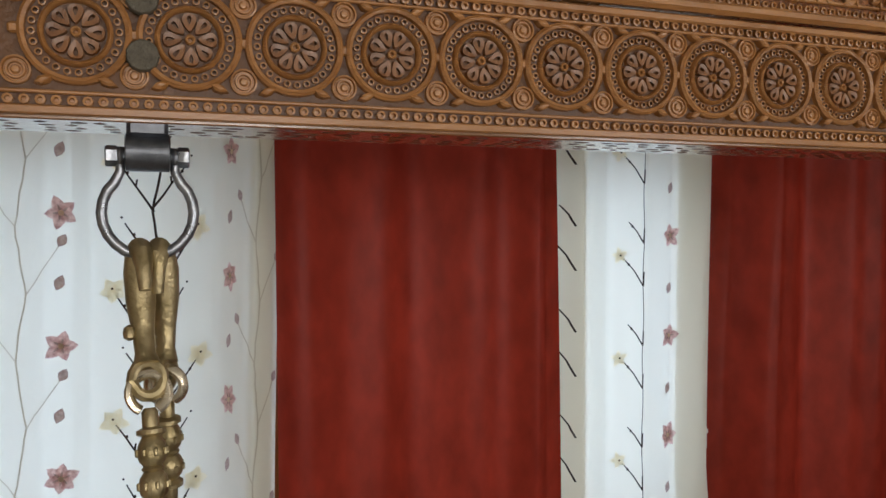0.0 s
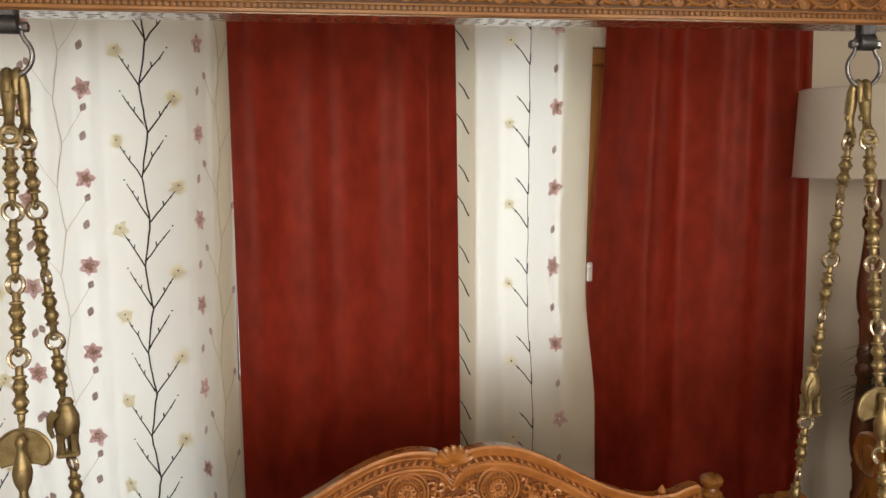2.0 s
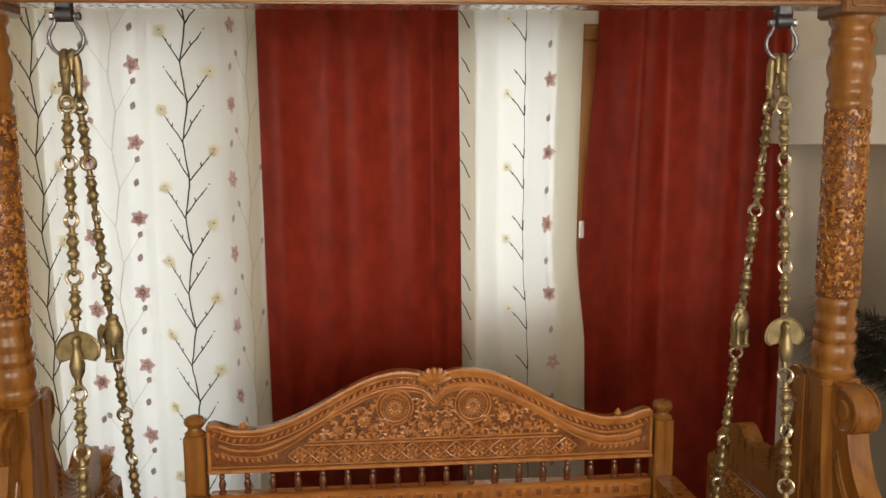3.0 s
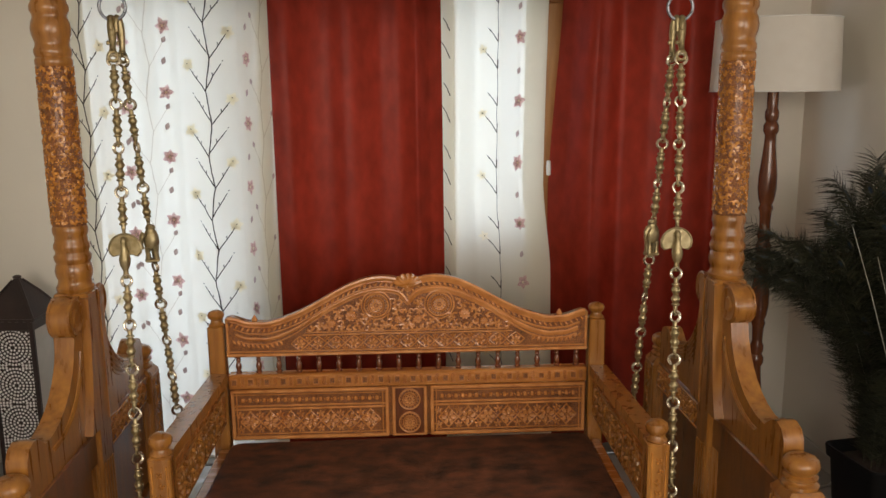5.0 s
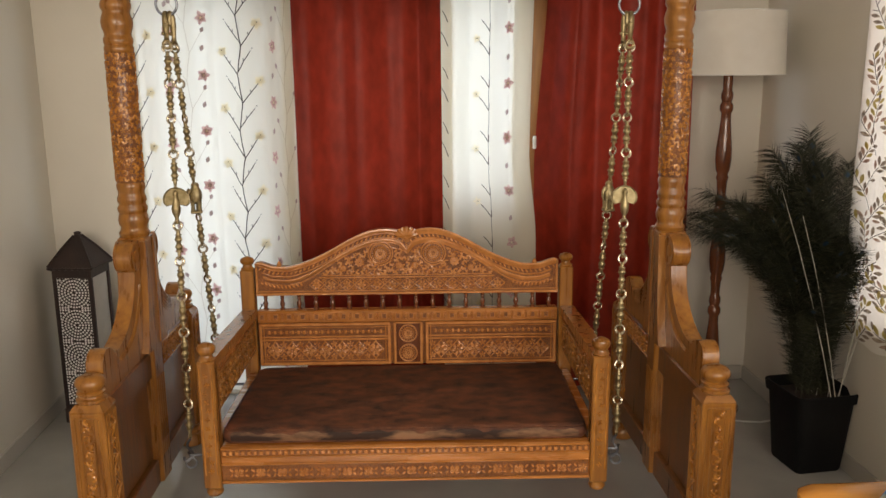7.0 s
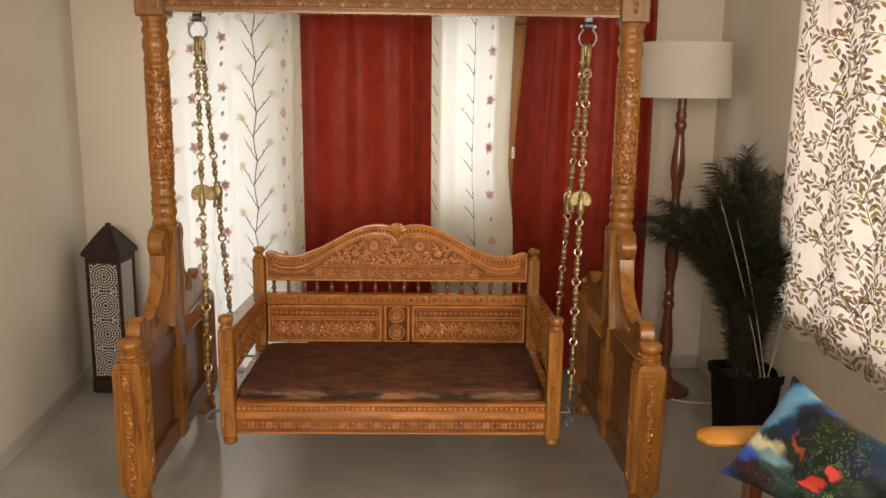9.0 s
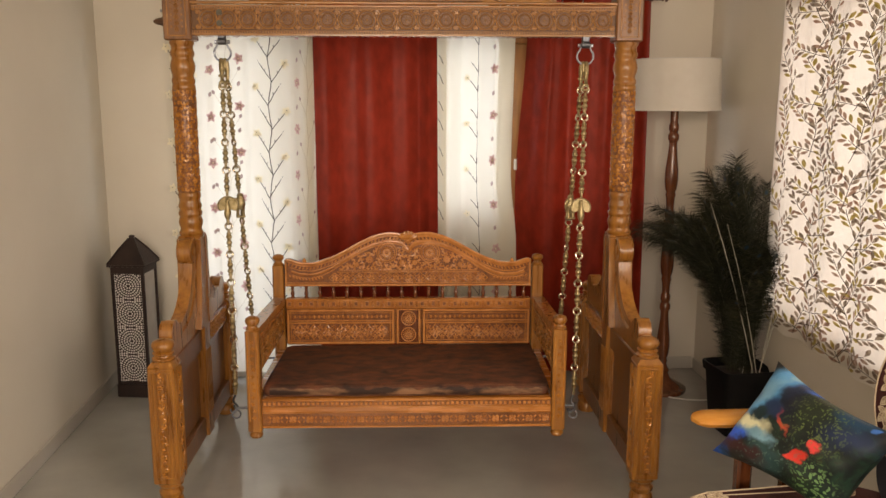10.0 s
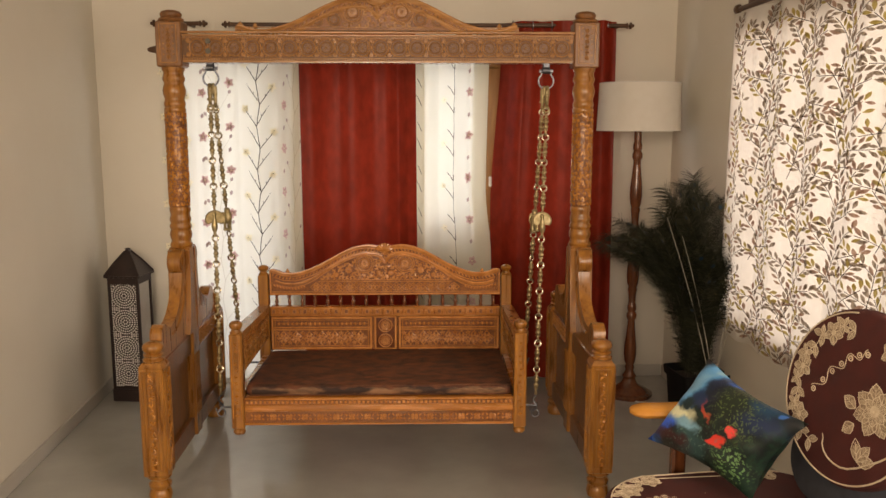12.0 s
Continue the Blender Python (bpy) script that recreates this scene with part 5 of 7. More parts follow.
def figure_body():
    """The standing body of a small cast animal."""
    return Shape().lathe([(0.002, -0.022), (0.012, -0.016), (0.0155, -0.002), (0.0150, 0.012), (0.011, 0.022), (0.0085, 0.028), (0.010, 0.032), (0.007, 0.038), (0.001, 0.040)], 16, Matrix.Diagonal((1.15, 0.85, 1, 1)))


FAN, BIRD, FIGURE = fan_plate().mesh("tail_plate", BRASS), bird_body().mesh("bird_body", BRASS), figure_body().mesh("figure_body", BRASS)
FIGURE_LEG = Shape().lathe([(0.0062, -0.040), (0.0050, -0.028), (0.0068, -0.012)], 8).mesh("figure_leg", BRASS)
FIGURE_FOOT = Shape().box(0, 0, -0.043, 0.032, 0.024, 0.009, 0.003).mesh("figure_base", BRASS)
FIGURE_TRUNK = Shape().tube([(-0.013, -0.006, 0.020), (-0.020, -0.008, 0.012), (-0.022, -0.008, -0.004), (-0.018, -0.008, -0.016)], [0.008, 0.006, 0.004, 0.0028], 8).mesh("figure_trunk", BRASS)


def chain(top, foot, ornament, at, hook_m):
    """A hanging chain from the shackle's bow to its lower hook; one link gives way to the ornament."""
    top, foot = Vector(top), Vector(foot)
    c = thing("hanging_chain", top, "aged brass chain of turned links with a cast ornament", "chain", "chains that carry the bench")
    way = (foot - top).normalized()
    q = way.to_track_quat("-Z", "Y").to_matrix().to_4x4()
    place("hook", HOOK if ornament == "fan" else HOOK_T, c, q @ hook_m)
    d, total, k = 0.100, (foot - top).length, 0
    while d < total - 0.13:
        turn = Matrix.Rotation(0.55 * math.sin(k * 2.3), 4, "Z")
        if k == at:
            om = Matrix.Translation(way * (d + 0.045)) @ Matrix.Rotation(0.25 if ornament != "fan" else 0.0, 4, "Z") @ Matrix.Scale(1.14 if ornament == "fan" else 1.22, 4)
            if ornament == "fan":
                place("tail_plate", FAN, c, om)
                place("bird_body", BIRD, c, om)
            else:
                for nm, me in (("figure_body", FIGURE), ("figure_base", FIGURE_FOOT), ("figure_trunk", FIGURE_TRUNK)):
                    place(nm, me, c, om)
                for dx in (-0.009, 0.009):
                    for dy in (-0.006, 0.006):
                        place("figure_leg", FIGURE_LEG, c, om @ Matrix.Translation((dx, dy, 0)))
            s = Shape()
            s.tube([(0, 0, 0.0), (0, 0, -0.112)], 0.0035, 6)
            part("ornament_pin", s, BRASS, c, "", Matrix.Translation(way * d) @ q)
        else:
            link = place("link", LINK, c, Matrix.Translation(way * d) @ q @ turn)
            place("link_eye", EYE, link)
        d += 0.1135
        k += 1
    # the lower S-hook and ring
    s = Shape()
    s.tube([(0.010 * math.sin(a), 0, -0.004 - 0.012 * a) for a in [i * 0.35 for i in range(12)]] + [(-0.002, 0, -0.062), (0.010, 0, -0.074), (0.020, 0, -0.070), (0.022, 0, -0.058)], 0.0042, 8)
    part("lower_hook", s, GUNMETAL, c, "dark steel hook", Matrix.Translation(way * d) @ q)
    s = Shape()
    s.tube([(0.016 * math.cos(radians(a)), 0, -0.080 + 0.016 * math.sin(radians(a))) for a in range(0, 360, 24)], 0.0034, 8, closed=True)
    part("lower_ring", s, GUNMETAL, c, "dark steel ring", Matrix.Translation(way * d) @ q)
    return c


RING_Y = 0.674
for sx, x, low in ((1, 0.001, 0.0), (-1, 1.478, 0.009)):
    shackle(x, RING_Y, low)
    chain((x - sx * 0.006, RING_Y, 1.706 - low), (x + sx * 0.060, 0.385, 0.335), "fan", 4, Matrix.Identity(4))
    chain((x + sx * 0.008, RING_Y + 0.004, 1.706 - low), (x + sx * 0.056, 0.828, 0.40), "figure", 4, Matrix.Rotation(radians(180), 4, "Z"))
    for y, z in ((0.385, 0.335), (0.828, 0.40)):
        s = Shape()
        xi = 0.161 - 0.018 if sx > 0 else 1.335 + 0.018
        xo = x + sx * 0.060 if y < 0.6 else x + sx * 0.056
        s.tube([(xi + sx * 0.004, y, z), (xi - sx * 0.02, y, z), (xo - sx * 0.004, y, z - 0.002), (xo - sx * 0.008, y, z + 0.012)], 0.005, 8)
        part("eye_bolt", s, GUNMETAL, bench, "dark steel eye bolt", BO)


# ---- curtains ----
def sheet(fn, u0, u1, z0, z1, nu, nz):
    """A hanging cloth: fn(u, z) gives the place."""
    s = Shape()
    verts = [fn(u0 + (u1 - u0) * i / nu, z0 + (z1 - z0) * j / nz) for j in range(nz + 1) for i in range(nu + 1)]
    faces = [(j * (nu + 1) + i, j * (nu + 1) + i + 1, (j + 1) * (nu + 1) + i + 1, (j + 1) * (nu + 1) + i) for j in range(nz) for i in range(nu)]
    return s.add(verts, faces)


def folds(keys, amp, wave, seed, base):
    """Soft upright folds: a depth that depends on the way across and a little on the height."""
    rng = random.Random(seed)
    ph = [rng.uniform(0, 6.28) for _ in range(6)]

    def depth(u, z):
        f = math.sin(2 * math.pi * u / wave + ph[0] + 1.1 * math.sin(2 * math.pi * u / (wave * 2.7) + ph[1]))
        f *= 0.55 + 0.45 * math.sin(2 * math.pi * u / (wave * 1.9) + ph[3])
        f += 0.30 * math.sin(2 * math.pi * u / (wave * 0.53) + ph[2] + 0.5 * math.sin(z * 1.4 + ph[3])) * (0.5 + 0.5 * math.sin(2 * math.pi * u / (wave * 1.3) + ph[4]))
        f += 0.25 * math.sin(z * 1.7 + u * 9 + ph[4])
        return base(u) + amp * smooth_curve(keys, u) * f * (0.75 + 0.25 * math.sin(1.3 * z + ph[5]))
    return depth


def ribbon(s, fn, pts, w, lift):
    """A thread of width w laid on the cloth through (u, z) points."""
    n = len(pts)
    verts, faces = [], []
    for i, (u, z) in enumerate(pts):
        a, b = pts[max(0, i - 1)], pts[min(n - 1, i + 1)]
        du, dz = b[0] - a[0], b[1] - a[1]
        k = math.hypot(du, dz) or 1
        ww = w[i] if isinstance(w, (list, tuple)) else w
        for sg in (-1, 1):
            verts.append(lift(fn(u - sg * dz / k * ww / 2, z + sg * du / k * ww / 2)))
    for i in range(n - 1):
        faces.append((2 * i, 2 * i + 1, 2 * i + 3, 2 * i + 2))
    s.add(verts, faces)


def patch(s, fn, pts, lift):
    """A flat motif of the cloth, given by its (u, z) outline round a middle."""
    cu, cz = sum(p[0] for p in pts) / len(pts), sum(p[1] for p in pts) / len(pts)
    verts = [lift(fn(cu, cz))] + [lift(fn(u, z)) for u, z in pts]
    s.add(verts, [(0, i + 1, (i + 1) % len(pts) + 1) for i in range(len(pts))])


def petal(u, z, a, length, width):
    """Outline of a pointed petal or leaf from (u, z) in direction a."""
    ca, sa = math.cos(a), math.sin(a)
    out = []
    for t, w in ((0, 0.08), (0.25, 0.75), (0.5, 1.0), (0.78, 0.6), (1.0, 0.0), (0.78, -0.6), (0.5, -1.0), (0.25, -0.75), (0, -0.08)):
        p, q = t * length, w * width / 2
        out.append((u + ca * p - sa * q, z + sa * p + ca * q))
    return out


def towards_room(p):
    return (p[0], p[1] - 0.0022, p[2])


def star(s, fn, u, z, r, rng, k=6, squeeze=1.0, wide=0.55, up=0.0022):
    turn = rng.uniform(0, 6.28)
    for j in range(k):
        a = turn + 2 * math.pi * j / k
        patch(s, fn, [(u + (pu - u) * squeeze, pz) for pu, pz in petal(u, z, a, r * rng.uniform(0.85, 1.1), r * wide)], lambda p: (p[0], p[1] - up - 0.0002 * (j % 2), p[2]))


def floral_curtain(name, x0, x1, z0, z1, depth, columns, seed, label, hems, flare=0.0):
    """White curtain with columns of embroidered twigs ('twig', 'pale'), pink flowers ('pink')."""
    rng = random.Random(seed)

    def fn(u, z):
        lean = 0.012 * math.sin(2.0 * z + seed) * (u - x0) / (x1 - x0)
        lean += flare * smooth_curve([(0.80, 1.0), (1.15, 0.0)], z) * (u - x0) / (x1 - x0)
        return (u + lean, depth(u, z), z)
    cur = thing(name, ((x0 + x1) / 2, 1.66, z0), label, "curtain", "curtains at the window")
    back = Matrix.Translation((-(x0 + x1) / 2, -1.66, -z0))
    part("cloth", sheet(fn, x0, x1, z0, z1, 150, 36), WHITE_CLOTH, cur, "", back, 0).data.shade_smooth()
    for a, b in hems:
        part("side_hem", sheet(lambda u, z: (fn(u, z)[0], fn(u, z)[1] + 0.005, z), a, b, z0, z1, 16, 36), WHITE_CLOTH, cur, "", back, 0).data.shade_smooth()
    layers = {k: Shape() for k in ("twig", "pale", "pink", "bud", "yellow")}
    for kind, cx, squeeze, phase in columns:
        pitch = 0.2425
        if kind in ("half", "dash"):
            # a stem in a fold: only the branches on its one side show
            z = z0 + 0.05 + phase
            while z < z1 - 0.09:
                for dz, ln in ((0.0, 0.090), (pitch * 0.42, 0.070)):
                    tw = [(cx - squeeze * ln * 0.55 * q / 4 - 0.001 * math.sin(q * 2.1), z + dz + ln * 0.72 * (q / 4) ** 0.85) for q in range(5)]
                    ribbon(layers["twig"], fn, tw, [0.0036, 0.0034, 0.0030, 0.0028, 0.0024], towards_room)
                    if kind == "half":
                        ribbon(layers["twig"], fn, [(cx, z + dz), (cx + 0.001, z + dz + 0.034)], 0.0036, towards_room)
                        patch(layers["twig"], fn, petal(tw[3][0], tw[3][1] - 0.003, 1.9, 0.009, 0.006), towards_room)
                    if dz == 0.0 and kind == "half":
                        star(layers["yellow"], fn, tw[-1][0] - 0.010 * squeeze, tw[-1][1] + 0.008, 0.022, rng, 5, squeeze)
                        patch(layers["twig"], fn, petal(tw[-1][0] - 0.009 * squeeze, tw[-1][1] + 0.006, 1.4, 0.005, 0.005), lambda p: (p[0], p[1] - 0.004, p[2]))
                z += pitch
            if kind == "half":
                ribbon(layers["twig"], fn, [(cx + 0.0015 * math.sin(k), z0 + 0.05 + k * (z1 - z0 - 0.1) / 60) for k in range(61)], 0.0020, towards_room)
        elif kind in ("twig", "pale"):
            z, sg, pts = z0 + 0.05 + phase, 1, []
            while z < z1 - 0.02:
                a, b = (cx + sg * 0.009 * squeeze, z), (cx - sg * 0.009 * squeeze, z + pitch / 2)
                for t in range(6):
                    q = t / 6
                    pts.append((a[0] + (b[0] - a[0]) * q + rng.uniform(-0.0015, 0.0015), a[1] + (b[1] - a[1]) * q))
                for side_, ln in ((-1, 0.112), (1, 0.107)) if kind == "twig" else ((sg, 0.10),):
                    if z + 0.1 > z1 - 0.03:
                        continue
                    ang = radians(rng.uniform(53, 59))
                    zz = z + (0.0 if side_ == sg else 0.010)
                    bx_ = a[0] + (b[0] - a[0]) * (zz - z) / (pitch / 2)
                    tw = [(bx_ + side_ * squeeze * ln * q / 4 * math.cos(ang) + rng.uniform(-0.002, 0.002), zz + ln * q / 4 * math.sin(ang)) for q in range(5)]
                    ribbon(layers[kind], fn, tw, [0.0045, 0.0041, 0.0036, 0.0032, 0.0026] if kind == "twig" else 0.0022, towards_room)
                    if kind == "twig":
                        e = tw[2]
                        ribbon(layers[kind], fn, [e, (e[0] - side_ * squeeze * 0.002, e[1] + 0.013)], 0.0034, towards_room)
                        patch(layers[kind], fn, petal(tw[3][0], tw[3][1] - 0.002, 1.2, 0.008, 0.006), towards_room)
                        if side_ == sg:
                            star(layers["yellow"], fn, tw[-1][0] + side_ * squeeze * 0.004, tw[-1][1] + 0.006, 0.027, rng, 5, squeeze, 0.7)
                        patch(layers["twig"], fn, petal(tw[-1][0] + side_ * squeeze * 0.006, tw[-1][1] + 0.008, 1.4, 0.005, 0.005), lambda p: (p[0], p[1] - 0.004, p[2]))
                    else:
                        patch(layers["bud"], fn, [(tw[-1][0] + (u - tw[-1][0]) * squeeze, w) for u, w in petal(tw[-1][0], tw[-1][1], 1.57 - side_ * 0.5, 0.026, 0.019)], towards_room)
                z += pitch / 2
                sg = -sg
            ribbon(layers[kind], fn, pts, 0.0046 if kind == "twig" else 0.0028, towards_room)
        else:
            z = z0 + 0.04 + phase
            while z < z1 - 0.03:
                for layer, rad, wid, up in (("pink", 0.0325, 0.66, 0.0022), ("bud", 0.017, 0.26, 0.0029)):
                    star(layers[layer], fn, cx, z, rad, random.Random(int(z * 1000) + seed), 5 + int(z * 1000) % 2, squeeze, wid, up)
                patch(layers["yellow"], fn, [(cx + 0.0055 * squeeze * math.cos(q), z + 0.0055 * math.sin(q)) for q in [0.785 * j for j in range(8)]], lambda p: (p[0], p[1] - 0.0032, p[2]))
                if z + pitch * 0.5 < z1 - 0.02:
                    patch(layers["bud"], fn, [(cx + (u - cx) * squeeze, w) for u, w in petal(cx - 0.008, z + pitch * 0.42, 1.2, 0.030, 0.020)], towards_room)
                z += pitch
    for key, mat, nm in (("twig", TWIG, "twig_embroidery"), ("pale", PALE_TWIG, "vine_embroidery"), ("pink", PINK, "flower_embroidery"), ("bud", BUD, "bud_embroidery"), ("yellow", YELLOW, "blossom_embroidery")):
        if layers[key].v:
            tagged(part(nm, layers[key], mat, cur, "", back, 0), kind="stuff")
    return cur


def base_left(u):
    return 1.650 + 0.02 * smooth_curve([(-0.5, 0.2), (-0.1, 0.0), (0.02, -2.3), (0.12, 0.8), (0.2, 0.3), (0.24, 1.6)], u)


floral_curtain("curtain", -0.505, 0.247, 0.06, 2.02, folds([(-0.5, 1), (0, 0.7), (0.24, 1.0)], 0.008, 0.17, 3, base_left),
               [("twig", -0.452, 0.9, 0.03), ("pink", -0.30, 0.9, 0.15), ("pale", -0.215, 1.0, 0.05), ("pink", -0.148, 1.0, 0.206), ("twig", 0.018, 1.0, 0.076), ("pink", 0.152, 0.45, 0.085), ("pale", 0.205, 0.5, 0.02)], 3,
               "white sheer curtain embroidered with dark twigs and pink flowers", [(-0.503, -0.43), (0.195, 0.245)])


def base_mid(u):
    return 1.690 + 0.03 * smooth_curve([(0.87, 1.9), (0.935, -0.9), (0.950, -0.8), (1.02, 0.4), (1.12, -0.3), (1.2, 0.5), (1.3, -0.2)], u)


floral_curtain("curtain", 0.872, 1.300, 0.06, 2.02, folds([(0.88, 0.8), (1.3, 0.9)], 0.008, 0.15, 9, base_mid),
               [("dash", 0.922, 0.6, 0.07), ("half", 1.108, 0.95, 0.03), ("pink", 1.196, 0.75, 0.160)], 9,
               "white sheer curtain with twigs, gathered between red drapes", [(0.874, 0.943), (1.215, 1.298)], 0.034)


def red_curtain(x0, x1, z0, z1, depth, label, seed, slant=0.0):
    def fn(u, z):
        pull = 0.012 * (1 - (z - z0) / (z1 - z0))
        edge = max(0.0, 1 - (u - x0) / 0.2) * slant * smooth_curve([(1.1, 1.0), (1.95, 0.0)], z)
        return (u - edge + pull * math.sin((u - x0) / (x1 - x0) * math.pi * 2 + seed), depth(u, z), z)
    cur = thing("curtain", ((x0 + x1) / 2, 1.64, z0), label, "curtain", "curtains at the window")
    back = Matrix.Translation((-(x0 + x1) / 2, -1.64, -z0))
    part("cloth", sheet(fn, x0, x1, z0, z1, 220, 40), RED_CLOTH, cur, "", back, 0).data.shade_smooth()
    n = max(4, round((x1 - x0) / 0.11))
    for k in range(n):
        x = x0 + (k + 0.5) * (x1 - x0) / n
        s = Shape()
        s.tube([(x + 0.004 * math.sin(k), 1.66 + 0.024 * math.cos(radians(a)), 2.076 + 0.024 * math.sin(radians(a))) for a in range(0, 360, 24)], 0.0035, 7, closed=True)
        part("eyelet", s, STEEL, cur, "steel eyelet ring", back)
    return cur


red_curtain(0.238, 0.888, 0.05, 2.10, folds([(0.2, 0.6), (0.5, 1.0), (0.9, 1.2)], 0.046, 0.29, 21, lambda u: 1.645 + 0.012 * math.sin(7 * u) + 0.05 * smooth_curve([(0.79, 0), (0.84, 1), (0.89, 0.8)], u)), "brick-red woven curtain hanging in soft folds", 1.0)
red_curtain(1.378, 2.012, 0.05, 2.10, folds([(1.3, 0.3), (1.45, 0.9), (2.0, 0.9)], 0.044, 0.21, 33, lambda u: 1.650 + 0.01 * math.sin(6 * u) + 0.115 * smooth_curve([(1.378, 1), (1.42, 0.75), (1.50, 0)], u)), "brick-red woven curtain with soft folds beside a floor lamp", 2.4, 0.06)


def rod(x0, x1, y, z, label):
    r = thing("curtain_rod", ((x0 + x1) / 2, y, z), label, "curtain rod")
    s = Shape()
    s.lathe([(0.0115, x0), (0.0115, x1)], 14, Matrix.Translation((-(x0 + x1) / 2, 0, 0)) @ Matrix.Rotation(radians(90), 4, "Y"))
    part("pole", s, ROD_WOOD, r)
    for d, x in ((-1, x0), (1, x1)):
        s = Shape()
        s.lathe([(0.011, 0), (0.016, 0.003), (0.016, 0.009), (0.008, 0.012), (0.008, 0.018), (0.019, 0.022), (0.019, 0.030), (0.010, 0.034), (0.009, 0.044), (0.001, 0.048)], 16, Matrix.Translation((x - (x0 + x1) / 2, 0, 0)) @ Matrix.Rotation(radians(90 * d), 4, "Y"))
        part("finial", s, ROD_WOOD, r)
    for x in (x0 + 0.05, x1 - 0.05):
        s = Shape()
        s.box(x - (x0 + x1) / 2, 0.065, -0.008, 0.018, 0.12, 0.012, 0.002)
        s.box(x - (x0 + x1) / 2, 0.118, -0.01, 0.03, 0.008, 0.07, 0.002)
        part("bracket", s, ROD_WOOD, r)
    return r


rod(-0.13, 2.06, 1.66, 2.076, "dark wooden curtain rod with turned finials")
rod(-0.52, -0.30, 1.66, 2.080, "short dark wooden rod end above the white curtain")
s = Shape()
s.lathe([(0.008, -0.55), (0.008, 1.36)], 10, Matrix.Translation((0, 1.70, 2.005)) @ Matrix.Rotation(radians(90), 4, "Y"))
solo("curtain_rail", s, STEEL, "thin steel rail carrying the white curtains", "curtain rail")
# small latch on the window's edge
s = Shape()
s.box(0, 0, 0, 0.016, 0.012, 0.060, 0.003)
s.box(0, -0.008, 0.018, 0.010, 0.012, 0.012, 0.002)
solo("window_latch", s, LATCH, "small white latch on the window frame", "latch", loc=(1.318, 1.735, 1.205))

# right wall: printed leaf curtain
LX = 2.425


def leaf_depth(u, z):
    return LX - 0.011 * math.sin(2 * math.pi * u / 0.34 + 0.8 * math.sin(3 * u)) - 0.002 * math.sin(2 * math.pi * u / 0.13 + 0.4 * z) - 0.02 * smooth_curve([(-1.5, 0), (0.6, 0), (0.95, 1)], u)


def leaf_fn(u, z):
    """u runs along the room's y."""
    hem = 0.06 * max(0, (0.9 - z)) * math.sin(7 * u)
    return (leaf_depth(u, z) + 0.2 * hem, u + 0.02 * math.sin(2.2 * z) * (0.5 + 0.5 * math.sin(4 * u)), z + 0.010 * math.sin(2 * math.pi * u / 0.19 + 1) * max(0, 1.0 - z))


def leaf_lift(p):
    return (p[0] - (0.0022 if p[2] > 0.64 else 0.0044), p[1], p[2])


LY0, LY1, LZ0, LZ1 = -1.30, 0.965, 0.536, 2.055
leafy = thing("curtain", (LX, -0.2, LZ0), "cream curtain printed with sprays of brown and olive leaves", "curtain", "curtains at the window")
lb = Matrix.Translation((-LX, 0.2, -LZ0))
part("cloth", sheet(leaf_fn, LY0, LY1, LZ0, LZ1, 260, 36), LEAF_CLOTH, leafy, "", lb, 0).data.shade_smooth()
rng = random.Random(12)
prints = [Shape(), Shape(), Shape(), Shape()]


WIDE = 1.75


def wide_fn(p, z):
    """The print runs on inside the gathers, so that it lies wider along the wall."""
    return leaf_fn(p * WIDE, z)


def printed_leaf(u, z, a, length, width):
    """Outline of a blunt leaf, widest beyond its middle."""
    ca, sa = math.cos(a), math.sin(a)
    return [(u + ca * t * length - sa * w * width / 2, z + sa * t * length + ca * w * width / 2) for t, w in ((0, 0.06), (0.25, 0.62), (0.52, 1.0), (0.78, 0.74), (1.0, 0.0), (0.78, -0.74), (0.52, -1.0), (0.25, -0.62), (0, -0.06))]


taken = {}


def spray(u, z, a, n, side):
    """An upright stem with paired leaves and a tip leaf; a main stem carries one side stem each way."""
    pts, ca = [(u, z)], a
    for k in range(n):
        ca += rng.uniform(-0.12, 0.12)
        u, z = u + 0.0235 * math.cos(ca), z + 0.0235 * math.sin(ca)
        pts.append((u, z))
        tip = k == n - 1
        for sg in (-1, 1, 0) if tip else (-1, 1):
            if k >= 1 and rng.random() < 0.93:
                la = ca + sg * rng.uniform(0.55, 0.85)
                q = rng.random()
                which = 0 if q < 0.50 else 1 if q < 0.76 else 2
                ln = rng.uniform(0.029, 0.039)
                o = printed_leaf(u + 0.005 * math.cos(la), z + 0.005 * math.sin(la), la, ln, ln * 0.40)
                mid_ = (o[4][0] * 0.5 + u * 0.5, o[4][1] * 0.5 + z * 0.5)
                cell = (int(mid_[0] / 0.018), int(mid_[1] / 0.018))
                near = [q_ for i_ in (-1, 0, 1) for j_ in (-1, 0, 1) for q_ in taken.get((cell[0] + i_, cell[1] + j_), ())]
                if any(math.hypot(mid_[0] - a_, mid_[1] - b_) < 0.0134 for a_, b_ in near):
                    continue
                taken.setdefault(cell, []).append(mid_)
                if all(LY0 < p[0] * WIDE < LY1 and LZ0 + 0.004 < p[1] < LZ1 for p in o):
                    patch(prints[which], wide_fn, o, leaf_lift)
        if side and k in side:
            spray(u, z, ca + (0.9 if side.index(k) % 2 == 0 else -0.9), 5, ())
    pts = [p for p in pts if LY0 < p[0] * WIDE < LY1 and LZ0 < p[1] < LZ1]
    if len(pts) > 1:
        ribbon(prints[3], wide_fn, pts, 0.0022, leaf_lift)


yy = LY0 / WIDE + 0.05
col = 0
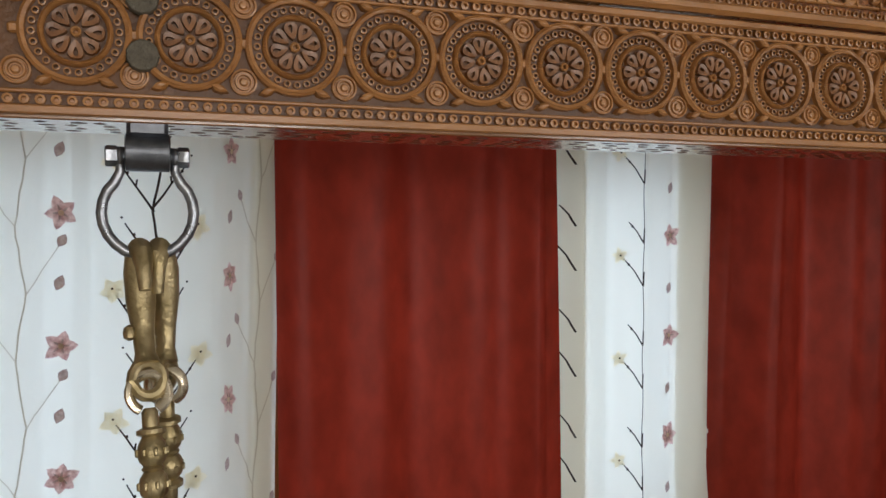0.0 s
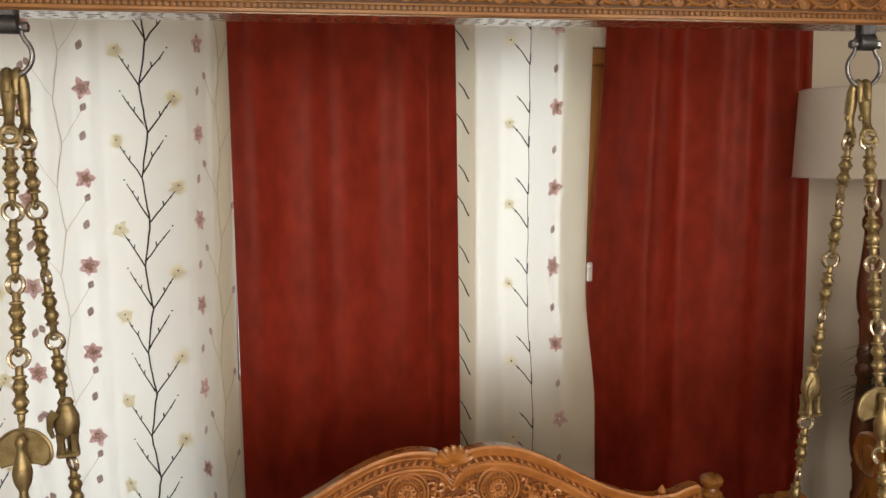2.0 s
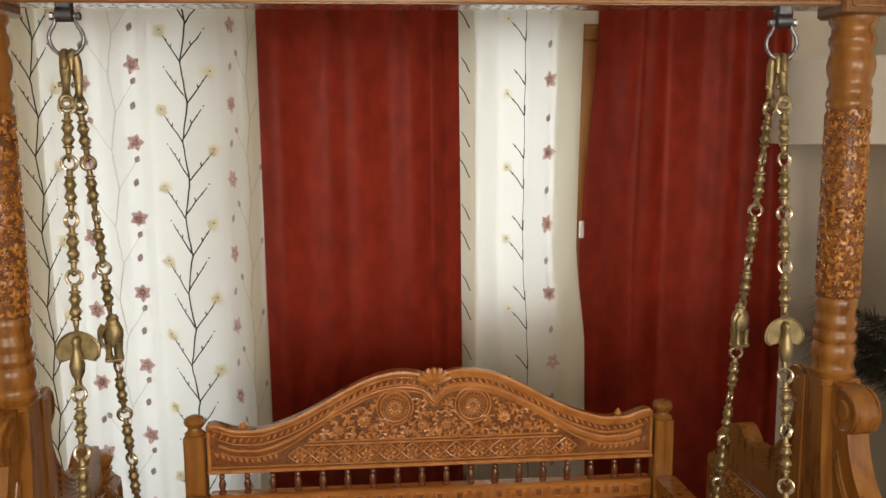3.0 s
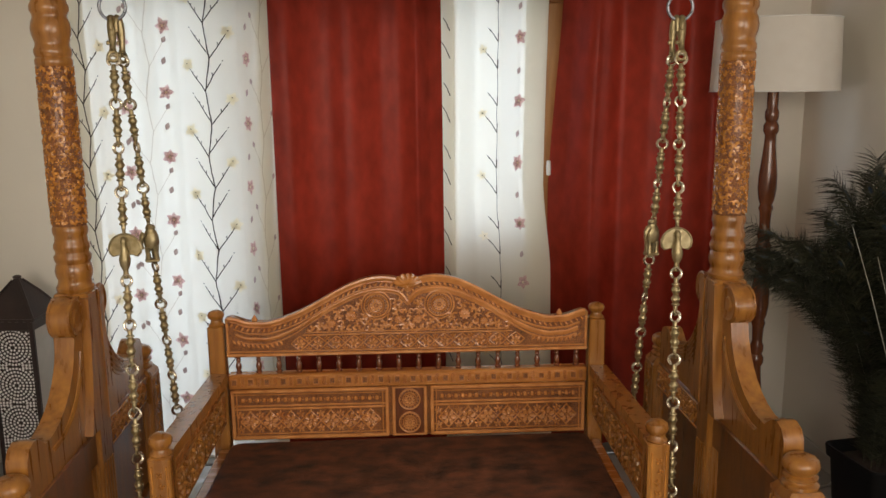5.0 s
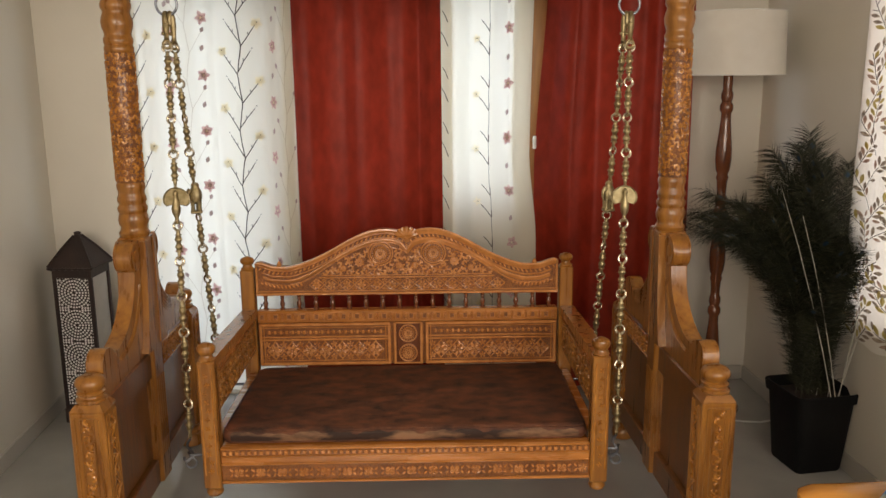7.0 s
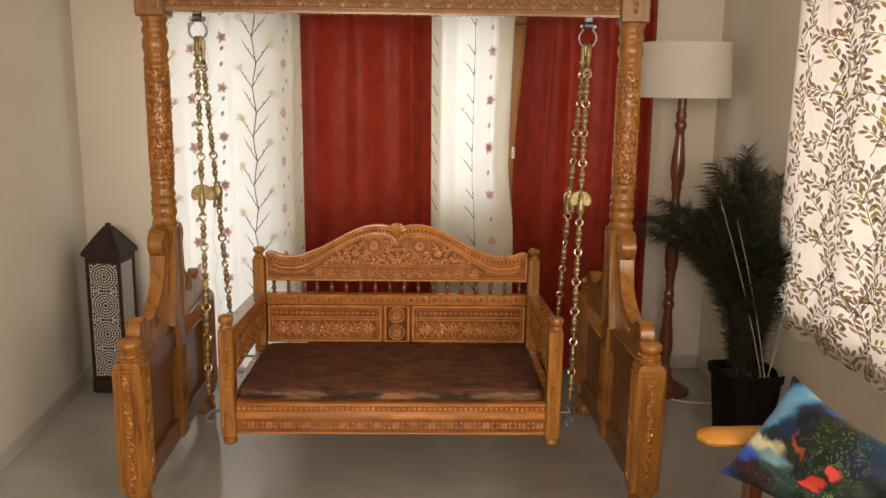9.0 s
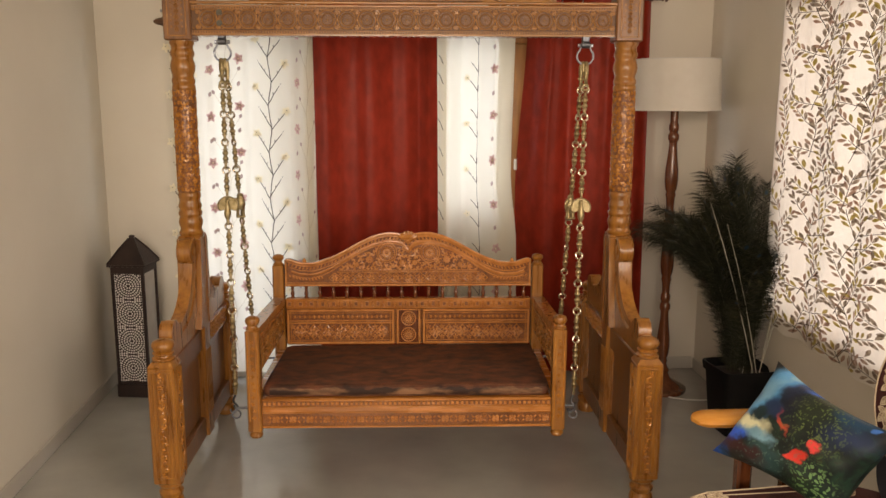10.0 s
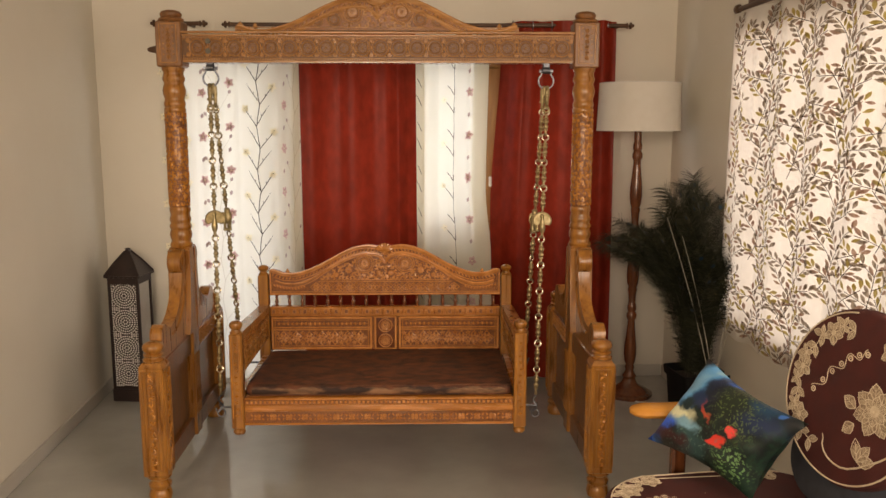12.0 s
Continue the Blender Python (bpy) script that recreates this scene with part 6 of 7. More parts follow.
while yy < LY1 / WIDE:
    z = LZ0 - 0.10 + (0.098 if col % 2 else 0.0)
    while z < LZ1:
        spray(yy + rng.uniform(-0.012, 0.012), z, radians(90 + (20 if col % 2 else -20) + rng.uniform(-8, 8)), 7, (2, 4, 5))
        z += 0.196
    yy += 0.097
    col += 1
# the doubled hem


def hem_fn(u, z):
    p = leaf_fn(u, z)
    return (p[0] - 0.0022, p[1], p[2])


part("hem", sheet(hem_fn, LY0 + 0.002, LY1 - 0.002, LZ0 - 0.001, LZ0 + 0.062, 260, 4), LEAF_CLOTH, leafy, "", lb, 0).data.shade_smooth()
for sh, mat, nm in zip(prints, (LEAF_A, LEAF_B, LEAF_C, TWIG), ("leaf_print", "leaf_print", "leaf_print", "stem_print")):
    tagged(part(nm, sh, mat, leafy, "", lb, 0), kind="stuff")
s = Shape()
s.lathe([(0.012, -1.45), (0.012, 0.93)], 12, Matrix.Translation((LX, 0, 2.075)) @ Matrix.Rotation(radians(-90), 4, "X"))
s.lathe([(0.012, 0), (0.022, 0.008), (0.024, 0.026), (0.014, 0.042), (0.001, 0.046)], 14, Matrix.Translation((LX, 0.93, 2.075)) @ Matrix.Rotation(radians(-90), 4, "X"))
solo("curtain_rod", s, ROD_WOOD, "dark wooden rod carrying the printed curtain", "curtain rod")
s = Shape()
s.box(2.47, 0.30, 2.105, 0.075, 1.2, 0.075, 0.004)
solo("curtain_pelmet", s, ROD_WOOD, "dark wooden batten above the printed curtain", "pelmet")

# ---- floor lamp ----
LAMP = (2.107, 1.487)
lamp = thing("floor_lamp", (*LAMP, 0), "turned dark-wood floor lamp with a cream drum shade", "lamp")
s = Shape()
s.lathe([(0.128, 0.0), (0.132, 0.008), (0.130, 0.020), (0.105, 0.028), (0.098, 0.040), (0.075, 0.052), (0.045, 0.072), (0.034, 0.10)], 36)
part("base", s, DARK_WOOD, lamp)
s = Shape()
prof = [(0.034, 0.098), (0.040, 0.115), (0.030, 0.13)]
for z0 in (0.13, 0.58, 1.03):
    for r, z in ((0.024, 0.02), (0.029, 0.035), (0.024, 0.05), (0.032, 0.07), (0.037, 0.11), (0.036, 0.16), (0.029, 0.22), (0.023, 0.28), (0.022, 0.31), (0.030, 0.325), (0.030, 0.345), (0.022, 0.36), (0.027, 0.375), (0.027, 0.395), (0.021, 0.41), (0.022, 0.44)):
        prof.append((r * 0.93, z0 + z))
prof.append((0.02, 1.54))
s.lathe(prof, 24)
part("pole", s, DARK_WOOD, lamp)
s = Shape()
R0, R1 = 0.216, 0.226
s.lathe([(R1, 1.500), (R0, 1.757), (R0 - 0.003, 1.757), (R1 - 0.003, 1.500), (R1, 1.500)], 56, None, False)
part("shade", s, SHADE, lamp)
s = Shape()
for z, r in ((1.502, R1), (1.755, R0)):
    s.tube([(r * math.cos(radians(a)), r * math.sin(radians(a)), z) for a in range(0, 360, 8)], 0.0024, 6, closed=True)
for a in (0, 120, 240):
    s.tube([(0, 0, 1.54), (R1 * math.cos(radians(a)), R1 * math.sin(radians(a)), 1.503)], 0.002, 5)
part("shade_wire", s, LATCH, lamp)
s = Shape()
s.lathe([(0.014, 1.53), (0.016, 1.57), (0.026, 1.60), (0.030, 1.63), (0.022, 1.655), (0.001, 1.662)], 16)
part("bulb", s, LATCH, lamp)
s = Shape()
s.tube([(2.09, 1.38, 0.004), (2.13, 1.345, 0.004), (2.20, 1.315, 0.004), (2.28, 1.305, 0.004), (2.36, 1.33, 0.004), (2.44, 1.42, 0.004)], 0.004, 7)
solo("cable", s, CABLE, "thin white lamp cable lying on the floor", "cable")

# ---- peacock feathers in a black pot ----
PX, PY = 2.305, 0.930
pot = thing("flower_pot", (PX, PY, 0), "tall tapered black plastic planter standing on the floor", "pot")
s = Shape()


def sq(z, h, r):
    pts = []
    for a, b, st in ((1, -1, -90), (1, 1, 0), (-1, 1, 90), (-1, -1, 180)):
        for q in range(4):
            t = radians(st + q * 30)
            pts.append((a * (h - r) + r * math.cos(t), b * (h - r) + r * math.sin(t), z))
    return pts


s.loft([sq(0.0, 0.092, 0.02), sq(0.01, 0.096, 0.022), sq(0.28, 0.118, 0.03), sq(0.282, 0.127, 0.03), sq(0.318, 0.131, 0.03), sq(0.322, 0.128, 0.028), sq(0.320, 0.120, 0.026), sq(0.28, 0.114, 0.025)])
part("planter", s, PLASTIC, pot, "", Matrix.Rotation(0.16, 4, "Z"))
s = Shape()
s.loft([sq(0.282, 0.112, 0.025), sq(0.288, 0.09, 0.025), sq(0.292, 0.05, 0.02)])
part("soil", s, SOIL, pot, "", Matrix.Rotation(0.16, 4, "Z"))


def feather_shapes(length, droop, seed, bare=0.06):
    """Quill, barbs, bronze barbs and eye of one feather that rises along z and leans over to +x."""
    rng_ = random.Random(seed)
    quill, barb, bronze, eye = Shape(), Shape(), Shape(), Shape()

    def at(t):
        return Vector((droop * length * (0.10 * t + 0.90 * t ** 4), 0.02 * math.sin(3 * t + seed), length * (t - 0.20 * droop * t ** 3)))
    quill.tube([at(i / 12) for i in range(13)], [0.0016 * (1 - 0.75 * i / 12) for i in range(13)], 5)
    for i in range(420):
        t = bare + (1 - bare) * i / 419
        if t < 0.35 and rng_.random() < 0.3:
            continue
        p, d = at(t), (at(min(1.0, t + 0.02)) - at(t - 0.02)).normalized()
        side_ = Vector((0, 1, 0)).cross(d).normalized()
        for sg in (-1, 1):
            ln = (0.075 + 0.060 * t) * rng_.uniform(0.7, 1.2) * (1.0 if t < 0.93 else 0.7)
            spin = rng_.uniform(-0.9, 0.9)
            out = (Vector((0, 1, 0)) * math.cos(spin) + side_ * math.sin(spin)) * sg
            mid = p + (out * 0.62 + d * 0.5) * ln * 0.5
            end = p + (out * 0.75 + d * 0.75 + Vector((0, 0, -0.30))) * ln * 0.9
            w = d * rng_.uniform(0.0006, 0.0013)
            (bronze if rng_.random() < 0.3 else barb).add([p - w, p + w, mid + w, end, mid - w], [(0, 1, 2, 4), (4, 2, 3)])
    p, d = at(0.95), (at(1.0) - at(0.9)).normalized()
    up = Vector((1, 0, 0)).cross(d).normalized()
    for r, off in ((0.017, -0.002), (0.009, -0.004)):
        ring = [p + d * (r * 1.3 * math.cos(q)) + up * (r * math.sin(q)) + Vector((0, 0, 0)) for q in [2 * math.pi * j / 12 for j in range(12)]]
        n_ = d.cross(up)
        (bronze if r > 0.01 else eye).loft([[v + n_ * off for v in ring], [v - n_ * off for v in ring]])
    return quill, barb, bronze, eye


plume = thing("feather_bunch", (PX, PY, 0.29), "loose bunch of dark peacock feathers in the black planter", "feathers")
kinds = []
for i, (ln, dr) in enumerate(((0.98, 0.08), (0.92, 0.40), (0.96, 0.20), (0.90, 0.16), (0.80, 0.10), (0.56, 0.20), (0.44, 0.26))):
    q, b1, b2, e = feather_shapes(ln, dr, 40 + i, 0.66 if i == 3 else 0.03)
    joined = Shape()
    joined.join(q)
    joined.join(b1).join(b2).join(e)
    me = joined.mesh("feather", [QUILL if i == 3 else BARB_G, BARB, BARB_G, EYE_B], 0)
    idx = [0] * len(q.f) + [1] * len(b1.f) + [2] * len(b2.f) + [3] * len(e.f)
    if len(me.polygons) == len(idx):
        me.polygons.foreach_set("material_index", idx)
    kinds.append(me)
rng = random.Random(77)
# an upright clump over the pot, and a looser one that leans out towards the lamp
aims = [(rng.uniform(60, 200), rng.uniform(0, 5), rng.uniform(0.90, 1.04), (0, 2, 0, 4)[i % 4]) for i in range(18)]
aims += [(150 + rng.uniform(-40, 40), rng.uniform(1, 11), rng.uniform(0.80, 1.0), (1, 2, 0, 4)[i % 4]) for i in range(25)]
aims += [(150 + rng.uniform(-22, 22), rng.uniform(8, 15), rng.uniform(0.78, 0.92), 1) for i in range(11)]
aims += [((168, 12, 175, 350, 20)[i] + rng.uniform(-10, 10), (13, 9, 8, 12, 5)[i], rng.uniform(0.80, 0.95), 3) for i in range(5)]
for az, tilt, size, kind in aims:
    m = Matrix.Translation((rng.uniform(-0.05, 0.05), rng.uniform(-0.05, 0.05), 0)) @ Matrix.Rotation(radians(az), 4, "Z") @ Matrix.Rotation(radians(tilt), 4, "Y") @ Matrix.Rotation(rng.uniform(-0.5, 0.5), 4, "Z") @ Matrix.Scale(size, 4)
    place("feather", kinds[kind], plume, m)
# shorter feathers fill the bunch down to the rim
for i in range(20):
    m = Matrix.Translation((rng.uniform(-0.05, 0.03), rng.uniform(-0.05, 0.05), rng.uniform(0, 0.06))) @ Matrix.Rotation(radians(rng.uniform(0, 360)), 4, "Z") @ Matrix.Rotation(radians(rng.uniform(1, 8)), 4, "Y") @ Matrix.Scale(rng.uniform(0.8, 1.15), 4)
    place("feather", kinds[5 + i % 2], plume, m)
for az, tilt, ln, ox, oy in ((170, 13, 0.84, 0.03, -0.11), (174, 10, 0.74, 0.04, -0.12), (352, 11, 0.86, 0.05, -0.10), (345, 5, 0.66, 0.05, -0.11)):
    s = Shape()
    m = Matrix.Rotation(radians(az), 4, "Z") @ Matrix.Rotation(radians(tilt), 4, "Y")
    s.tube([m @ Vector((0.05 * t * t, 0, ln * t)) + Vector((ox, oy, 0)) for t in (0, 0.25, 0.5, 0.75, 1)], [0.0017, 0.0016, 0.0014, 0.0011, 0.0007], 6)
    part("bare_quill", s, QUILL, plume)

# ---- pierced lantern ----
lan = thing("lantern", (-0.706, 1.505, 0), "dark brown floor lantern with white pierced panels and a pyramid roof", "lantern")
LM = Matrix.Rotation(radians(-5), 4, "Z")
H = 0.087
for sx in (-1, 1):
    for sy in (-1, 1):
        s = Shape()
        s.box(sx * (H - 0.008), sy * (H - 0.008), 0.35, 0.017, 0.017, 0.70, 0.003)
        part("post", s, LANTERN_WOOD, lan, "", LM)
for z, hh, h in ((0.035, 0.07, H + 0.004), (0.685, 0.04, H), (0.708, 0.012, H + 0.014)):
    s = Shape()
    s.box(0, 0, z, 2 * h, 2 * h, hh, 0.004)
    part("rail", s, LANTERN_WOOD, lan, "", LM)
s = Shape()
hh = H + 0.010
s.loft([[(-hh, -hh, 0.714), (hh, -hh, 0.714), (hh, hh, 0.714), (-hh, hh, 0.714)], [(-hh * 0.55, -hh * 0.55, 0.782), (hh * 0.55, -hh * 0.55, 0.782), (hh * 0.55, hh * 0.55, 0.782), (-hh * 0.55, hh * 0.55, 0.782)], [(-0.012, -0.012, 0.838), (0.012, -0.012, 0.838), (0.012, 0.012, 0.838), (-0.012, 0.012, 0.838)], [(-0.008, -0.008, 0.848), (0.008, -0.008, 0.848), (0.008, 0.008, 0.848), (-0.008, 0.008, 0.848)]])
for sx, sy in ((-1, -1), (1, -1), (1, 1), (-1, 1)):
    s.tube([(sx * hh, sy * hh, 0.716), (sx * hh * 0.55, sy * hh * 0.55, 0.785), (sx * 0.012, sy * 0.012, 0.840)], 0.005, 6)
part("roof", s, LANTERN_WOOD, lan, "", LM)
for k in range(4):
    s = Shape()
    for j in range(7):
        u = (j - 3) * 0.027
        s.prism([(u + 0.0130 * math.cos(radians(a)), 0.714 - 0.013 * math.sin(radians(a))) for a in range(180, -1, -30)], 0, 0.004)
    part("eave_trim", s, LANTERN_WOOD, lan, "scalloped eave", LM @ Matrix.Rotation(radians(90 * k), 4, "Z") @ Matrix.Translation((0, -hh - 0.0045, 0)))
s = Shape()
s.lathe([(0.010, 0.845), (0.015, 0.848), (0.015, 0.853), (0.009, 0.856), (0.001, 0.857)], 12, LM)
part("knob", s, LANTERN_WOOD, lan)
# The right side's panel is paler than the other three.
SIDE_PANE = material("pale_lantern_pane", (0.36, 0.335, 0.30), 0.3, 0, (0.44, 0.41, 0.37), 12)
panel = Shape()
panel.box(0, -H + 0.012, 0.37, 2 * H - 0.030, 0.006, 0.60, 0.001)
dots = Shape()
for k in range(4):
    cz = 0.086 + 0.0735 + k * 0.147
    for r, n in ((0.012, 6), (0.0255, 13), (0.039, 20), (0.0525, 27), (0.066, 34)):
        for j in range(n):
            a = 2 * math.pi * j / n
            dots.box(0, 0, 0, 0.0078, 0.003, 0.0080, 0.0010, Matrix.Translation((r * math.cos(a), -H + 0.008, cz + r * math.sin(a))) @ Matrix.Rotation(-a, 4, "Y"))
    for sx in (-1, 1):
        for j in range(11):
            for q in range(6):
                x, z = sx * (0.006 + q * 0.0125), cz - 0.068 + j * 0.0136
                if math.hypot(x, z - cz) > 0.0735 and abs(x) < 0.070:
                    dots.box(0, 0, 0, 0.0074, 0.003, 0.0096, 0.0008, Matrix.Translation((x, -H + 0.008, z)) @ Matrix.Rotation(0.8 * math.sin(19 * j + 7 * q), 4, "Y"))
for k in range(4):
    q = LM @ Matrix.Rotation(radians(90 * k), 4, "Z")
    part("pierced_panel", panel, SIDE_PANE if k == 1 else LANTERN_WOOD, lan, "plain pale side panel" if k == 1 else "", q)
    if k == 0:
        tagged(part("inlay", dots, PEARL, lan, "white inlay in rings of small dots", q @ Matrix.Diagonal((1.02, 1, 1, 1)), 0), kind="stuff")

# ---- armchair with its cushions ----
CX0, CX1, CY0, CY1 = 1.47, 2.20, -1.30, -0.50
chair = thing("armchair", ((CX0 + CX1) / 2, (CY0 + CY1) / 2, 0), "orange-varnished wooden armchair with a maroon floral cover", "armchair")
CM = Matrix.Translation((-(CX0 + CX1) / 2, -(CY0 + CY1) / 2, 0))
for y in (CY1 + 0.045, CY0 - 0.125):
    s = Shape()
    rings = []
    for t, w, zc in ((0.0, 0.012, 0.0), (0.012, 0.038, 0.0), (0.04, 0.050, 0.0), (0.10, 0.052, 0.0), (0.20, 0.048, 0.004), (0.30, 0.040, 0.006), (0.33, 0.036, 0.006)):
        x = 1.615 + t
        rings.append([(x, y + w * math.cos(q), 0.612 + zc + 0.022 * math.sin(q) * min(1, 0.4 + t * 20)) for q in [2 * math.pi * j / 14 for j in range(14)]])
    s.loft(rings)
    part("armrest", s, ARM_WOOD, chair, "", CM)
    for x in (1.78, 1.92):
        s = Shape()
        s.box(x, y, 0.295, 0.045, 0.045, 0.59, 0.008)
        part("leg", s, DARK_WOOD, chair, "dark-stained leg", CM)
    s = Shape()
    s.box(1.98, y, 0.30, 0.36, 0.03, 0.07, 0.005)
    part("side_rail", s, DARK_WOOD, chair, "", CM)
s = pillow_box((CX0 + CX1) / 2 + 0.08, (CY0 + CY1) / 2, 0.31, CX1 - CX0 - 0.12, CY1 - CY0, 0.12)
part("seat_base", s, GREY_FABRIC, chair, "dark blue-grey fabric", CM, 60)

# the back leans ten degrees and is turned a little towards the room
BACK_N = Vector((-math.cos(radians(15)) * math.cos(radians(10)), -math.sin(radians(15)) * math.cos(radians(10)), math.sin(radians(10))))
BACK_R = Vector((math.sin(radians(15)), -math.cos(radians(15)), 0))
BACK_AXES = Matrix((BACK_R, BACK_N.cross(BACK_R), BACK_N)).transposed().to_4x4()


def rounded(w, d, r, n=10):
    pts = []
    for a, b, st in ((1, -1, -90), (1, 1, 0), (-1, 1, 90), (-1, -1, 180)):
        for q in range(n + 1):
            t = radians(st + q * 90 / n)
            pts.append((a * (w / 2 - r) + r * math.cos(t), b * (d / 2 - r) + r * math.sin(t)))
    return pts


s = Shape()
s.loft([[(x * k, y * k - 0.09, z) for x, y in rounded(0.50, 0.52, 0.12)] for k, z in ((0.9, 0), (1, 0.015), (1, 0.06), (0.95, 0.075))])
part("back_base", s, GREY_FABRIC, chair, "dark blue-grey fabric", CM @ Matrix.Translation(Vector((2.069, -0.949, 0.825)) - BACK_N * 0.15) @ BACK_AXES, 60)


def motif_leaf(fill, line, x, y, a, ln, wd, z):
    """A woven leaf: a toned blade with a pale outline, midrib and veins."""
    pts = petal(x, y, a, ln, wd)
    fill.loft([[(u, v, z) for u, v in pts], [(x + (u - x) * 0.9, y + (v - y) * 0.9, z + 0.0012) for u, v in pts]])
    line.tube([(u, v, z + 0.0010) for u, v in pts], 0.0013, 4, closed=True)
    ca, sa = math.cos(a), math.sin(a)
    line.tube([(x, y, z + 0.0014), (x + ln * 0.85 * ca, y + ln * 0.85 * sa, z + 0.0014)], 0.0009, 4)
    for q in (0.3, 0.5, 0.68):
        for sg in (-1, 1):
            bx, by = x + ln * q * ca, y + ln * q * sa
            b = a + sg * 0.75
            line.tube([(bx, by, z + 0.0014), (bx + wd * 0.36 * math.cos(b), by + wd * 0.36 * math.sin(b), z + 0.0014)], 0.0007, 4)


def motif_flower(fill, line, x, y, r, n, z, turn=0.0):
    for j in range(n):
        a = 2 * math.pi * j / n + turn
        motif_leaf(fill, line, x + 0.12 * r * math.cos(a), y + 0.12 * r * math.sin(a), a, r * 0.9, r * 0.74, z + 0.0003 * (j % 2))
    line.lathe([(r * 0.26, 0), (r * 0.22, 0.003), (r * 0.12, 0.003), (r * 0.08, 0.001)], 10, Matrix.Translation((x, y, z)))


def dotted_vine(fill, line, pts, z):
    """Ringed dots along a way, with a thin line that winds between them."""
    for x, y in pts:
        line.lathe([(0.0088, 0), (0.0080, 0.002), (0.0058, 0.002), (0.0050, 0.0003)], 12, Matrix.Translation((x, y, z)), caps=False)
        line.lathe([(0.0024, 0), (0.0018, 0.002)], 8, Matrix.Translation((x, y, z)))
    way = []
    for i in range((len(pts) - 1) * 10 + 1):
        k, t = min(len(pts) - 2, i // 10), i / 10 - min(len(pts) - 2, i // 10)
        (x0, y0), (x1, y1) = pts[k], pts[k + 1]
        d = Vector((x1 - x0, y1 - y0)).normalized()
        w = 0.013 * math.cos(math.pi * (k + t))
        way.append((x0 + (x1 - x0) * t - d.y * w, y0 + (y1 - y0) * t + d.x * w, z + 0.0006))
    line.tube(way, 0.0013, 5)


def covered_cushion(name, w, d, r, thick, m, first, last):
    """A maroon pad in its own x and y with piping; a woven border runs along its rim from one share of the rim to another."""
    c = part(name, Shape().loft([[(x * k, y * k, z) for x, y in rounded(w, d, r)] for k, z in ((0.94, 0.0), (0.985, 0.012), (1.0, thick * 0.5), (0.99, thick - 0.014), (0.965, thick - 0.004), (0.92, thick), (0.5, thick + 0.004))]), MAROON, chair, "maroon woven cover with cream flowers", CM @ m, 60)
    edge = rounded(w, d, r, 30)
    tot = len(edge)
    i0, i1 = int(first * tot), int(last * tot)
    fill, line = Shape(), Shape()
    s = Shape()
    s.tube([(x * 0.945, y * 0.945, thick - 0.0005) for x, y in (edge + edge)[i0:int(last * tot + 0.3 * tot)]], 0.0024, 6)
    part("piping", s, CREAM_THREAD, c)
    z = thick + 0.0016
    k_in = 1 - 0.062 / (w / 2)
    step = 4 if w < 0.6 else 3
    stem = []
    for n, i in enumerate(range(i0, i1, step)):
        x, y = (edge + edge)[i]
        tx, ty = (edge + edge)[i + 1]
        a = math.atan2(ty - y, tx - x)
        x, y = x * (k_in + 0.05 * (n % 2)), y * (k_in + 0.05 * (n % 2))
        stem.append((x, y, z))
        if n % 4 == 2:
            motif_flower(fill, line, x, y, 0.034, 5, z + 0.0008, a)
        else:
            for sg in (-1, 1):
                motif_leaf(fill, line, x, y, a + sg * 0.85, 0.036, 0.020, z)
                if n % 2:
                    motif_leaf(fill, line, x, y, a + 3.14 - sg * 0.95, 0.026, 0.015, z)
    line.tube(stem, 0.0016, 5)
    return c, fill, line, z


tilt = Matrix.Translation(Vector((2.069, -0.949, 0.825)) - BACK_N * 0.075) @ BACK_AXES
c, fill, line, z = covered_cushion("back_cushion", 0.485, 0.485, 0.2425, 0.075, tilt, 0.52, 0.92)
dotted_vine(fill, line, [(-0.118 + 0.0265 * k, -0.012 + 0.142 * math.sin(k / 6 * 1.45)) for k in range(7)], z + 0.002)
motif_flower(fill, line, 0.104, -0.004, 0.070, 7, z + 0.002)
motif_flower(fill, line, 0.104, -0.004, 0.040, 6, z + 0.0032, 0.5)
motif_leaf(fill, line, 0.040, -0.016, 2.7, 0.048, 0.036, z + 0.002)
motif_leaf(fill, line, 0.046, -0.058, 3.9, 0.044, 0.034, z + 0.002)
motif_flower(fill, line, 0.112, 0.150, 0.032, 5, z + 0.001)
for a in (0.25, 1.0, 1.9):
    motif_leaf(fill, line, 0.080, -0.146, a, 0.058, 0.034, z + 0.001)
line.tube([(-0.052, -0.118, z), (-0.046, -0.130, z), (-0.046, -0.146, z), (-0.036, -0.162, z), (-0.018, -0.175, z), (0.004, -0.182, z), (0.030, -0.184, z), (0.055, -0.178, z), (0.085, -0.163, z), (0.115, -0.143, z), (0.145, -0.122, z), (0.17, -0.10, z)], 0.0028, 6)
tagged(part("woven_motif", fill, TAUPE_THREAD, c, "", None, 0), kind="stuff")
tagged(part("motif_outline", line, CREAM_THREAD, c, "", None, 0), kind="stuff")
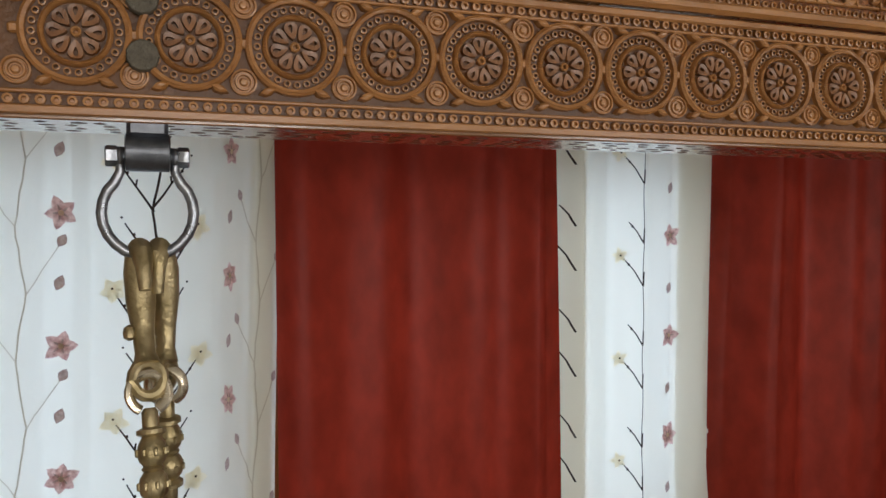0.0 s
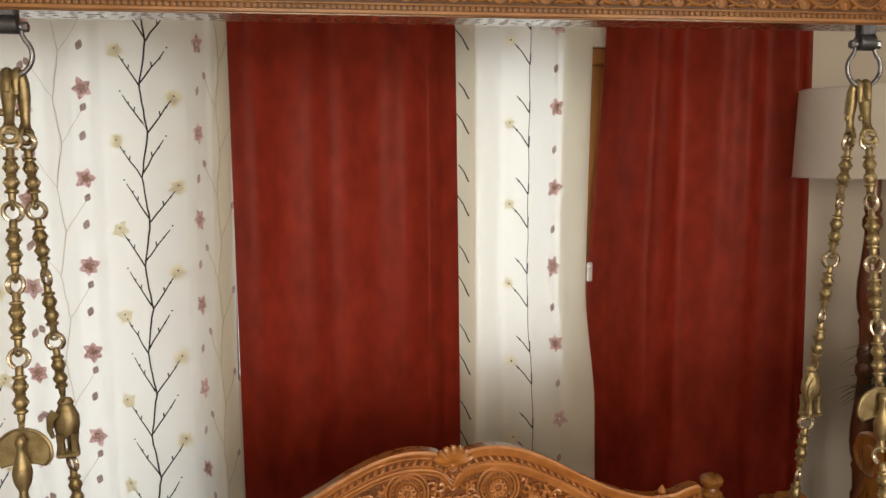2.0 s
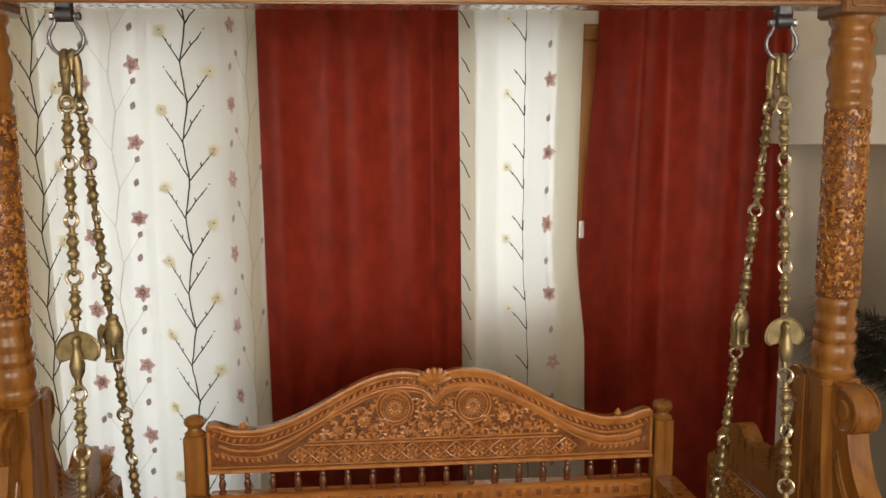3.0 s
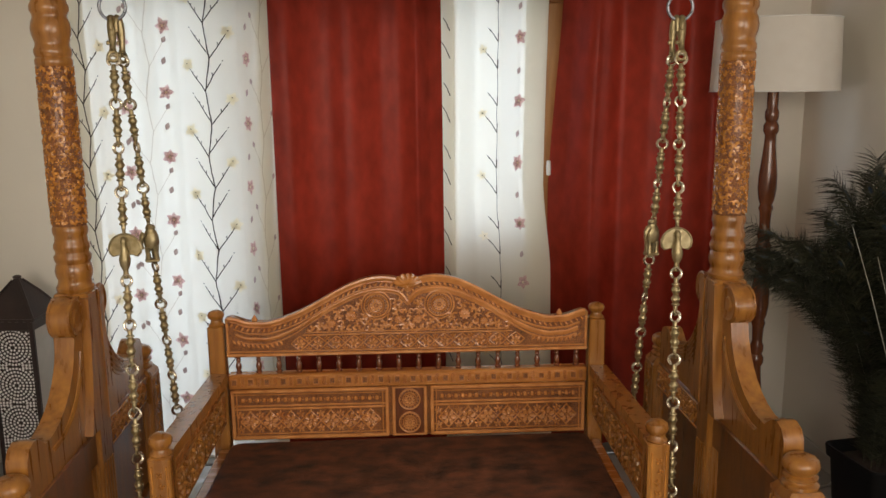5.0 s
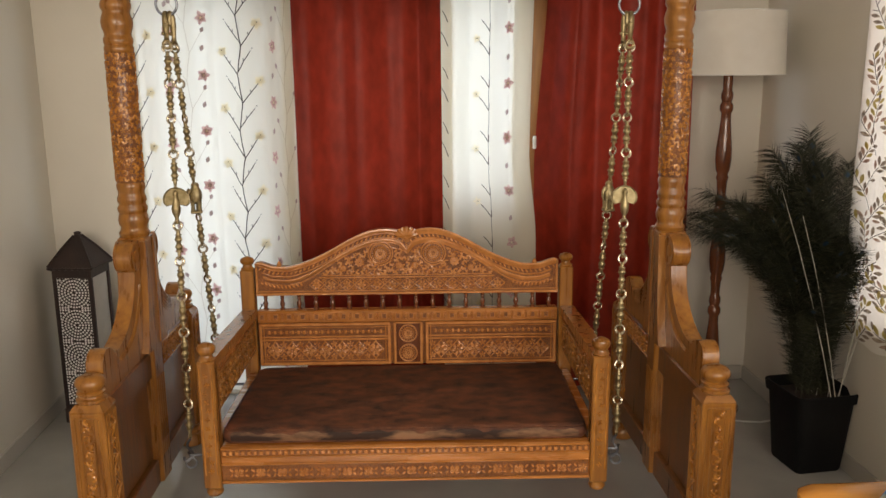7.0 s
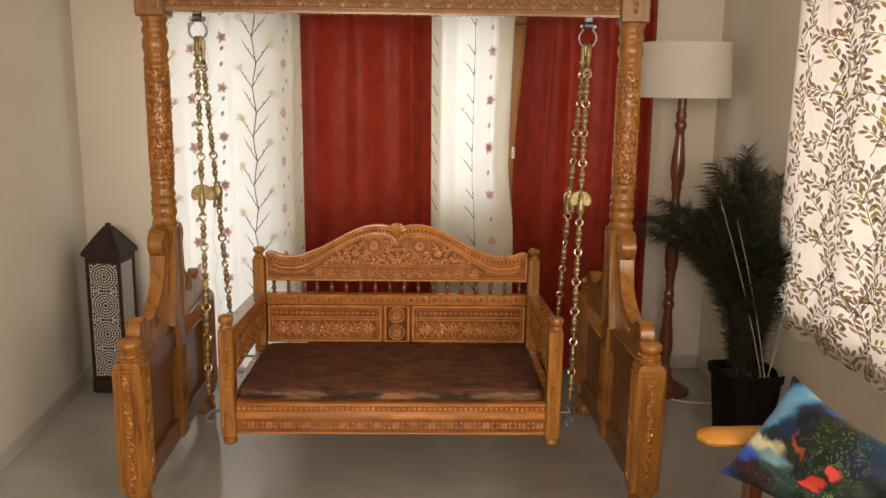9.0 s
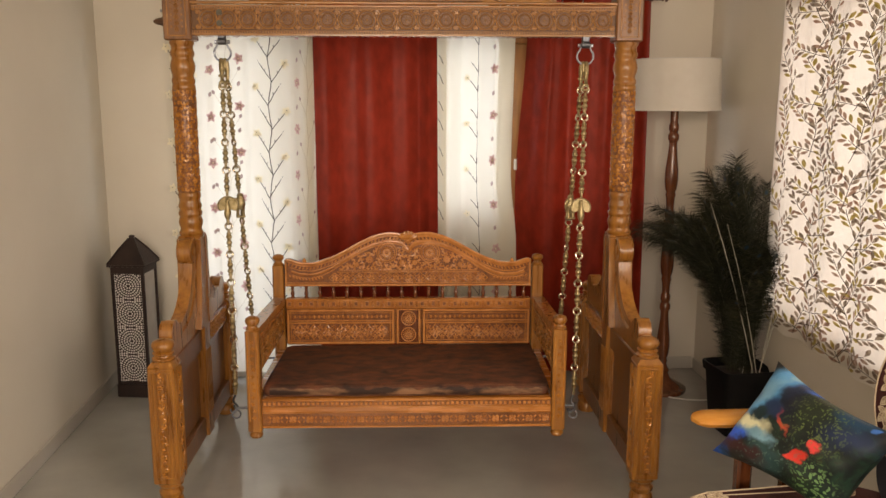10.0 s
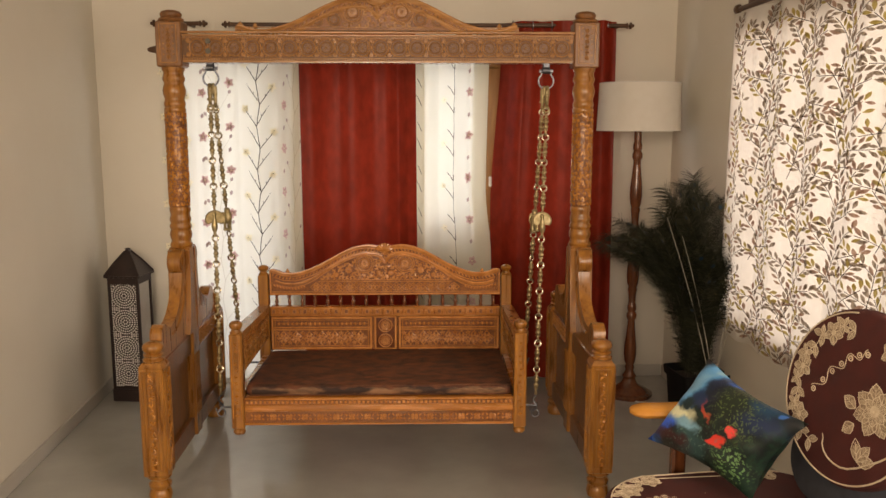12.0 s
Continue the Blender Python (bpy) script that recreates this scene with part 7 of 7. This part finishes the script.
c, fill, line, z = covered_cushion("seat_cushion", 0.72, 0.74, 0.20, 0.075, Matrix.Translation((1.850, -0.925, 0.375)) @ Matrix.Rotation(radians(8), 4, "Z"), 0.40, 0.80)
dotted_vine(fill, line, [(-0.225 + 0.026 * k, 0.185 + 0.014 * math.sin(k)) for k in range(8)], z)
dotted_vine(fill, line, [(-0.235, 0.15 - 0.03 * k) for k in range(7)], z)
tagged(part("woven_motif", fill, TAUPE_THREAD, c, "", None, 0), kind="stuff")
tagged(part("motif_outline", line, CREAM_THREAD, c, "", None, 0), kind="stuff")

# the throw cushion stands on one corner, slumped between the seat and the back
CL, CT, CR, CB = Vector((1.655, -0.534, 0.545)), Vector((1.871, -0.440, 0.785)), Vector((1.985, -0.925, 0.742)), Vector((1.879, -0.832, 0.475))
mid = (CL + CT + CR + CB) / 4
e1 = (CR - CL).normalized()
e2 = ((CT - CB) - e1 * (CT - CB).dot(e1)).normalized()
e3 = e1.cross(e2)
frame_m = Matrix.Translation(mid) @ Matrix((e1, e2, e3)).transposed().to_4x4()
flat = [frame_m.inverted() @ p for p in (CL, CT, CR, CB)]
s = Shape()
N = 26
verts, faces = [], []
for sg in (1, -1):
    for j in range(N + 1):
        for i in range(N + 1):
            u, v = i / N, j / N
            p = flat[3] * (1 - u) * (1 - v) + flat[2] * u * (1 - v) + flat[0] * (1 - u) * v + flat[1] * u * v
            a, b = 2 * u - 1, 2 * v - 1
            pull = 1 - 0.15 * ((1 - b * b) * abs(a) ** 3 + (1 - a * a) * abs(b) ** 3)
            crease = 0.006 * math.sin(9 * a + 5 * b) * math.sin(7 * b - 3 * a)
            verts.append((p.x * pull, p.y * pull, p.z + sg * (0.074 + crease) * ((1 - a * a) * (1 - b * b)) ** 0.42))
k = (N + 1) ** 2
for j in range(N):
    for i in range(N):
        a = j * (N + 1) + i
        faces.append((a, a + 1, a + N + 2, a + N + 1))
        faces.append((k + a, k + a + N + 1, k + a + N + 2, k + a + 1))
s.add(verts, faces)
tc = solo("throw_cushion", s, CUSHION_PRINT, "square throw cushion printed in blue, green and red", "cushion", smooth=80, m=frame_m)
